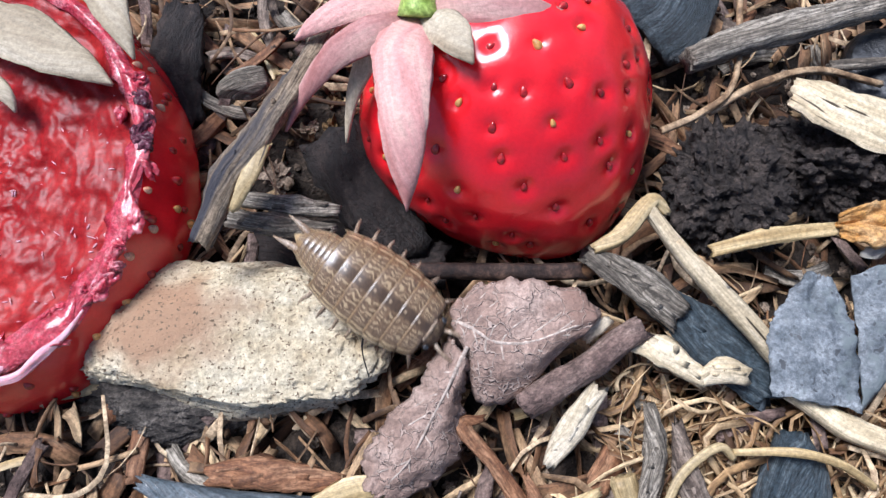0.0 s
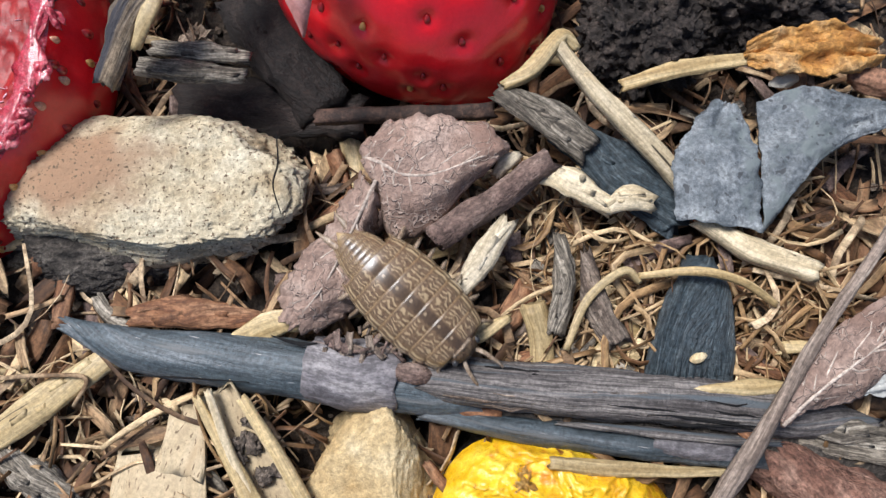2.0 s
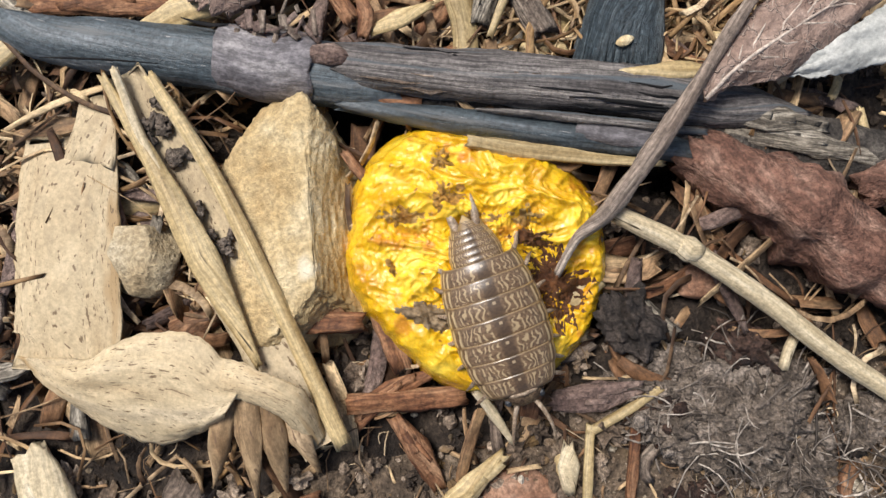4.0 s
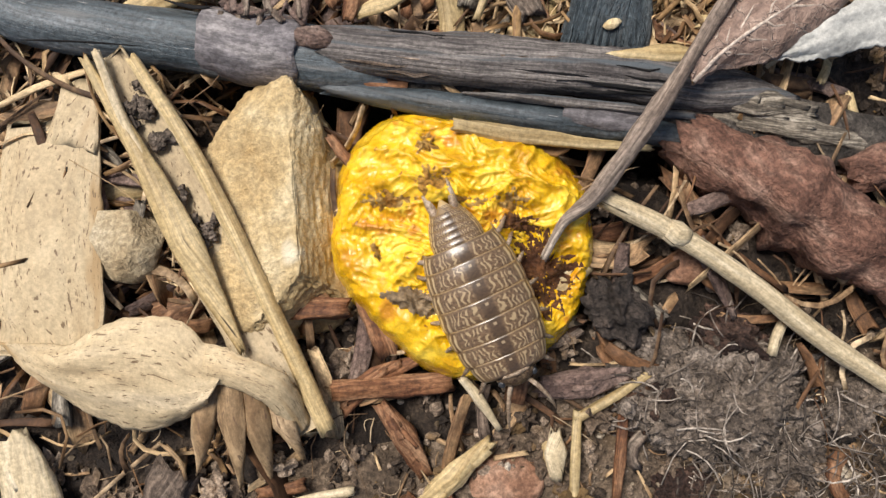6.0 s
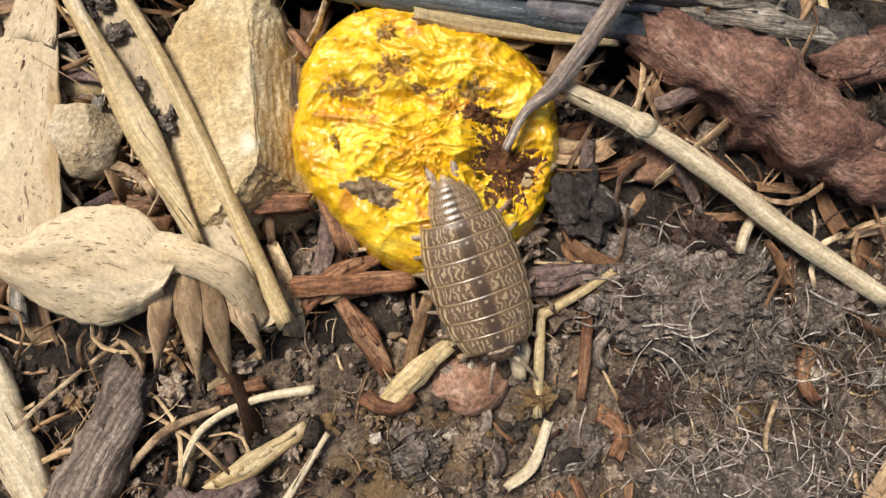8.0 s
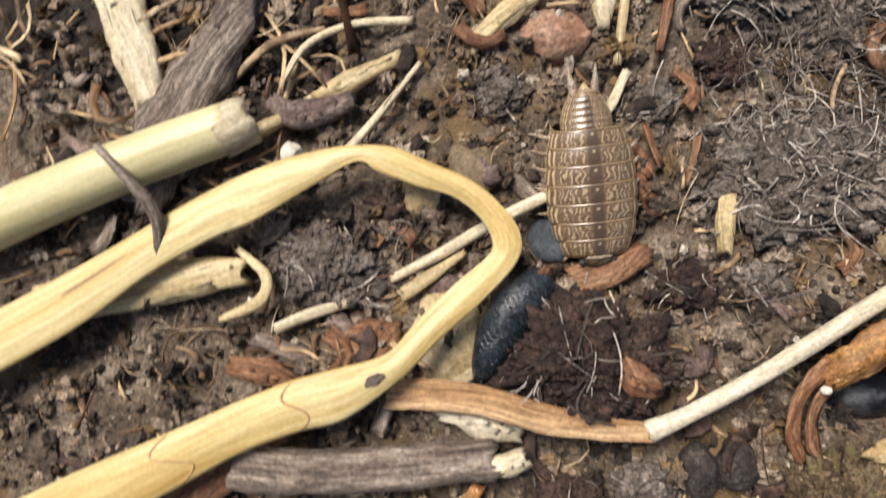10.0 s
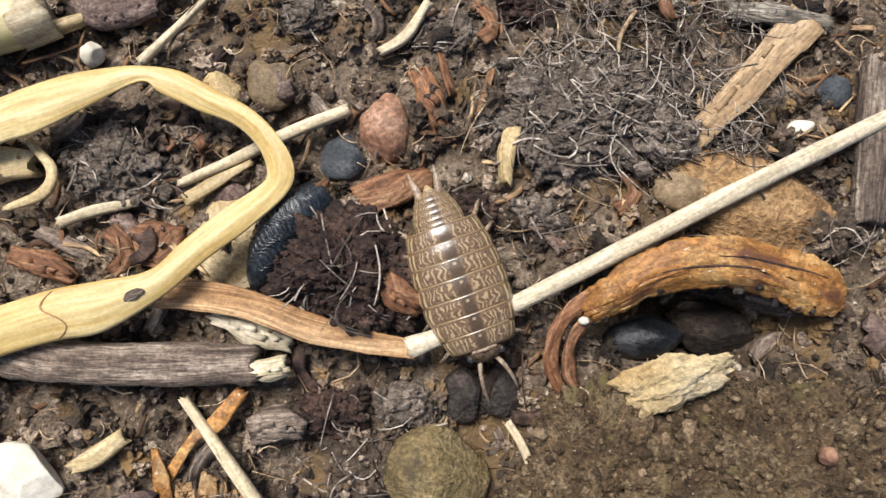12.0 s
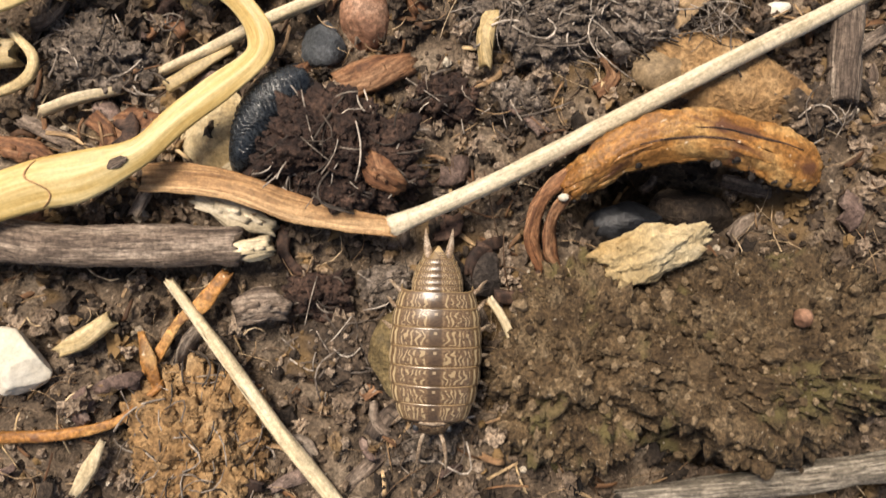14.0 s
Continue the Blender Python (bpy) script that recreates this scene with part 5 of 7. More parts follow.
shape, place = sheet([(33.1, -19.9, 1.8), (34.7, -16.6, 1.9), (38.7, -12.7, 1.8), (43.2, -10.5, 1.6), (47.9, -9.1, 1.4)], [(33.5, -20.5, 1.5), (36.4, -19.2, 1.1), (40.2, -18.5, 0.8), (44.6, -15.9, 0.6), (48.8, -12.5, 0.8)], 0.6, 73, ruffle=0.5, fray=0.35)
thick(make("leaf_blade", shape, M_leaf, twig, "dry brown leaf with pale net veins"), 0.2)
veins(place, M_vein, twig, 6, 0.12, 73)
shape, place = sheet([(40.3, -18.2, 0.3), (42.7, -16.5, 0.5), (46.0, -14.7, 0.5), (50.9, -12.2, 0.3)], [(40.6, -18.4, 0.1), (43.7, -18.7, 0.0), (47.5, -18.2, -0.1), (51.3, -17.3, -0.2)], 0.4, 74, ruffle=0.3, fray=0.3)
thick(tagged(make("dry_leaf", shape, M_paleleaf), "pale grey underside of a dry leaf", "leaf"), 0.2)

# split husk: two ribs and a pale trough between
husk = thing("split_husk", (-6.7, -30.3, -1.1), "split straw husk with two ribs and speckled trough", "straw")
make("trough", sweep([(-12.9, -14.9, -1.1), (-8.2, -24.7, -1.0), (-3.2, -35.5, -0.7), (1.4, -46.0, -0.5)], [1.5, 2.5, 2.7, 1.6], [0.3, 0.35, 0.35, 0.3], ring=16, square=0.6, cup=0.5, seed=75, rough=0.1, jag=0.8), M_sheath, husk)
make("rib", sweep([(-14.4, -15.1, 0.1), (-10.5, -22.8, 0.2), (-7.0, -30.3, 0.5), (-3.1, -39.0, 0.5)], [0.35, 0.8, 1.4, 0.3], [0.4, 0.6, 0.6, 0.2], ring=14, seed=76, rough=0.12, jag=0.7), M_straw, husk)
make("rib", sweep([(-10.5, -15.4, 0.3), (-6.2, -22.9, 0.4), (-1.6, -33.3, 0.6), (3.2, -45.6, 0.5)], [0.5, 0.65, 0.7, 0.75], [0.5, 0.6, 0.6, 0.5], ring=12, seed=77, rough=0.12, jag=0.6), M_straw, husk)
make("rib", sweep([(-13.4, -14.6, 0.2), (-11.3, -20.6, 0.3), (-8.6, -25.7, 0.3)], [0.35, 0.45, 0.3], ring=10, seed=78, rough=0.12, jag=0.5), M_pale, husk)
for k, (p, r) in enumerate((((-11.0, -18.6, -0.4), 1.3), ((-8.9, -21.3, -0.4), 1.4), ((-5.5, -29.2, -0.2), 1.1), ((-7.1, -26.2, -0.2), 0.7))):
    for i in range(7):
        q = np.array(p) + (random.gauss(0, 0.55 * r), random.gauss(0, 0.8 * r), 0)
        make("dirt_lump", rock(q, (random.uniform(0.2, 0.6) * r, random.uniform(0.2, 0.5) * r, 0.3), i * 40, 79 + k + i * 0.3, 0, lumps=0.8, grit=0.2, freq=1.6, sub=3), M_midclod, husk)

# curled sheath: a broad pale strip that bends over to one side
sheath = thing("curled_sheath", (-16.8, -29.6, -3.0), "broad pale papery sheath curling over at its end", "leaf")
make("strip", sweep([(-18.5, -19.4, -2.4), (-18.5, -23.0, -1.6), (-18.8, -27.2, -1.2), (-18.8, -32.2, -0.8), (-18.9, -36.2, -0.9), (-20.2, -38.6, -1.0)], [3.9, 4.2, 4.3, 4.4, 4.3, 3.0], [0.12], ring=26, square=0.6, cup=[0.2, -0.4, -0.5, -0.4, 0.2, 0.4], seed=81, rough=0.09, jag=1.6, step=0.6), M_sheath, sheath)
make("tongue", sweep([(-16.6, -16.1, -2.8), (-16.4, -18.8, -2.2), (-16.8, -21.7, -1.8)], [1.2, 1.9, 2.2], [0.12], ring=16, square=0.6, seed=80, rough=0.1, jag=0.9), M_sheath, sheath)
shape, place = sheet([(-18.4, -37.6, -0.4), (-16.2, -37.6, 0.7), (-13.6, -36.4, 1.4), (-8.5, -35.8, 2.0), (-4.8, -38.2, 2.4), (-3.2, -39.4, 2.3)], [(-23.2, -37.2, -1.1), (-20.4, -40.2, -1.2), (-16.8, -43.0, -1.0), (-12.7, -44.9, -0.8), (-8.9, -44.4, -0.2), (-5.9, -42.9, 0.8)], 1.3, 82, ruffle=0.3, fray=0.35, nu=80, nv=30)
thick(make("curl", shape, M_sheath, sheath), 0.16)
shape, place = sheet([(-5.0, -38.0, 2.4), (-2.1, -39.2, 2.9), (0.7, -41.0, 2.1), (1.7, -44.8, -0.3)], [(-5.4, -41.4, 1.5), (-3.7, -41.3, 2.6), (-1.0, -43.0, 2.1), (0.5, -46.0, -0.6)], 0.8, 83, ruffle=0.1, fray=0.15)
thick(make("hood", shape, M_sheath, sheath), 0.14)
for k, (a, b, w) in enumerate((((-5.4, -41.0, 1.2), (-7.6, -48.6, -0.8), 1.0), ((-3.8, -41.2, 1.9), (-4.2, -50.0, -0.7), 0.95), ((-2.2, -41.8, 1.7), (-1.7, -49.8, -0.7), 0.9), ((-0.6, -43.0, 1.2), (0.9, -48.0, -0.7), 0.85))):
    make("torn_flap", sweep([a, (np.array(a) + b) / 2 + (0, 0, 0.5), b], [w * 1.0, w * 1.1, w * 0.7, 0.12], [0.1], ring=12, square=0.6, cup=-0.4, seed=84 + k, rough=0.2, jag=0.6, step=0.4, twist=[0, 12 * (-1) ** k]), M_flap, sheath, "brown torn flap")


# small pieces: (label, name, category, material, line, half widths, half heights)
pieces = [
    # three dark pieces added so that the gaps round the berries look shaded
    ("wood coloured near black as the shade of a hollow", "rotten_wood", "wood chip", M_shadewood, [(-10.9, 24.5, -7.5), (-8.0, 18.3, -7.0), (-3.7, 11.9, -7.5)], [3.0, 3.6, 3.0], [1.2, 1.4, 1.2], 0.3),
    ("wood coloured near black as the shade of a hollow", "rotten_wood", "wood chip", M_shadewood, [(-17.8, 13.1, -8.0), (-9.3, 12.2, -8.0), (-0.4, 10.7, -8.0)], [2.4, 3.0, 2.6], [1.0, 1.2, 1.0], 0.3),
    ("wood coloured near black as shade behind a berry", "rotten_wood", "wood chip", M_shadewood, [(-26.6, 39.3, -8.0), (-27.4, 32.7, -7.6), (-26.2, 26.5, -8.0)], [2.0, 2.6, 2.0], [1.0, 1.2, 1.0], 0.3),
    ("forked grey-brown twig with flaking bark", "twig", "twig", M_twig, [(-20.4, 11.8, 2.5), (-18.1, 16.8, 3.6), (-15.4, 20.5, 4.0), (-11.3, 27.5, 3.0), (-8.7, 32.9, 2.0), (-6.7, 37.1, 1.4)], [0.9, 1.3, 1.25, 1.0, 0.9, 0.8], [0.9, 1.1, 1.1, 0.9, 0.8, 0.8], 0.3),
    ("pale bare strip of wood on a twig", "wood_strip", "wood chip", M_straw, [(-17.4, 14.2, 3.8), (-15.9, 16.9, 4.6), (-14.5, 19.4, 4.6)], [0.4, 0.8, 0.4], [0.3, 0.4, 0.3], 0.25),
    ("layered weathered grey bark flake", "bark_flake", "bark", M_greybark, [(-19.2, 14.8, -1.2), (-14.9, 13.8, -0.8), (-9.9, 13.3, -1.6)], [0.9, 1.0, 0.6], [0.6, 0.7, 0.4], 0.35),
    ("layered weathered grey bark flake", "bark_flake", "bark", M_greybark, [(-18.1, 16.4, -1.6), (-13.5, 15.7, -1.4), (-9.6, 15.1, -2.0)], [0.7, 1.0, 0.6], [0.5, 0.7, 0.4], 0.35),
    ("weathered grey stick with broken ends", "stick", "stick", M_greybark, [(24.2, 28.8, -2.0), (30.3, 30.9, -2.0), (37.0, 32.4, -2.0), (46.6, 34.7, -2.0)], [1.2, 1.5, 1.4, 1.4], None, 0.2),
    ("thin grey stick lying behind a clod", "stick", "stick", M_greybark, [(38.0, 28.0, -3.0), (41.9, 28.2, -3.0), (47.3, 28.2, -3.0)], [0.5, 0.5, 0.5], None, 0.2),
    ("brown bent thin stalk", "stalk", "stalk", M_fibre, [(21.1, 22.1, -3.0), (24.8, 23.5, -2.4), (28.4, 26.8, -2.4), (30.3, 36.6, -3.0)], [0.35, 0.35, 0.3, 0.3], None, 0.2),
    ("brown bent thin stalk", "stalk", "stalk", M_fibre, [(25.8, 23.7, -3.0), (30.0, 26.0, -2.6), (36.1, 27.5, -2.6), (42.6, 26.0, -3.0)], [0.3, 0.4, 0.35, 0.3], None, 0.2),
    ("pale speckled plant stem", "stem", "stem", M_pale, [(18.6, 14.3, -1.4), (21.9, 9.1, -1.2), (26.0, 4.2, -1.3), (29.8, -0.6, -2.0)], [0.6, 0.85, 1.0, 0.95], None, 0.1),
    ("pale speckled plant stem", "stem", "stem", M_pale, [(29.8, -2.7, -1.8), (34.3, -5.7, -1.8), (39.3, -8.0, -1.6)], [0.7, 1.1, 1.0], None, 0.12),
    ("charred grey bark strip with flaking skin", "bark_strip", "bark", M_greybark, [(13.2, 10.0, -1.8), (17.8, 7.2, -1.6), (20.7, 4.5, -2.0)], [0.8, 1.9, 1.4], [0.4, 0.5, 0.4], 0.2),
    ("dark slate-grey bark strip", "bark_strip", "bark", M_char, [(19.0, 6.5, -2.8), (23.8, 2.2, -2.8), (28.4, -2.3, -2.8)], [1.6, 2.6, 2.0], [0.4, 0.5, 0.4], 0.15),
    ("dark reddish root under a berry", "root", "root", M_root, [(-3.9, 9.6, -3.6), (3.5, 9.3, -3.4), (12.5, 9.0, -3.2)], [0.7, 0.8, 0.7], None, 0.2),
    ("dark brown fibrous twig", "twig", "twig", M_brownbark, [(6.5, -2.8, -1.6), (11.1, -0.2, -1.2), (16.9, 3.5, -1.2)], [1.3, 1.3, 1.2], None, 0.22),
    ("white splinter of bare wood", "wood_splinter", "wood chip", M_white, [(8.4, -7.7, -1.8), (10.3, -4.9, -1.5), (13.0, -1.6, -1.5)], [0.6, 1.2, 0.8], [0.4, 0.6, 0.4], 0.2),
    ("white chip of bark", "wood_chip", "wood chip", M_white, [(12.3, 2.7, -1.9), (13.2, 3.7, -1.6), (14.4, 4.2, -1.8)], [0.5, 0.8, 0.4], [0.3, 0.5, 0.3], 0.4),
    ("pale lichen-grey wood piece", "wood_piece", "wood chip", M_pale, [(15.7, 2.4, -1.6), (18.8, 1.4, -1.2), (22.1, -1.1, -1.4)], [0.6, 1.4, 0.8], [0.4, 0.8, 0.5], 0.3),
    ("pale lichen-grey wood piece", "wood_piece", "wood chip", M_pale, [(21.8, -1.1, -1.3), (23.6, -0.4, -1.0), (25.8, -1.1, -1.4)], [0.6, 1.2, 0.9], [0.4, 0.8, 0.6], 0.2),
    ("grey frayed wood piece", "wood_piece", "wood chip", M_greybark, [(16.4, -11.7, -2.4), (17.7, -7.3, -2.2), (17.6, -3.2, -2.6)], [0.8, 1.1, 0.5], [0.5, 0.7, 0.3], 0.3),
    ("grey-brown frayed wood piece", "wood_piece", "wood chip", M_bark, [(21.7, -13.0, -2.4), (20.2, -9.5, -2.0), (19.7, -4.9, -2.2)], [1.5, 1.2, 0.5], [0.7, 0.7, 0.3], 0.3),
    ("curled orange-brown fibre strip", "fibre_strip", "fibre", M_redwood, [(2.9, -3.8, -2.2), (1.1, -4.4, -1.4), (3.6, -7.6, -1.6), (5.8, -11.0, -2.0)], [0.3, 0.7, 0.6, 0.8], [0.2, 0.3, 0.3, 0.2], 0.25),
    ("pale curled shaving of wood", "shaving", "wood chip", M_straw, [(7.3, -12.1, -1.8), (9.8, -11.3, -1.4), (12.4, -10.2, -1.8)], [0.4, 0.8, 0.3], [0.2, 0.3, 0.2], 0.25),
    ("orange chip of wood beside the stick", "wood_chip", "wood chip", M_redwood, [(6.6, -12.5, -1.6), (7.0, -10.8, -1.2), (6.3, -8.6, -1.4)], [0.5, 0.7, 0.3], [0.2, 0.3, 0.2], 0.25),
    ("red-brown slab of bark", "bark_slab", "bark", M_redwood, [(-21.1, -7.9, -2.6), (-15.9, -7.8, -2.2), (-9.6, -8.9, -2.8)], [0.9, 1.5, 0.8], [0.4, 0.6, 0.4], 0.3),
    ("tan strip of split cane", "cane_strip", "straw", M_straw, [(-33.0, -17.5, -2.4), (-28.3, -14.6, -2.0), (-23.0, -11.3, -2.2)], [1.3, 1.5, 1.0], [0.4, 0.5, 0.4], 0.1),
    ("grey shredded bark piece", "bark_piece", "bark", M_greybark, [(-32.8, -19.3, -2.8), (-29.6, -21.3, -2.4), (-25.4, -24.5, -2.8)], [1.0, 1.5, 1.0], [0.5, 0.7, 0.5], 0.35),
    ("thin looped pale fibre", "fibre", "fibre", M_fibre, [(-32.5, -12.4, -1.6), (-27.9, -12.4, -1.2), (-24.5, -12.9, -1.4), (-25.9, -15.2, -2.0)], [0.2, 0.2, 0.2, 0.15], None, 0.1),
    ("thin bent straw among mulch", "straw_bit", "straw", M_straw, [(17.1, -13.2, -1.6), (19.3, -9.0, -1.2), (22.5, -6.8, -1.0), (24.0, -7.8, -1.6)], [0.3, 0.4, 0.4, 0.3], None, 0.1),
    ("bent straw fibre over charred wood", "straw_bit", "straw", M_straw, [(24.0, -7.3, -1.4), (28.4, -7.3, 0.2), (32.1, -8.4, 0.1), (35.5, -10.5, -1.4)], [0.3, 0.4, 0.4, 0.3], None, 0.1),
    ("pale split reed strip", "reed_strip", "straw", M_straw, [(24.5, 10.3, -2.6), (29.7, 11.4, -2.2), (36.5, 11.9, -2.2)], [0.6, 0.8, 0.6], [0.3, 0.4, 0.3], 0.15),
    ("yellowish twig under a berry", "twig", "twig", M_straw, [(13.5, 10.7, -1.6), (16.2, 12.0, -1.4), (19.0, 14.9, -1.6), (20.5, 13.9, -2.0)], [0.5, 0.8, 0.8, 0.4], None, 0.2),
    ("narrow torn strip of pale wood", "wood_strip", "wood chip", M_straw, [(14.7, -22.2, 0.6), (19.0, -23.0, -0.2), (25.5, -24.0, -1.4), (30.9, -24.6, -2.2)], [0.5, 0.7, 0.5, 0.3], [0.3, 0.3, 0.3, 0.2], 0.2),
    ("purple-brown gnarled root bark", "root_bark", "root", M_rootbark, [(33.4, -23.8, -2.6), (38.7, -27.1, -2.0), (43.6, -30.6, -2.0), (48.5, -34.7, -2.6), (52.9, -37.4, -3.0)], [1.8, 3.2, 3.9, 3.2, 2.4], [1.6, 3.0, 3.4, 3.0, 2.2], 0.34),
    ("purple-brown gnarled root bark", "root_bark", "root", M_rootbark, [(47.8, -27.9, -3.0), (50.7, -27.1, -3.0), (54.9, -26.4, -3.4)], [1.6, 2.2, 2.0], [1.2, 1.6, 1.4], 0.2),
    ("frayed end of pale wood", "wood_strip", "wood chip", M_greybark, [(35.3, -20.5, -1.8), (39.7, -21.5, -1.4), (44.6, -22.4, -1.8)], [0.8, 1.2, 0.5], [0.3, 0.4, 0.2], 0.3),
    ("frayed grey wood strip", "wood_strip", "wood chip", M_greybark, [(36.3, -22.3, -2.2), (42.6, -23.5, -1.8), (49.1, -25.5, -2.2)], [0.8, 1.1, 0.6], [0.4, 0.5, 0.3], 0.3),
    ("short stub of pale straw", "straw_bit", "straw", M_pale, [(40.9, -39.8, -2.0), (40.2, -40.9, -1.8), (39.8, -42.3, -2.0)], [0.4, 0.42, 0.4], None, 0.1),
    ("brown stalk shreds beside the husk", "stalk_shred", "straw", M_redwood, [(3.9, -44.5, -2.4), (6.7, -42.3, -2.0), (10.5, -41.0, -2.2)], [0.8, 0.9, 0.4], [0.3, 0.4, 0.2], 0.3),
    ("forked thin pale twig", "twig", "twig", M_pale, [(14.1, -42.6, -1.6), (15.4, -44.4, -1.4), (16.9, -47.0, -1.8)], [0.35, 0.45, 0.25], None, 0.2),
    ("brown wrinkled bark chip", "bark_chip", "bark", M_redwood, [(7.2, -44.5, -2.2), (9.0, -47.1, -1.8), (10.6, -50.3, -2.2)], [0.6, 1.1, 0.6], [0.4, 0.7, 0.4], 0.3),
    ("yellow-tan chip of stalk", "stalk_chip", "straw", M_straw, [(9.7, -53.4, -2.0), (12.8, -50.5, -1.4), (16.1, -48.0, -1.8)], [0.7, 1.0, 0.5], [0.5, 0.7, 0.4], 0.2),
    ("pale yellow seed husk", "seed_husk", "seed", M_pale, [(21.5, -47.6, -2.0), (21.4, -49.2, -1.6), (21.3, -51.4, -2.0)], [0.4, 0.95, 0.5], [0.3, 0.7, 0.4], 0.15),
    ("grey-brown bark chip on soil", "bark_chip", "bark", M_brownbark, [(20.6, -43.7, -1.9), (24.3, -43.6, -1.6), (27.7, -43.2, -1.9)], [0.8, 1.3, 0.6], [0.3, 0.5, 0.3], 0.3),
    ("thin tan twig on soil", "twig", "twig", M_straw, [(23.2, -46.5, -1.6), (26.5, -44.8, -1.3), (29.4, -43.2, -1.6)], [0.4, 0.4, 0.3], None, 0.15),
    ("thin tan stalk standing out of soil", "stalk", "stalk", M_straw, [(23.4, -45.9, -1.6), (22.9, -49.7, -1.5), (22.5, -54.5, -1.8)], [0.4, 0.45, 0.35], None, 0.15),
    ("brown stalk on soil", "stalk", "stalk", M_redwood, [(27.1, -46.5, -1.8), (26.6, -50.1, -1.6), (26.1, -53.3, -1.8)], [0.4, 0.5, 0.35], None, 0.15),
    ("cream crumbling bark strip", "bark_strip", "bark", M_pale, [(-22.9, -45.2, -1.6), (-20.7, -50.8, -1.2), (-17.9, -59.1, -1.6)], [1.5, 2.2, 1.6], [0.6, 0.8, 0.6], 0.2),
    ("shredded grey-brown strip of bark", "bark_shred", "bark", M_bark, [(-9.7, -48.7, -1.6), (-12.4, -55.5, -0.8), (-16.4, -63.5, -1.0), (-19.2, -67.7, -1.6)], [1.6, 2.4, 2.8, 2.0], [0.7, 1.0, 1.0, 0.7], 0.4),
    ("tan chip of stalk on soil", "stalk_chip", "straw", M_straw, [(-4.4, -58.9, -1.9), (-0.6, -56.9, -1.6), (3.7, -54.3, -1.9)], [0.5, 0.9, 0.5], [0.3, 0.5, 0.3], 0.25),
    ("thin pale twig on soil", "twig", "twig", M_pale, [(-1.0, -63.5, -1.6), (2.0, -59.8, -1.5), (5.5, -54.9, -1.8)], [0.45, 0.35, 0.2], None, 0.15),
    ("thin branching pale rootlet", "rootlet", "root", M_pale, [(-6.5, -57.1, -1.7), (-4.4, -53.8, -1.4), (-0.4, -51.8, -1.4), (4.6, -51.2, -1.8)], [0.2, 0.3, 0.3, 0.4], None, 0.15),
    ("thin brown stalk on soil", "stalk", "stalk", M_fibre, [(-11.3, -57.4, -1.6), (-7.2, -53.7, -1.2), (-2.9, -52.2, -1.5)], [0.3, 0.35, 0.25], None, 0.15),
    ("pale dry stem end", "stem_bit", "stem", M_pale, [(19.7, -60.1, -2.0), (21.8, -58.5, -1.8), (23.4, -55.1, -2.0)], [0.4, 0.45, 0.4], None, 0.15),
    ("flat orange-brown splint of wood", "wood_splint", "wood chip", M_flap, [(47.4, -65.1, -1.4), (51.5, -59.8, -1.2), (56.4, -53.1, -1.4)], [1.0, 1.5, 1.7], [0.16, 0.2, 0.16], 0.14),
    ("curled brown chip of wood", "wood_chip", "wood chip", M_redwood, [(23.2, -61.3, -2.6), (24.7, -63.7, -1.8), (25.9, -66.2, -2.4)], [0.9, 1.4, 0.7], [0.4, 0.6, 0.3], 0.3),
    ("brown block of bark", "bark_chip", "bark", M_redwood, [(19.6, -73.5, -2.4), (22.2, -72.2, -1.8), (25.2, -70.8, -2.2)], [1.4, 1.6, 1.0], [0.8, 1.0, 0.7], 0.25),
    ("yellowish dried pod piece", "pod_piece", "seed pod", M_straw, [(32.1, -65.6, -1.8), (31.9, -68.0, -1.2), (32.0, -70.5, -1.8)], [0.7, 1.0, 0.6], [0.4, 0.7, 0.4], 0.4),
    ("curled brown cork chip", "cork_chip", "bark", M_redwood, [(22.6, -79.7, 0.4), (24.1, -81.1, 1.2), (25.9, -82.1, 0.6)], [0.8, 1.2, 0.8], [0.3, 0.4, 0.3], 0.3),
    ("orange flake on black bark", "bark_flake", "bark", M_redwood, [(14.4, -74.1, 0.0), (15.8, -73.3, 0.3), (16.9, -72.4, 0.0)], [0.5, 0.7, 0.4], [0.2, 0.3, 0.2], 0.35),
    ("pale straw lying under a bent blade", "straw", "straw", M_pale, [(17.7, -65.7, -1.2), (12.7, -68.4, -1.4), (8.1, -71.3, -1.6), (3.9, -73.7, -1.8)], [0.5, 0.55, 0.5, 0.4], None, 0.08),
    ("grey split straw on soil", "straw", "straw", M_pale, [(-5.9, -78.3, -1.6), (-2.8, -76.9, -1.4), (0.8, -75.7, -1.6)], [0.5, 0.5, 0.35], None, 0.12),
    ("frayed pale straw end", "straw_bit", "straw", M_straw, [(4.7, -75.1, -1.4), (7.1, -73.4, -1.1), (9.9, -71.3, -1.3)], [0.6, 0.6, 0.3], [0.3, 0.3, 0.2], 0.2),
    ("pale broad flake of bark under a blade", "bark_flake", "bark", M_sheath, [(8.0, -79.5, -2.2), (10.0, -79.3, -2.0), (11.8, -78.6, -2.2)], [2.8, 3.2, 2.2], [0.3, 0.3, 0.3], 0.15),
    ("pale wood chip under a brown strip", "wood_chip", "wood chip", M_white, [(8.5, -84.6, -1.6), (12.1, -85.6, -1.2), (15.1, -86.4, -1.6)], [0.5, 1.3, 0.6], [0.3, 0.5, 0.3], 0.25),
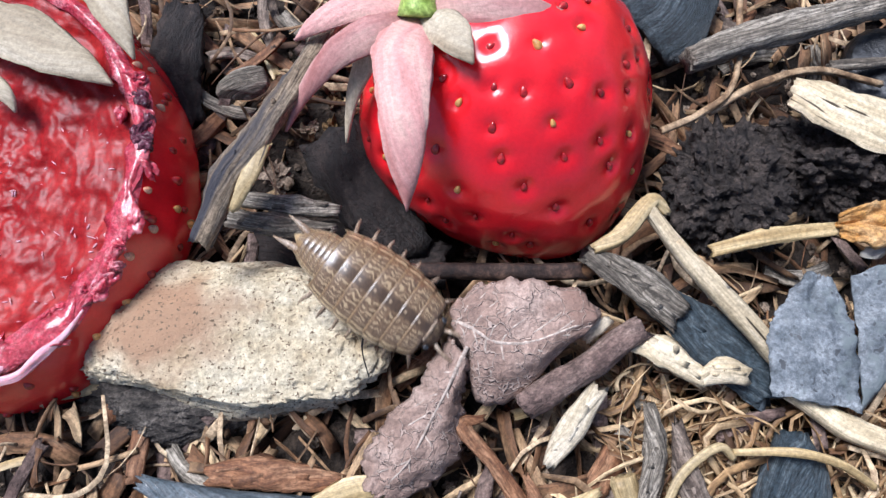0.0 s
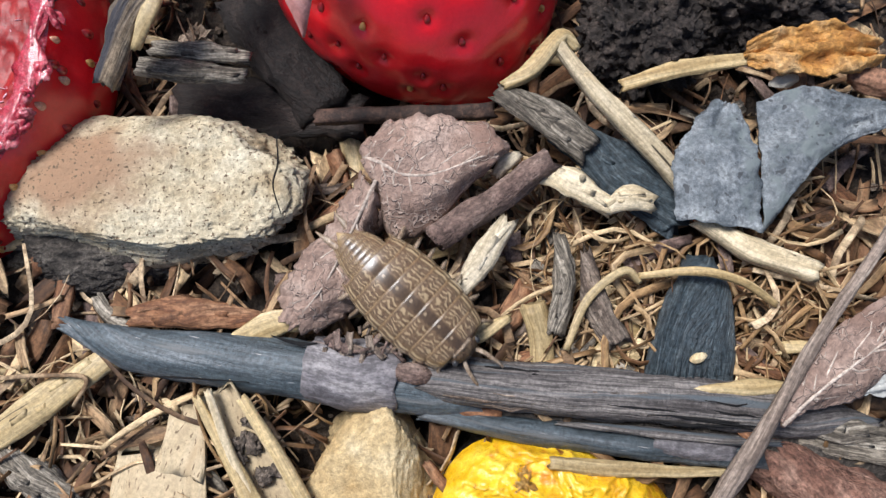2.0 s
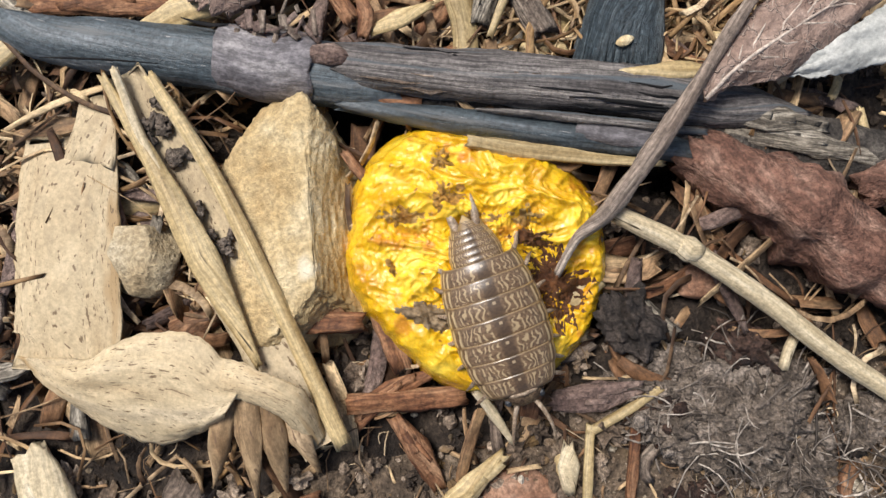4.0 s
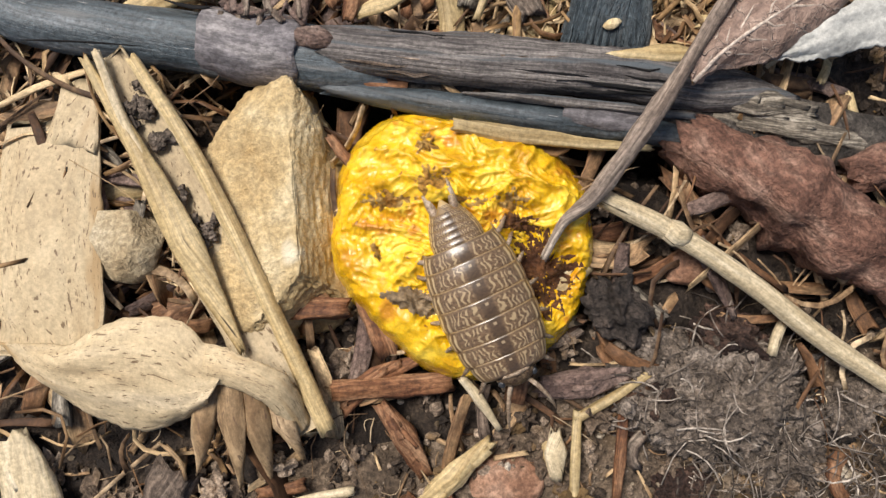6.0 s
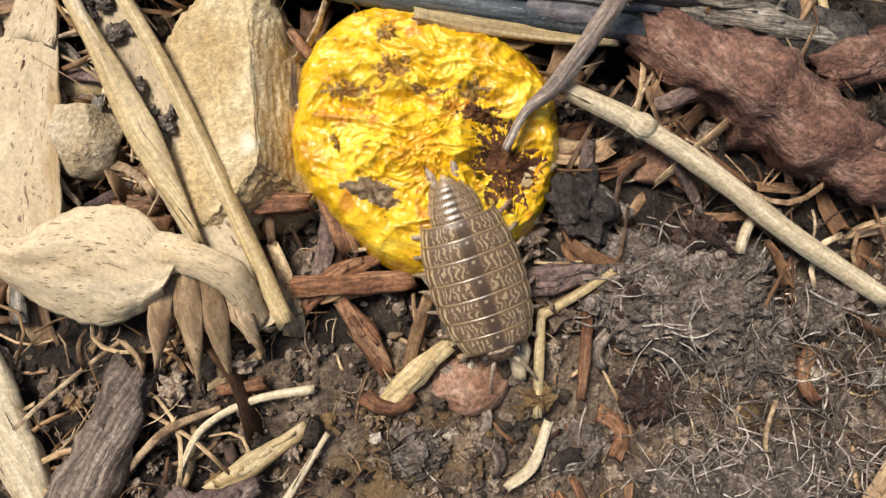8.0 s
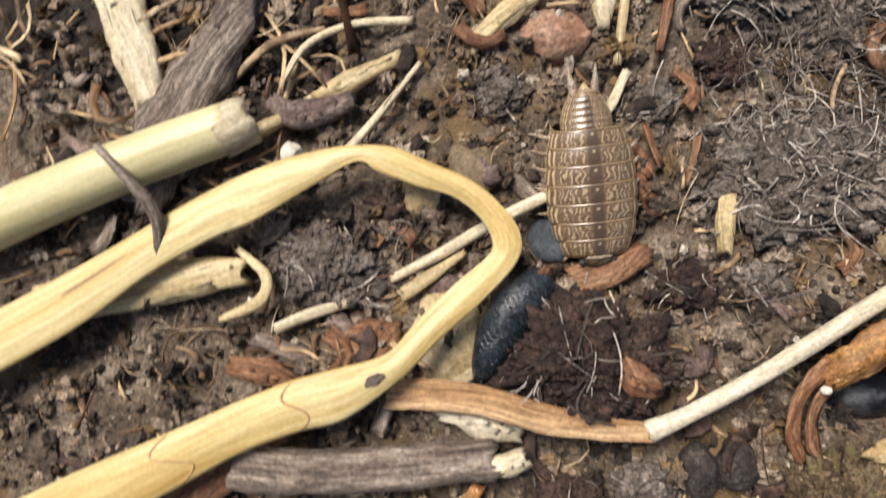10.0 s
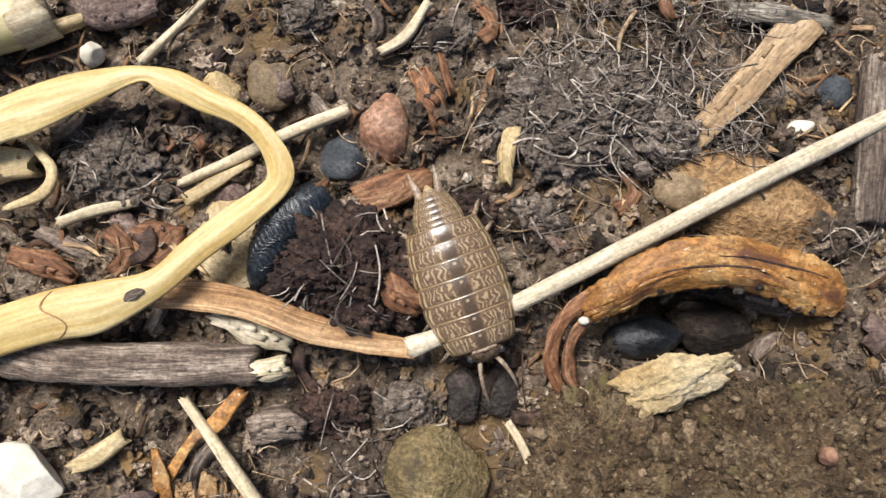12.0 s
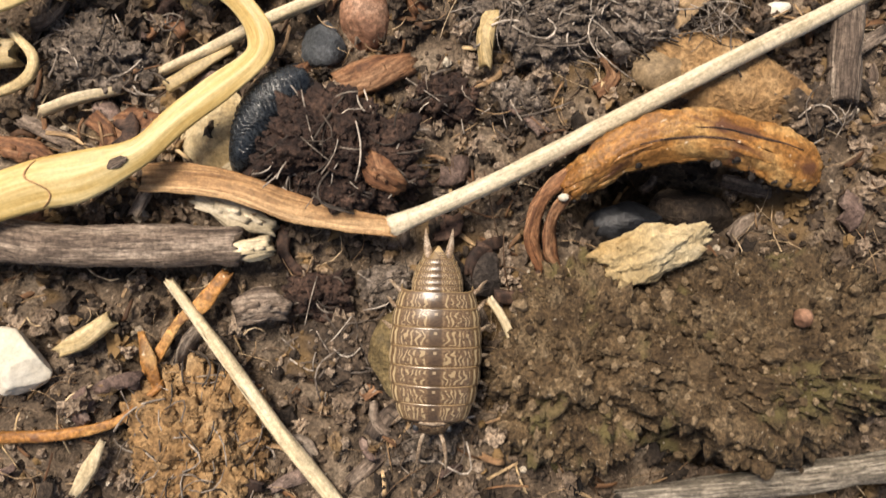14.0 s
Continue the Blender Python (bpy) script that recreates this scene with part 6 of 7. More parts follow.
    ("broken brown twig with pale splintered end", "twig", "twig", M_bark, [(-8.1, -89.6, -0.4), (-3.0, -89.8, 0.0), (2.6, -89.3, 0.0), (9.1, -88.6, 0.0), (12.8, -88.2, -0.2)], [1.75, 1.8, 1.8, 1.75, 1.7], [1.4, 1.5, 1.5, 1.45, 1.3], 0.14),
    ("pale splintered end of a twig", "wood_splinter", "wood chip", M_pale, [(12.0, -88.6, 0.2), (13.9, -88.4, 0.3), (15.4, -88.0, 0.0)], [0.6, 0.9, 0.8], [0.5, 0.7, 0.6], 0.3),
    ("thin straw sloping down over soil", "straw", "straw", M_pale, [(7.1, -91.8, -0.8), (12.8, -97.7, -0.4), (17.6, -102.9, -0.4), (23.5, -108.9, -0.6)], [0.4, 0.55, 0.6, 0.65], None, 0.1),
    ("curled orange-brown shred of leaf", "leaf_shred", "leaf", M_peel, [(11.9, -90.6, -1.0), (10.0, -93.6, -0.8), (8.1, -95.3, -1.2), (5.4, -100.9, -1.6)], [0.5, 0.8, 0.4, 0.6], [0.15, 0.15, 0.15, 0.15], 0.2),
    ("thin orange shred of leaf", "leaf_shred", "leaf", M_peel, [(5.1, -96.4, -1.2), (6.2, -98.7, -0.9), (7.1, -101.0, -1.2)], [0.3, 0.7, 0.4], [0.15, 0.15, 0.15], 0.2),
    ("thin orange stalk curving over soil", "stalk", "stalk", M_peel, [(-5.7, -106.4, -1.2), (-0.4, -105.5, -1.0), (4.2, -103.9, -1.0), (7.5, -100.5, -1.2)], [0.5, 0.45, 0.4, 0.3], None, 0.2),
    ("small tan seed pod", "seed_pod", "seed pod", M_straw, [(-1.6, -98.7, -1.2), (0.4, -97.4, -0.8), (2.4, -95.6, -1.0)], [0.5, 0.9, 0.7], [0.4, 0.6, 0.5], 0.15),
    ("dark fibrous wood chip", "wood_chip", "wood chip", M_bark, [(13.2, -93.7, -1.4), (15.2, -93.0, -1.0), (17.3, -93.3, -1.4)], [1.1, 1.4, 0.8], [0.6, 0.7, 0.4], 0.3),
    ("pale weathered stick at soil edge", "stick", "stick", M_greybark, [(46.6, -105.8, 0.2), (53.4, -104.2, 0.4), (61.1, -102.4, 0.4), (71.2, -100.0, 0.4)], [0.8, 1.0, 1.2, 1.2], None, 0.15),
    ("pale splinter in soil", "wood_splinter", "wood chip", M_pale, [(1.4, -110.3, -1.0), (2.4, -108.0, -0.8), (3.0, -105.9, -1.0)], [0.5, 0.7, 0.3], [0.3, 0.4, 0.2], 0.3),
    ("dark grey-brown stick end", "stick", "stick", M_bark, [(63.3, -70.2, -2.0), (63.0, -64.8, -1.8), (63.3, -56.2, -1.8)], [1.3, 1.4, 1.3], [0.9, 1.0, 0.9], 0.15),
    ("grey frayed wood piece", "wood_piece", "wood chip", M_greybark, [(49.7, -53.0, -1.8), (53.5, -53.0, -1.5), (58.6, -53.2, -1.8)], [0.7, 1.0, 0.6], [0.4, 0.5, 0.3], 0.3),
    ("thin forked greenish twig", "twig", "twig", M_pale, [(34.2, -90.5, -0.4), (35.6, -92.2, -0.1), (37.4, -95.3, -0.4)], [0.35, 0.4, 0.4], None, 0.15),
    ("brown broad shreds of stalk", "stalk_shred", "straw", M_redwood, [(-18.9, -97.9, -1.4), (-13.4, -93.5, -0.8), (-8.2, -89.7, -0.9), (-4.7, -87.5, -1.2)], [1.6, 2.0, 1.2, 0.5], [0.3, 0.4, 0.3, 0.2], 0.25),
    ("dull yellow hollow reed under a blade", "reed", "straw", M_straw, [(-26.6, -77.0, -1.8), (-18.7, -75.6, -1.4), (-12.0, -74.0, -1.2), (-8.8, -73.5, -1.4)], [1.6, 1.7, 1.6, 1.2], [1.1, 1.2, 1.1, 0.8], 0.12),
    ("curled fibre round a reed", "fibre", "fibre", M_straw, [(-9.2, -71.7, -0.8), (-6.7, -73.9, -0.5), (-7.2, -76.0, -0.6), (-10.6, -77.7, -1.2)], [0.3, 0.5, 0.5, 0.3], [0.2, 0.3, 0.3, 0.2], 0.1),
    ("brown leaf shred among soil", "leaf_shred", "leaf", M_redwood, [(-0.2, -80.0, -2.0), (2.3, -79.2, -1.7), (4.5, -78.5, -2.0)], [1.0, 2.2, 1.2], [0.2, 0.3, 0.2], 0.25),
    ("brown wood shred beside blade", "wood_shred", "wood chip", M_redwood, [(-9.6, -81.6, -1.6), (-6.5, -82.0, -1.4), (-4.0, -83.1, -1.7)], [0.8, 1.2, 0.6], [0.4, 0.5, 0.3], 0.25),
    ("brown frayed bark roll", "bark_roll", "bark", M_brownbark, [(-7.0, -58.9, -1.4), (-4.6, -60.0, -1.0), (-0.5, -58.6, -1.4)], [0.9, 1.3, 0.8], [0.6, 0.8, 0.5], 0.3),
    ("pale straw stub behind the tube", "straw_bit", "straw", M_straw, [(-11.8, -63.4, -1.0), (-8.7, -61.8, -0.8), (-5.7, -60.1, -1.2)], [0.5, 0.7, 0.5], None, 0.15),
    ("thin white root thread", "root_thread", "root", M_fibre, [(41.4, -54.3, -1.0), (40.3, -56.8, -0.6), (40.4, -58.9, -1.0)], [0.15, 0.22, 0.1], None, 0.2),
]
for k, (label, name, cat, mat, line, half, high, rough) in enumerate(pieces):
    piece = solid(name, sweep(line, half, high, ring=16, rough=rough, jag=0.7 * max(half), seed=100 + k * 1.7, square=0.75, step=0.4), mat, label, cat)
    if max(half) >= 0.9 and cat not in ("leaf", "seed", "seed pod"):
        c = curve(line, 12)
        for i in range(4):
            q = 2 + 2 * i + k % 2
            dv = c[q] - c[q - 1]
            h = float(along(high if high else half, 12)[q])
            off = random.uniform(-0.5, 0.5) * float(along(half, 12)[q])
            yaw = math.degrees(math.atan2(dv[1], dv[0]))
            sn, cs = math.sin(radians(yaw)), math.cos(radians(yaw))
            make("flake", splinter(c[q] + (-sn * off, cs * off, h * 0.80), random.uniform(1.0, 2.6), random.uniform(0.15, 0.4), 0.12, yaw + random.uniform(-7, 7), math.degrees(math.atan2(dv[2], math.hypot(dv[0], dv[1]))), seed=k + i * 0.3, jag=0.4, ring=8), mat, piece)

# ---- dry leaves ----
brown = thing("dry_leaf", (5.3, 2.9, -3.0), "broken dry brown leaf with net veins", "leaf")
shape, place = sheet([(0.8, 5.8, -1.2), (2.6, 7.6, -0.7), (5.5, 8.1, -0.3), (8.5, 7.7, -0.2), (11.5, 6.8, -0.5), (13.5, 5.1, -1.2)], [(1.6, 4.4, -1.6), (1.9, 0.6, -1.2), (2.4, -2.3, -1.6), (5.1, -2.4, -1.3), (9.4, 1.2, -1.2), (13.2, 4.7, -1.4)], 1.7, 91, ruffle=0.5, fray=0.5)
thick(make("blade", shape, M_leaf, brown), 0.22)
veins(place, M_vein, brown, 6, 0.12, 91)
shape, place = sheet([(0.4, 3.2, -0.9), (-2.7, -1.0, -1.2), (-6.6, -5.4, -1.6), (-8.0, -8.6, -2.2)], [(1.9, 1.0, -1.5), (1.0, -2.6, -1.7), (0.2, -7.0, -1.8), (-4.4, -10.2, -2.0)], 2.0, 92, ruffle=0.6, fray=0.6, torn=1.2)
thick(make("torn_blade", shape, M_leaf, brown, "torn curled lower part of the leaf"), 0.22)
veins(place, M_vein, brown, 5, 0.12, 92)

grey = thing("grey_leaf", (36.3, 2.9, -3.0), "torn blue-grey dry leaf with a notch", "leaf")
shape, place = sheet([(32.0, 7.8, -0.9), (29.2, 5.0, -0.5), (27.5, 2.2, -0.4), (27.4, -2.6, -0.6)], [(33.9, 7.1, -0.9), (34.7, 3.8, -0.4), (34.9, 0.7, -0.2), (34.5, -4.2, -0.5)], 0.35, 93, ruffle=0.45, fray=0.35, torn=0.3)
thick(make("blade", shape, M_greyleaf, grey), 0.22)
shape, place = sheet([(35.7, 7.4, -0.9), (39.8, 8.3, -0.4), (43.6, 7.1, -0.4), (47.0, 6.6, -0.6), (49.9, 6.2, -1.0)], [(34.8, -4.1, -0.5), (37.7, -1.0, -0.2), (41.3, 2.2, -0.2), (46.7, 4.2, -0.5), (50.0, 5.7, -1.0)], 0.35, 94, ruffle=0.5, fray=0.35, torn=0.3)
thick(make("blade", shape, M_greyleaf, grey), 0.22)

shape, place = leaf((35.6, 11.9, -1.2), (47.4, 11.4, -1.4), 2.3, lift=1.0, seed=96, ruffle=1.2, profile=lambda u: math.sin(math.pi * (0.08 + 0.84 * u)) ** 0.6)
thick(tagged(make("crumpled_leaf", shape, M_orange), "small crumpled orange dry leaf", "leaf"), 0.3)
solid("chip", rock((47.7, 8.8, -2.2), (3.0, 1.3, 0.9), -15, 97.3, 4, sub=4), M_redstone, "salmon-red chip beside a grey leaf", "chip")
solid("chip", rock((39.2, 9.6, -2.4), (1.4, 0.7, 0.6), 10, 98.3, 6, sub=4), M_creamstone, "white chip beside a grey leaf", "chip")

# charred wood block with a seed on it
char = thing("charred_wood", (29.4, -12.0, -4.0), "blue-grey charred block of wood with fine grain", "charred wood")
make("block", sweep([(29.7, -6.2, -2.8), (29.3, -9.0, -2.2), (28.4, -13.0, -2.2), (27.4, -17.9, -2.8)], [1.3, 2.6, 3.5, 4.0], [0.9, 1.5, 1.7, 1.4], ring=22, rough=0.06, seed=99, square=0.6, jag=0.6, step=0.4), M_char, char)
for i in range(11):
    q = (i - 5) / 5
    make("grain_ridge", sweep([np.array((29.6, -7.2, -1.6)) + (q * 1.3, 0, -0.3 * q * q), np.array((28.9, -10.6, -0.8)) + (q * 2.6, 0, -0.35 * q * q), np.array((27.5, -16.3, -0.8)) + (q * 3.2, 0, -0.4 * q * q)], [0.06, random.uniform(0.12, 0.3), 0.1], [0.05, 0.14, 0.1], ring=8, rough=0.5, seed=200 + i), M_char, char)
solid("seed", rock((28.0, -14.6, -0.5), (0.75, 0.45, 0.35), 15, 99.9, 2, sub=3), M_tanstone, "pale tan seed on charred wood", "seed")
solid("bark_piece", sweep([(33.1, 24.6, -0.9), (36.9, 22.6, -0.5), (43.7, 19.4, -0.6)], [1.5, 2.3, 2.5], [0.4, 0.6, 0.6], ring=16, rough=0.2, seed=98.8, jag=1.0), M_pale, "pale flesh-toned inner bark on a dark clod", "bark")
solid("bark_piece", sweep([(21.7, 34.2, -7.0), (23.9, 36.1, -6.0), (25.6, 41.2, -6.0)], [4.5, 4.8, 4.6], [1.2, 1.4, 1.2], ring=16, rough=0.1, seed=97.7, jag=1.0), M_char, "dark slate-blue bark behind a berry", "bark")

# ---- the soil side: long yellow blade, tube, straw and peel ----
blade = thing("bent_blade", (-5.3, -75.7, -2.0), "long yellow dry blade bent back on itself", "grass blade")
outer = [(-36.0, -83.5, 0.8), (-23.5, -76.6, 1.0), (-16.0, -72.0, 1.2), (-10.7, -68.8, 1.4), (-6.1, -66.6, 1.6), (-1.5, -65.3, 1.8), (1.2, -64.9, 1.9), (4.0, -64.9, 1.6), (7.5, -66.2, 1.6), (10.6, -67.5, 1.8), (13.0, -69.5, 2.0), (14.5, -71.8, 2.0)]
inner = [(-35.0, -88.5, 0.8), (-22.4, -81.0, 1.0), (-15.5, -75.7, 1.2), (-10.1, -72.5, 1.4), (-7.3, -71.3, 1.5), (-3.5, -68.8, 1.6), (0.9, -66.2, 2.0), (2.8, -66.9, 1.9), (5.7, -67.8, 1.5), (9.2, -68.7, 1.4), (11.4, -70.5, 1.5), (12.3, -72.4, 1.6)]
upper = outer, inner
outer = [(14.5, -71.8, 1.9), (14.1, -74.0, 1.9), (11.6, -77.0, 2.0), (8.4, -80.0, 2.1), (5.2, -83.4, 2.1), (1.0, -86.7, 2.2), (-2.5, -87.8, 2.2), (-6.9, -89.6, 2.1), (-12.0, -92.6, 2.0), (-19.4, -97.0, 1.8), (-31.0, -103.5, 1.4)]
inner = [(12.3, -72.4, 1.5), (11.8, -73.6, 1.6), (9.6, -75.6, 1.9), (6.6, -78.7, 2.2), (4.2, -81.4, 2.4), (0.8, -82.6, 2.5), (-3.0, -83.7, 2.5), (-7.3, -85.6, 2.4), (-12.6, -88.2, 2.2), (-21.0, -92.2, 2.0), (-33.0, -98.5, 1.6)]
shape, place = sheet(upper[0] + outer[1:], upper[1] + inner[1:], 0.42, 112, ruffle=0.08, fray=0.06, nu=240, nv=14)
thick(make("strip", shape, M_ribbon, blade), 0.32)

for u in (0.81, 0.905):
    make("fine_ring", sweep([place(u + 0.012 * math.sin(3 * v), v, 0.22) for v in np.linspace(-0.97, 0.97, 9)], [0.04, 0.09, 0.06, 0.09, 0.04], [0.04, 0.06, 0.04], ring=6, seed=113, rough=0.3, step=0.3), M_strip, blade, "thin brown joint line")
make("spot", rock(place(0.733, 0.0, 0.14), (0.8, 0.42, 0.14), 35, 113.3, 0, sub=3, lumps=0.3), M_bark, blade, "dark oval blemish")
tube = thing("straw_tube", (-16.4, -64.1, -2.0), "thick pale yellow hollow straw with cut end", "straw")
make("stem", sweep([(-33.3, -71.9, -0.2), (-26.0, -68.2, -0.1), (-17.8, -64.5, 0.1), (-10.0, -61.4, 0.2)], [2.3, 2.3, 2.2, 2.15], ring=20, rough=0.02, seed=114), M_tube, tube)
make("torn_end", sweep([(-11.0, -61.9, 0.2), (-9.6, -61.2, 0.2), (-8.7, -60.7, 0.0)], [2.25, 2.25, 2.1], ring=16, rough=0.1, seed=115, jag=0.7), M_pale, tube, "frayed greyish cut end")
solid("stalk", sweep([(-20.6, -63.7, 1.8), (-16.8, -66.9, 2.8), (-15.0, -69.3, 2.4), (-15.1, -72.6, 1.4)], [0.35, 0.5, 0.55, 0.3], ring=8, rough=0.2, seed=116), M_bark, "thin grey stalk bent over straw", "stalk")

straw = thing("folded_straw", (34.7, -80.4, -2.0), "long pale straw folded into a brown flattened strip", "straw")
make("straw_part", sweep([(25.4, -85.3, 0.2), (28.3, -83.8, 0.5), (34.5, -80.2, 0.4), (43.3, -74.4, 0.0), (52.4, -68.4, -0.4), (59.5, -63.9, -0.8), (69.6, -57.4, -1.4)], [0.9, 0.7, 0.75, 0.8, 0.8, 0.75, 0.7], [0.35, 0.5, 0.6, 0.65, 0.65, 0.6, 0.6], ring=14, rough=0.05, seed=117, jag=0.3), M_white, straw)
make("brown_strip", sweep([(3.8, -83.4, -0.6), (7.8, -83.0, 0.0), (12.3, -83.4, 0.4), (17.2, -84.6, 0.4), (21.9, -85.2, 0.2), (25.7, -85.4, 0.1)], [1.2, 1.3, 1.2, 1.2, 1.0, 0.8], [0.18], ring=14, square=0.6, cup=0.25, rough=0.08, seed=118, jag=0.8), M_strip, straw, "flattened brown strip")

solid("bark_flake", rock((46.6, -85.4, 1.6), (5.2, 2.1, 0.8), 27, 190.2, 7, lumps=0.34, grit=0.12, freq=1.4, sub=5, pitch=-6, roll=14), M_tanstone, "flat tan flake of bark on a clod", "bark")
peel = thing("curved_peel", (49.6, -76.2, -4.0), "arched orange-brown peel over a dark hollow", "peel")
top_edge = [(39.6, -79.6, -0.6), (41.2, -77.8, 0.6), (43.6, -75.5, 1.4), (47.0, -74.0, 1.8), (50.7, -73.5, 1.6), (55.1, -73.9, 1.0), (58.9, -74.4, 0.2), (60.4, -75.9, -0.8)]
low_edge = [(40.3, -81.4, -0.9), (42.1, -80.2, -0.2), (44.5, -78.5, 0.6), (48.5, -77.3, 0.9), (52.7, -77.1, 0.7), (55.8, -77.9, 0.2), (58.5, -78.4, -0.4), (60.7, -77.8, -1.0)]
shape, place = sheet(top_edge, low_edge, 0.8, 119, ruffle=0.26, fray=0.5, nu=90, nv=26, torn=0.8)
thick(make("arch", shape, M_peel, peel), 1.0)
for k in range(4):
    v, u0 = random.uniform(-0.8, 0.8), random.uniform(0.02, 0.6)
    make("fibre", sweep([place(u0 + q, v + 0.1 * math.sin(5 * q + k), 0.5) for q in np.linspace(0, random.uniform(0.15, 0.36), 6)], [0.05, random.uniform(0.1, 0.24), 0.05], [0.05, 0.12, 0.05], ring=7, rough=0.4, seed=125 + k, step=0.5), M_peel if k % 3 else M_root, peel)
edge = curve(low_edge, 80)
make("crumb_edge", join([rock(p + (random.gauss(0, 0.3), random.gauss(0.1, 0.25), random.uniform(-0.5, 0.2)), (random.uniform(0.15, 0.45),) * 3, 0, i, 2, sub=3, lumps=0.4) for i, p in enumerate(list(edge) + [place(random.random(), random.uniform(0.7, 1.0), 0.3) for _ in range(60)])]), M_darkclod, peel, "dark soil crumbs along the edge")
for line, wide in (([(40.2, -79.2, -0.2), (37.8, -81.6, 0.0), (37.2, -84.7, -0.5), (38.5, -87.8, -1.6)], 0.8), ([(40.5, -80.3, -0.2), (38.8, -83.1, -0.3), (39.0, -86.0, -0.8), (40.3, -87.9, -1.6)], 0.7)):
    make("torn_strip", sweep(line, [wide * 0.9, wide * 0.7, wide * 0.9, wide * 0.4], [0.25, 0.2, 0.25, 0.15], ring=14, rough=0.45, seed=wide * 40, jag=0.6, step=0.35, twist=[0, 25, -15]), M_redwood, peel, "torn reddish strip curling down")
make("grain", rock((39.5, -81.4, 0.2), (0.45, 0.4, 0.4), 0, 121.2, 2, sub=3), M_creamstone, peel, "white grain stuck to the peel")

# small slug half hidden under a clod
slug = thing("slug", (13.6, -78.3, -3.0), "small black slug with wrinkled wet skin", "slug")
core = [np.array(p) for p in ((11.4, -82.1, -2.0), (12.1, -80.4, -0.9), (13.3, -77.4, -0.2), (14.9, -75.1, -0.1), (16.8, -73.2, -0.6))]
make("body", sweep(core, [0.35, 1.3, 2.1, 2.2, 1.4], [0.3, 1.1, 1.7, 1.8, 1.1], ring=22, rough=0.06, seed=122, step=0.4), M_slug, slug)
line = curve(core, 34)
for k in range(4, 31):
    dd = line[min(k + 1, 33)] - line[k - 1]
    side = cross3(dd, (0, 0, 1))
    side /= np.linalg.norm(side)
    w = float(np.interp(k, [0, 8, 16, 24, 33], [0.35, 1.3, 2.1, 2.2, 1.4]))
    make("skin_ridge", sweep([line[k] + side * (w * 0.98 * math.cos(q)) + np.array((0, 0, 1)) * (w * 0.84 * math.sin(q)) + dd * 0.3 * math.sin(7 * q + k * 0.8) for q in np.linspace(0.3, 2.85, 16)], [0.06, 0.13, 0.06], ring=6, rough=0.4, seed=123 + k, step=0.3), M_slug, slug)
for s in (-0.35, 0.35):
    tip = core[0] + (s, 0.1, 0.3)
    make("tentacle", sweep([tip, tip + (-0.4 + s, -0.5, 0.4), tip + (-0.7 + s, -0.8, 0.5)], [0.13, 0.1, 0.14], ring=8, step=0.2), M_slug, slug)


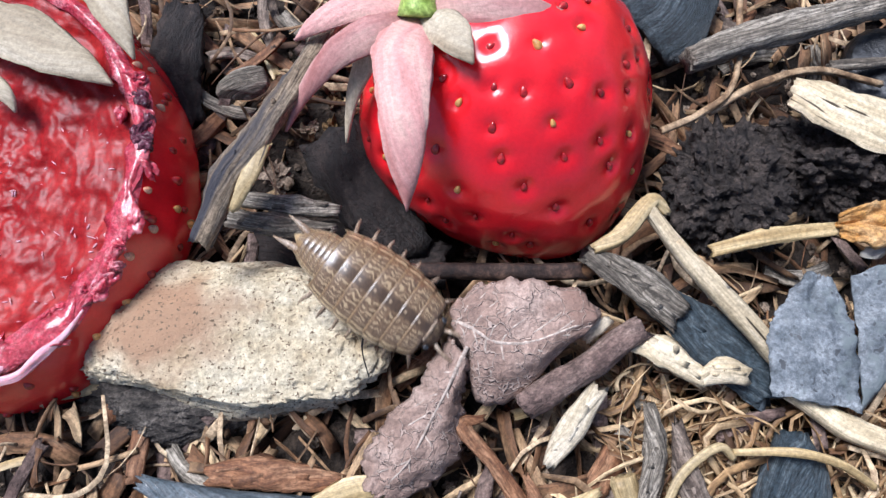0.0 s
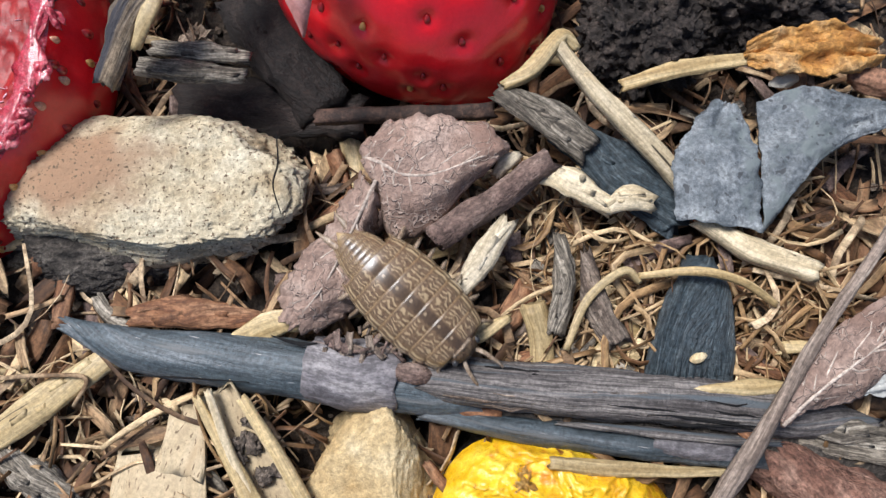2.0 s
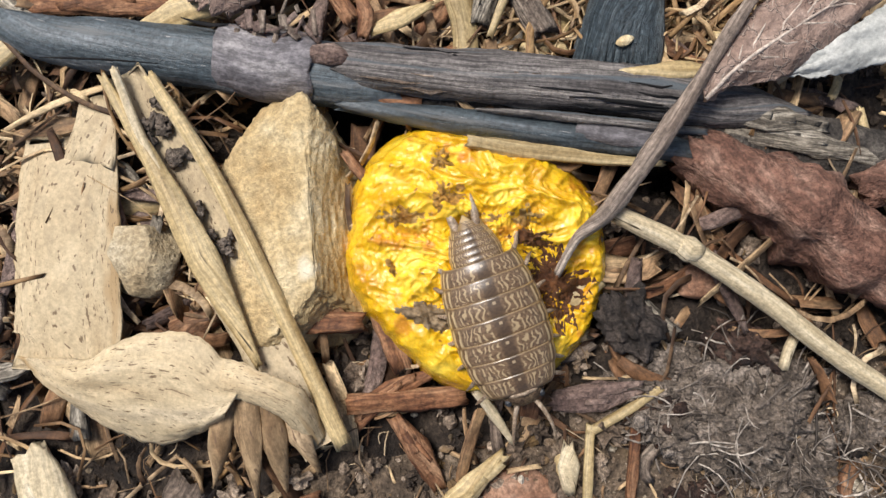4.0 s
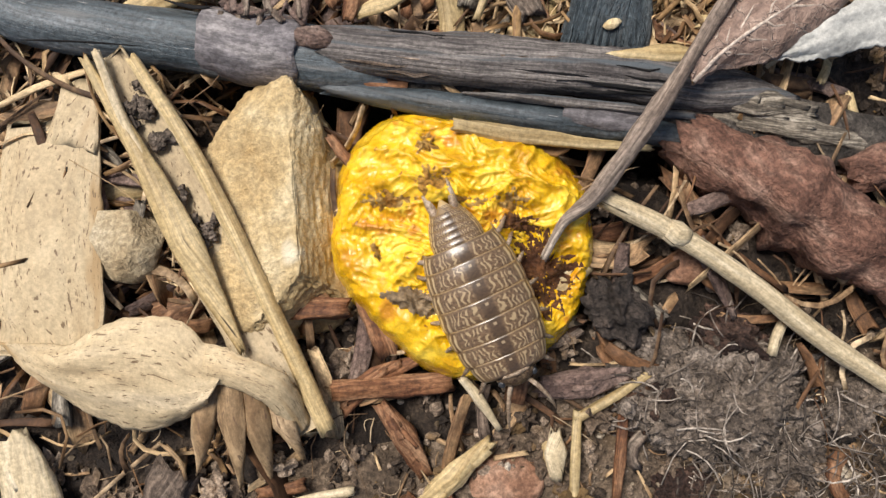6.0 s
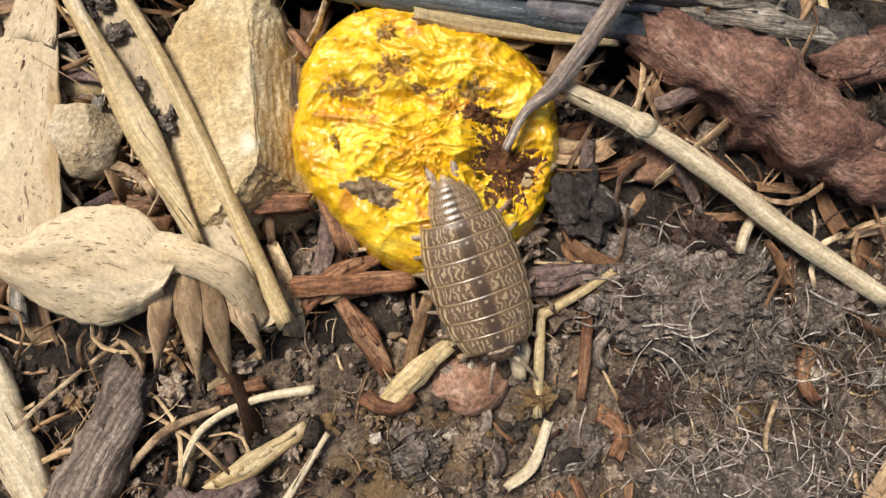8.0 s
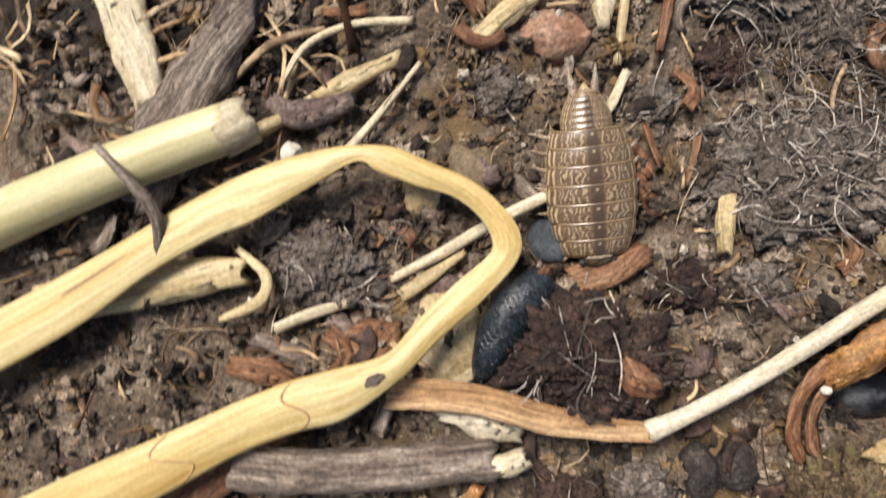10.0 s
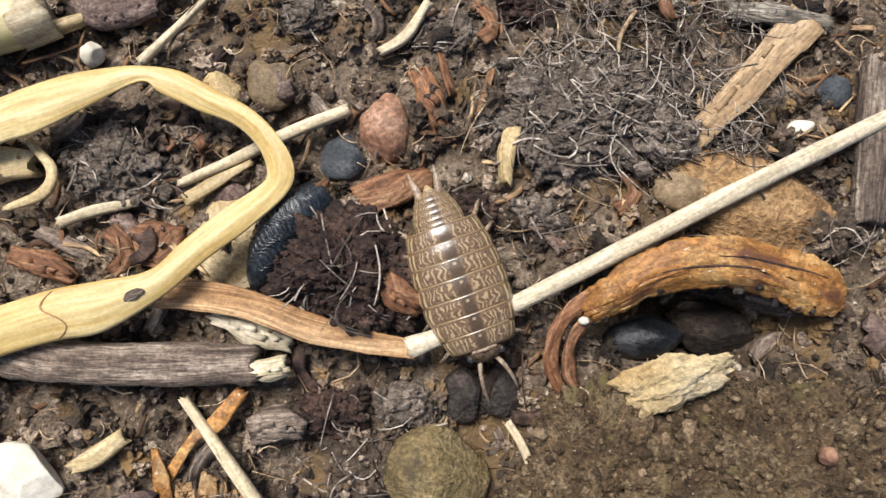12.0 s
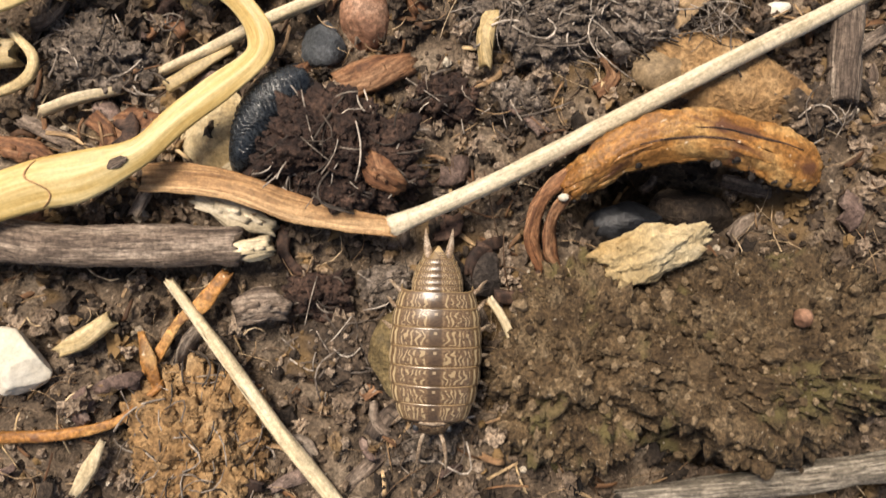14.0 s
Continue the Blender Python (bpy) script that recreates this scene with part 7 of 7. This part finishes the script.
# ---- the woodlouse ----
def louse_shell():
    """Brown glossy cuticle: dark middle stripe, golden broken marks, pale rims, lighter spots."""
    m = bpy.data.materials.new("woodlouse_shell")
    m.use_nodes = True
    N, L = m.node_tree.nodes, m.node_tree.links
    b = N["Principled BSDF"]
    tc = N.new("ShaderNodeTexCoord")
    sep = N.new("ShaderNodeSeparateXYZ")
    L.new(tc.outputs["UV"], sep.inputs[0])

    def calc(op, a, c=None, d=None):
        x = N.new("ShaderNodeMath")
        x.operation = op
        for i, val in enumerate((a, c, d)):
            if val is None:
                continue
            if isinstance(val, (int, float)):
                x.inputs[i].default_value = val
            else:
                L.new(val, x.inputs[i])
        return x.outputs[0]

    def smooth(v, lo, hi):
        r = N.new("ShaderNodeMapRange")
        r.interpolation_type = "SMOOTHSTEP"
        r.inputs[1].default_value, r.inputs[2].default_value = lo, hi
        L.new(v, r.inputs[0])
        return r.outputs[0]

    def blend(fac, a, c):
        x = N.new("ShaderNodeMix")
        x.data_type = "RGBA"
        for val, sock in ((fac, x.inputs[0]), (a, x.inputs[6]), (c, x.inputs[7])):
            if isinstance(val, tuple):
                sock.default_value = rgb(val)
            else:
                L.new(val, sock)
        return x.outputs[2]
    u, v = sep.outputs[0], sep.outputs[1]
    au = calc("ABSOLUTE", u)
    mp = N.new("ShaderNodeMapping")
    mp.inputs["Scale"].default_value = (5.0, 2.2, 1)
    L.new(tc.outputs["UV"], mp.inputs[0])
    oi = N.new("ShaderNodeObjectInfo")
    off = N.new("ShaderNodeVectorMath")
    L.new(mp.outputs[0], off.inputs[0])
    L.new(calc("MULTIPLY", oi.outputs["Random"], 31.0), off.inputs[1])
    nz1 = N.new("ShaderNodeTexNoise")
    nz1.inputs["Scale"].default_value, nz1.inputs["Detail"].default_value, nz1.inputs["Distortion"].default_value = 1.15, 0.6, 0.5
    L.new(off.outputs[0], nz1.inputs["Vector"])
    nz2 = N.new("ShaderNodeTexNoise")
    nz2.inputs["Scale"].default_value, nz2.inputs["Detail"].default_value = 5.0, 4.0
    L.new(off.outputs[0], nz2.inputs["Vector"])
    base = blend(smooth(nz2.outputs["Fac"], 0.3, 0.7), (0.095, 0.056, 0.028), (0.20, 0.125, 0.066))
    field = calc("MULTIPLY", calc("MULTIPLY", smooth(au, 0.08, 0.14), smooth(au, 0.58, 0.50)), calc("MULTIPLY", smooth(v, 0.90, 0.78), smooth(v, 0.14, 0.26)))
    squig = calc("SINE", calc("MULTIPLY_ADD", nz1.outputs["Fac"], 15.0, calc("MULTIPLY", au, 78.0)))
    gaps = N.new("ShaderNodeTexNoise")
    gaps.inputs["Scale"].default_value, gaps.inputs["Detail"].default_value = 2.2, 1.0
    L.new(off.outputs[0], gaps.inputs["Vector"])
    marks = calc("MULTIPLY", calc("MULTIPLY", smooth(squig, 0.0, 0.7), smooth(gaps.outputs["Fac"], 0.34, 0.46)), field)
    col = blend(calc("MULTIPLY", marks, 0.75), base, (0.47, 0.35, 0.195))
    bars = calc("SINE", calc("MULTIPLY_ADD", au, 48.0, calc("MULTIPLY", nz1.outputs["Fac"], 5.0)))
    side = calc("MULTIPLY", calc("MULTIPLY", smooth(au, 0.58, 0.64), smooth(bars, -0.15, 0.45)), calc("MULTIPLY", smooth(v, 0.92, 0.80), smooth(v, 0.12, 0.24)))
    col = blend(side, col, (0.50, 0.38, 0.22))
    col = blend(smooth(au, 0.90, 0.95), col, (0.46, 0.33, 0.17))
    rim = smooth(v, 0.92, 0.98)
    col = blend(calc("MULTIPLY", rim, 0.5), col, (0.36, 0.25, 0.12))
    edge = smooth(v, 0.16, 0.03)
    col = blend(calc("MULTIPLY", edge, 0.85), col, (0.03, 0.017, 0.009))
    mid = calc("MULTIPLY", smooth(au, 0.11, 0.06), 0.6)
    col = blend(mid, col, (0.04, 0.024, 0.013))
    dot = calc("MULTIPLY", smooth(au, 0.028, 0.015), calc("MULTIPLY", smooth(v, 0.66, 0.70), smooth(v, 0.82, 0.78)))
    col = blend(dot, col, (0.34, 0.25, 0.15))
    L.new(col, b.inputs["Base Color"])
    b.inputs["Roughness"].default_value = 0.3
    b.inputs["Specular IOR Level"].default_value = 0.7
    b.inputs["Coat Weight"].default_value = 0.6
    b.inputs["Coat Roughness"].default_value = 0.3
    b.inputs["Coat IOR"].default_value = 1.5
    bp = N.new("ShaderNodeBump")
    bp.inputs["Strength"].default_value, bp.inputs["Distance"].default_value = 0.25, 0.00005
    L.new(nz2.outputs["Fac"], bp.inputs["Height"])
    L.new(bp.outputs[0], b.inputs["Normal"])
    return m


M_shell = louse_shell()
M_limb = surf("woodlouse_limb", [(0.20, 0.13, 0.08), (0.34, 0.25, 0.17), (0.50, 0.41, 0.31)], scale=1.2, rough=0.4, bump=0.2, vary=0.1)
M_head = surf("woodlouse_head", [(0.03, 0.018, 0.012), (0.08, 0.05, 0.03), (0.20, 0.14, 0.08)], scale=1.5, rough=0.3, bump=0.3, vary=0.0)


def tergite(y0, y1, w0, w1, h0, h1, point=0.0, lip=0.24):
    """One arched back plate, from its front edge y1 back to y0, with pointed side lobes."""
    V, F, UV = [], [], []
    nt, ny = 36, 10
    for i in range(ny + 1):
        q = i / ny
        w, h = w0 + (w1 - w0) * q, h0 + (h1 - h0) * q
        puff = 0.16 * math.sin(math.pi * q) + lip * q ** 3
        for j in range(nt + 1):
            u = 2 * j / nt - 1
            a = u * 1.62
            x = w * (math.sin(a) if abs(a) < 1.57 else math.copysign(1, a)) * (1 + 0.03 * puff + 0.05 * math.sin(math.pi * q ** 0.7))
            z = 1.15 + (h + puff) * math.cos(a) ** 1 if abs(a) < 1.5 else 1.15 + (h + puff) * math.cos(1.5) - (abs(a) - 1.5) * 4
            y = y1 + (y0 - y1) * q - point * abs(u) ** 5 * q
            wart = 0.02 * nz(x * 1.2, y * 1.2, z * 1.2, 4.4)
            V.append((x, y, z + wart))
            UV.append((u, q))
    r = nt + 1
    for i in range(ny):
        for j in range(nt):
            F.append((i * r + j, i * r + j + 1, (i + 1) * r + j + 1, (i + 1) * r + j))
    return np.array(V), F, UV


def woodlouse():
    top = thing("woodlouse", (0, 0, 0), "glossy brown patterned woodlouse walking over mulch", "woodlouse")

    def part(name, shape, mat, label="", thin=0.0):
        ob = make(name, shape, mat, top, label)
        return thick(ob, thin) if thin else ob
    cuts = [6.1, 4.8, 3.35, 1.8, 0.25, -1.3, -2.8, -4.15]
    wide = [2.6, 3.2, 3.52, 3.66, 3.66, 3.55, 3.3, 2.9]
    high = [1.75, 2.05, 2.25, 2.35, 2.35, 2.25, 2.05, 1.8]
    for k in range(7):
        part("body_plate", tergite(cuts[k + 1] - 0.22, cuts[k] + 0.05, wide[k] * 0.985, wide[k + 1], high[k] * 0.96, high[k + 1], 0.28 + 0.05 * k, 0.16), M_shell, thin=0.08)
    back = [-4.15, -4.7, -5.25, -5.8, -6.35, -6.9]
    bw, bh = [2.0, 2.05, 1.95, 1.75, 1.5, 1.2], [1.5, 1.4, 1.25, 1.1, 0.95, 0.8]
    for k in range(5):
        part("tail_plate", tergite(back[k + 1] - 0.12, back[k] + 0.05, bw[k], bw[k + 1], bh[k], bh[k + 1], 0.5, 0.1), M_shell, thin=0.06)
    part("tail_tip", sweep([(0, -6.7, 1.5), (0, -7.3, 1.35), (0, -8.1, 1.1)], [1.0, 0.7, 0.1], [0.5, 0.35, 0.1], ring=12), M_shell)
    for s in (-1, 1):
        part("tail_spike", sweep([(s * 0.7, -6.8, 1.1), (s * 0.95, -7.9, 1.0), (s * 1.15, -9.6, 0.85)], [0.36, 0.34, 0.06], [0.24, 0.2, 0.05], ring=10), M_limb)
    part("belly", rock((0, -0.1, 1.3), (2.6, 6.2, 0.9), 0, 1.3, 0, lumps=0.05, sub=4), M_limb)
    head = part("head", rock((0, 6.3, 1.75), (1.6, 1.0, 1.15), 0, 2.3, 0, lumps=0.06, sub=4), M_head, "dark head with pale rear rim")
    make("head_rim", sweep([(-1.6, 6.0, 1.85), (-0.9, 6.17, 2.72), (0, 6.21, 2.98), (0.9, 6.17, 2.72), (1.6, 6.0, 1.85)], [0.12, 0.16, 0.16, 0.12], ring=8), M_limb, head)
    for s in (-1, 1):
        make("eye", rock((s * 1.32, 6.65, 2.15), (0.28, 0.3, 0.28), 0, 3.3, 0, sub=3), M_black, head)
    feelers = []
    for s in (-1, 1):
        f = make("antenna", sweep([(s * 0.55, 6.95, 1.7), (s * 0.9, 7.65, 2.0), (s * 1.15, 8.75, 2.0), (s * 1.25, 9.85, 1.3), (s * 1.2, 10.75, 0.5)], [0.2, 0.2, 0.16, 0.12, 0.04], ring=8, rough=0.18, seed=5, step=0.3), M_limb, top, at=(s * 0.55, 6.95, 1.7))
        feelers.append((f, s))
    legs = []
    for k in range(7):
        y = (cuts[k] + cuts[k + 1]) / 2 - 0.2
        fan = (0.55 - 0.19 * k) * 2.0
        for s in (-1, 1):
            root = np.array((s * (wide[k] - 1.3), y, 1.05))
            knee = root + (s * 1.3, fan * 0.5, 0.3)
            foot = root + (s * 2.0, fan, -0.7)
            toe = root + (s * 2.4, fan * 1.2, -1.3)
            leg = make("leg", sweep([root, knee, foot, toe], [0.24, 0.2, 0.15, 0.05], ring=8, rough=0.15, seed=k, step=0.3), M_limb, top, at=root)
            legs.append((leg, root, s, k))
    return top, legs, feelers


louse, legs, feelers = woodlouse()


# seconds, x and y and foot height in millimetres, heading in degrees
def louse_rows():
    return [
        (0.0, -6.50, 7.65, -0.80, -127.0),
        (0.3, -5.40, 2.90, -1.10, -136.0),
        (0.5, -3.45, -0.10, -1.40, -138.5),
        (0.8, 2.25, -3.70, -1.60, -130.8),
        (1.0, 2.30, -5.35, -1.60, -124.0),
        (1.5, 2.90, -5.75, -1.60, -125.4),
        (2.0, 3.70, -7.80, -1.00, -136.1),
        (2.3, 7.65, -13.15, -0.60, -143.2),
        (2.5, 9.15, -15.55, -0.20, -155.8),
        (2.8, 9.20, -20.10, 0.00, -162.1),
        (3.0, 12.75, -26.00, 0.40, -159.2),
        (3.3, 15.70, -30.80, 0.40, -159.4),
        (3.5, 14.65, -31.90, 0.40, -173.6),
        (3.7, 15.95, -36.00, 0.40, -165.1),
        (5.8, 15.40, -36.00, 0.40, -164.2),
        (6.0, 15.95, -35.80, 0.40, -160.0),
        (6.5, 16.65, -37.20, 0.40, -160.3),
        (7.0, 17.55, -39.50, 0.20, -159.1),
        (7.2, 16.70, -39.55, 0.00, -157.1),
        (9.3, 20.80, -56.15, -1.80, -181.8),
        (9.5, 19.75, -59.05, -1.80, -180.4),
        (10.0, 20.25, -64.70, -1.80, -172.1),
        (10.3, 22.60, -66.70, -1.80, -162.8),
        (10.5, 22.20, -70.85, -1.80, -157.9),
        (10.8, 24.80, -74.20, -1.60, -149.6),
        (11.0, 26.20, -76.10, -1.20, -151.6),
        (11.5, 28.75, -79.15, -0.80, -152.9),
        (12.0, 28.80, -79.00, -0.80, -153.8),
        (12.5, 29.45, -81.00, -0.80, -159.8),
        (13.0, 29.95, -83.75, -0.80, -170.6),
        (13.5, 30.35, -88.30, -0.80, -179.6),
        (14.0, 30.10, -94.65, -0.80, -176.1),
    ]


def motions():
    rows = louse_rows()
    tilt = {0.0: -6, 0.3: -14, 0.5: -16, 0.8: -6, 2.0: -3, 2.3: 4, 2.5: 2, 2.8: -10, 3.0: -4, 7.0: -8, 7.2: -10, 10.0: -12, 11.0: 4}
    walk(louse, [(t, pose(x * MM, y * MM, z * MM, 0, 0, h) @ pose(0, 0, 0, tilt.get(t, 0))) for t, x, y, z, h in rows])
    rest = np.array(ORIGIN[blade])
    walk(blade, [(t, pose(*((rest + np.array((-0.1, 1.8, 0.1)) * q) * MM))) for t, q in ((0.0, 1), (11.1, 1), (11.2, 0.92), (11.3, 0.7), (11.4, 0.36), (11.5, 0.12), (11.6, 0), (13.8, 0), (13.9, 0.4), (14.0, 0.45))])
    ts = np.array([r[0] for r in rows])
    gone = np.r_[0, np.cumsum([math.dist(a[1:3], b[1:3]) for a, b in zip(rows, rows[1:])])]
    times = [round(0.2 * i, 1) for i in range(71)]
    for leg, root, s, k in legs:
        out = []
        for t in times:
            ph = np.interp(t, ts, gone) / 5.0 * 2 * math.pi + k * 0.9 + (math.pi if s > 0 else 0)
            out.append((t, pose(*(root * MM), 6 * max(0, math.cos(ph)), 0, 16 * math.sin(ph))))
        walk(leg, out)
    for f, s in feelers:
        walk(f, [(t, pose(s * 0.55 * MM, 6.95 * MM, 1.7 * MM, 5 * math.sin(2.1 * t + s), 0, 9 * math.sin(2.7 * t + s) - s * 6)) for t in times])


motions()
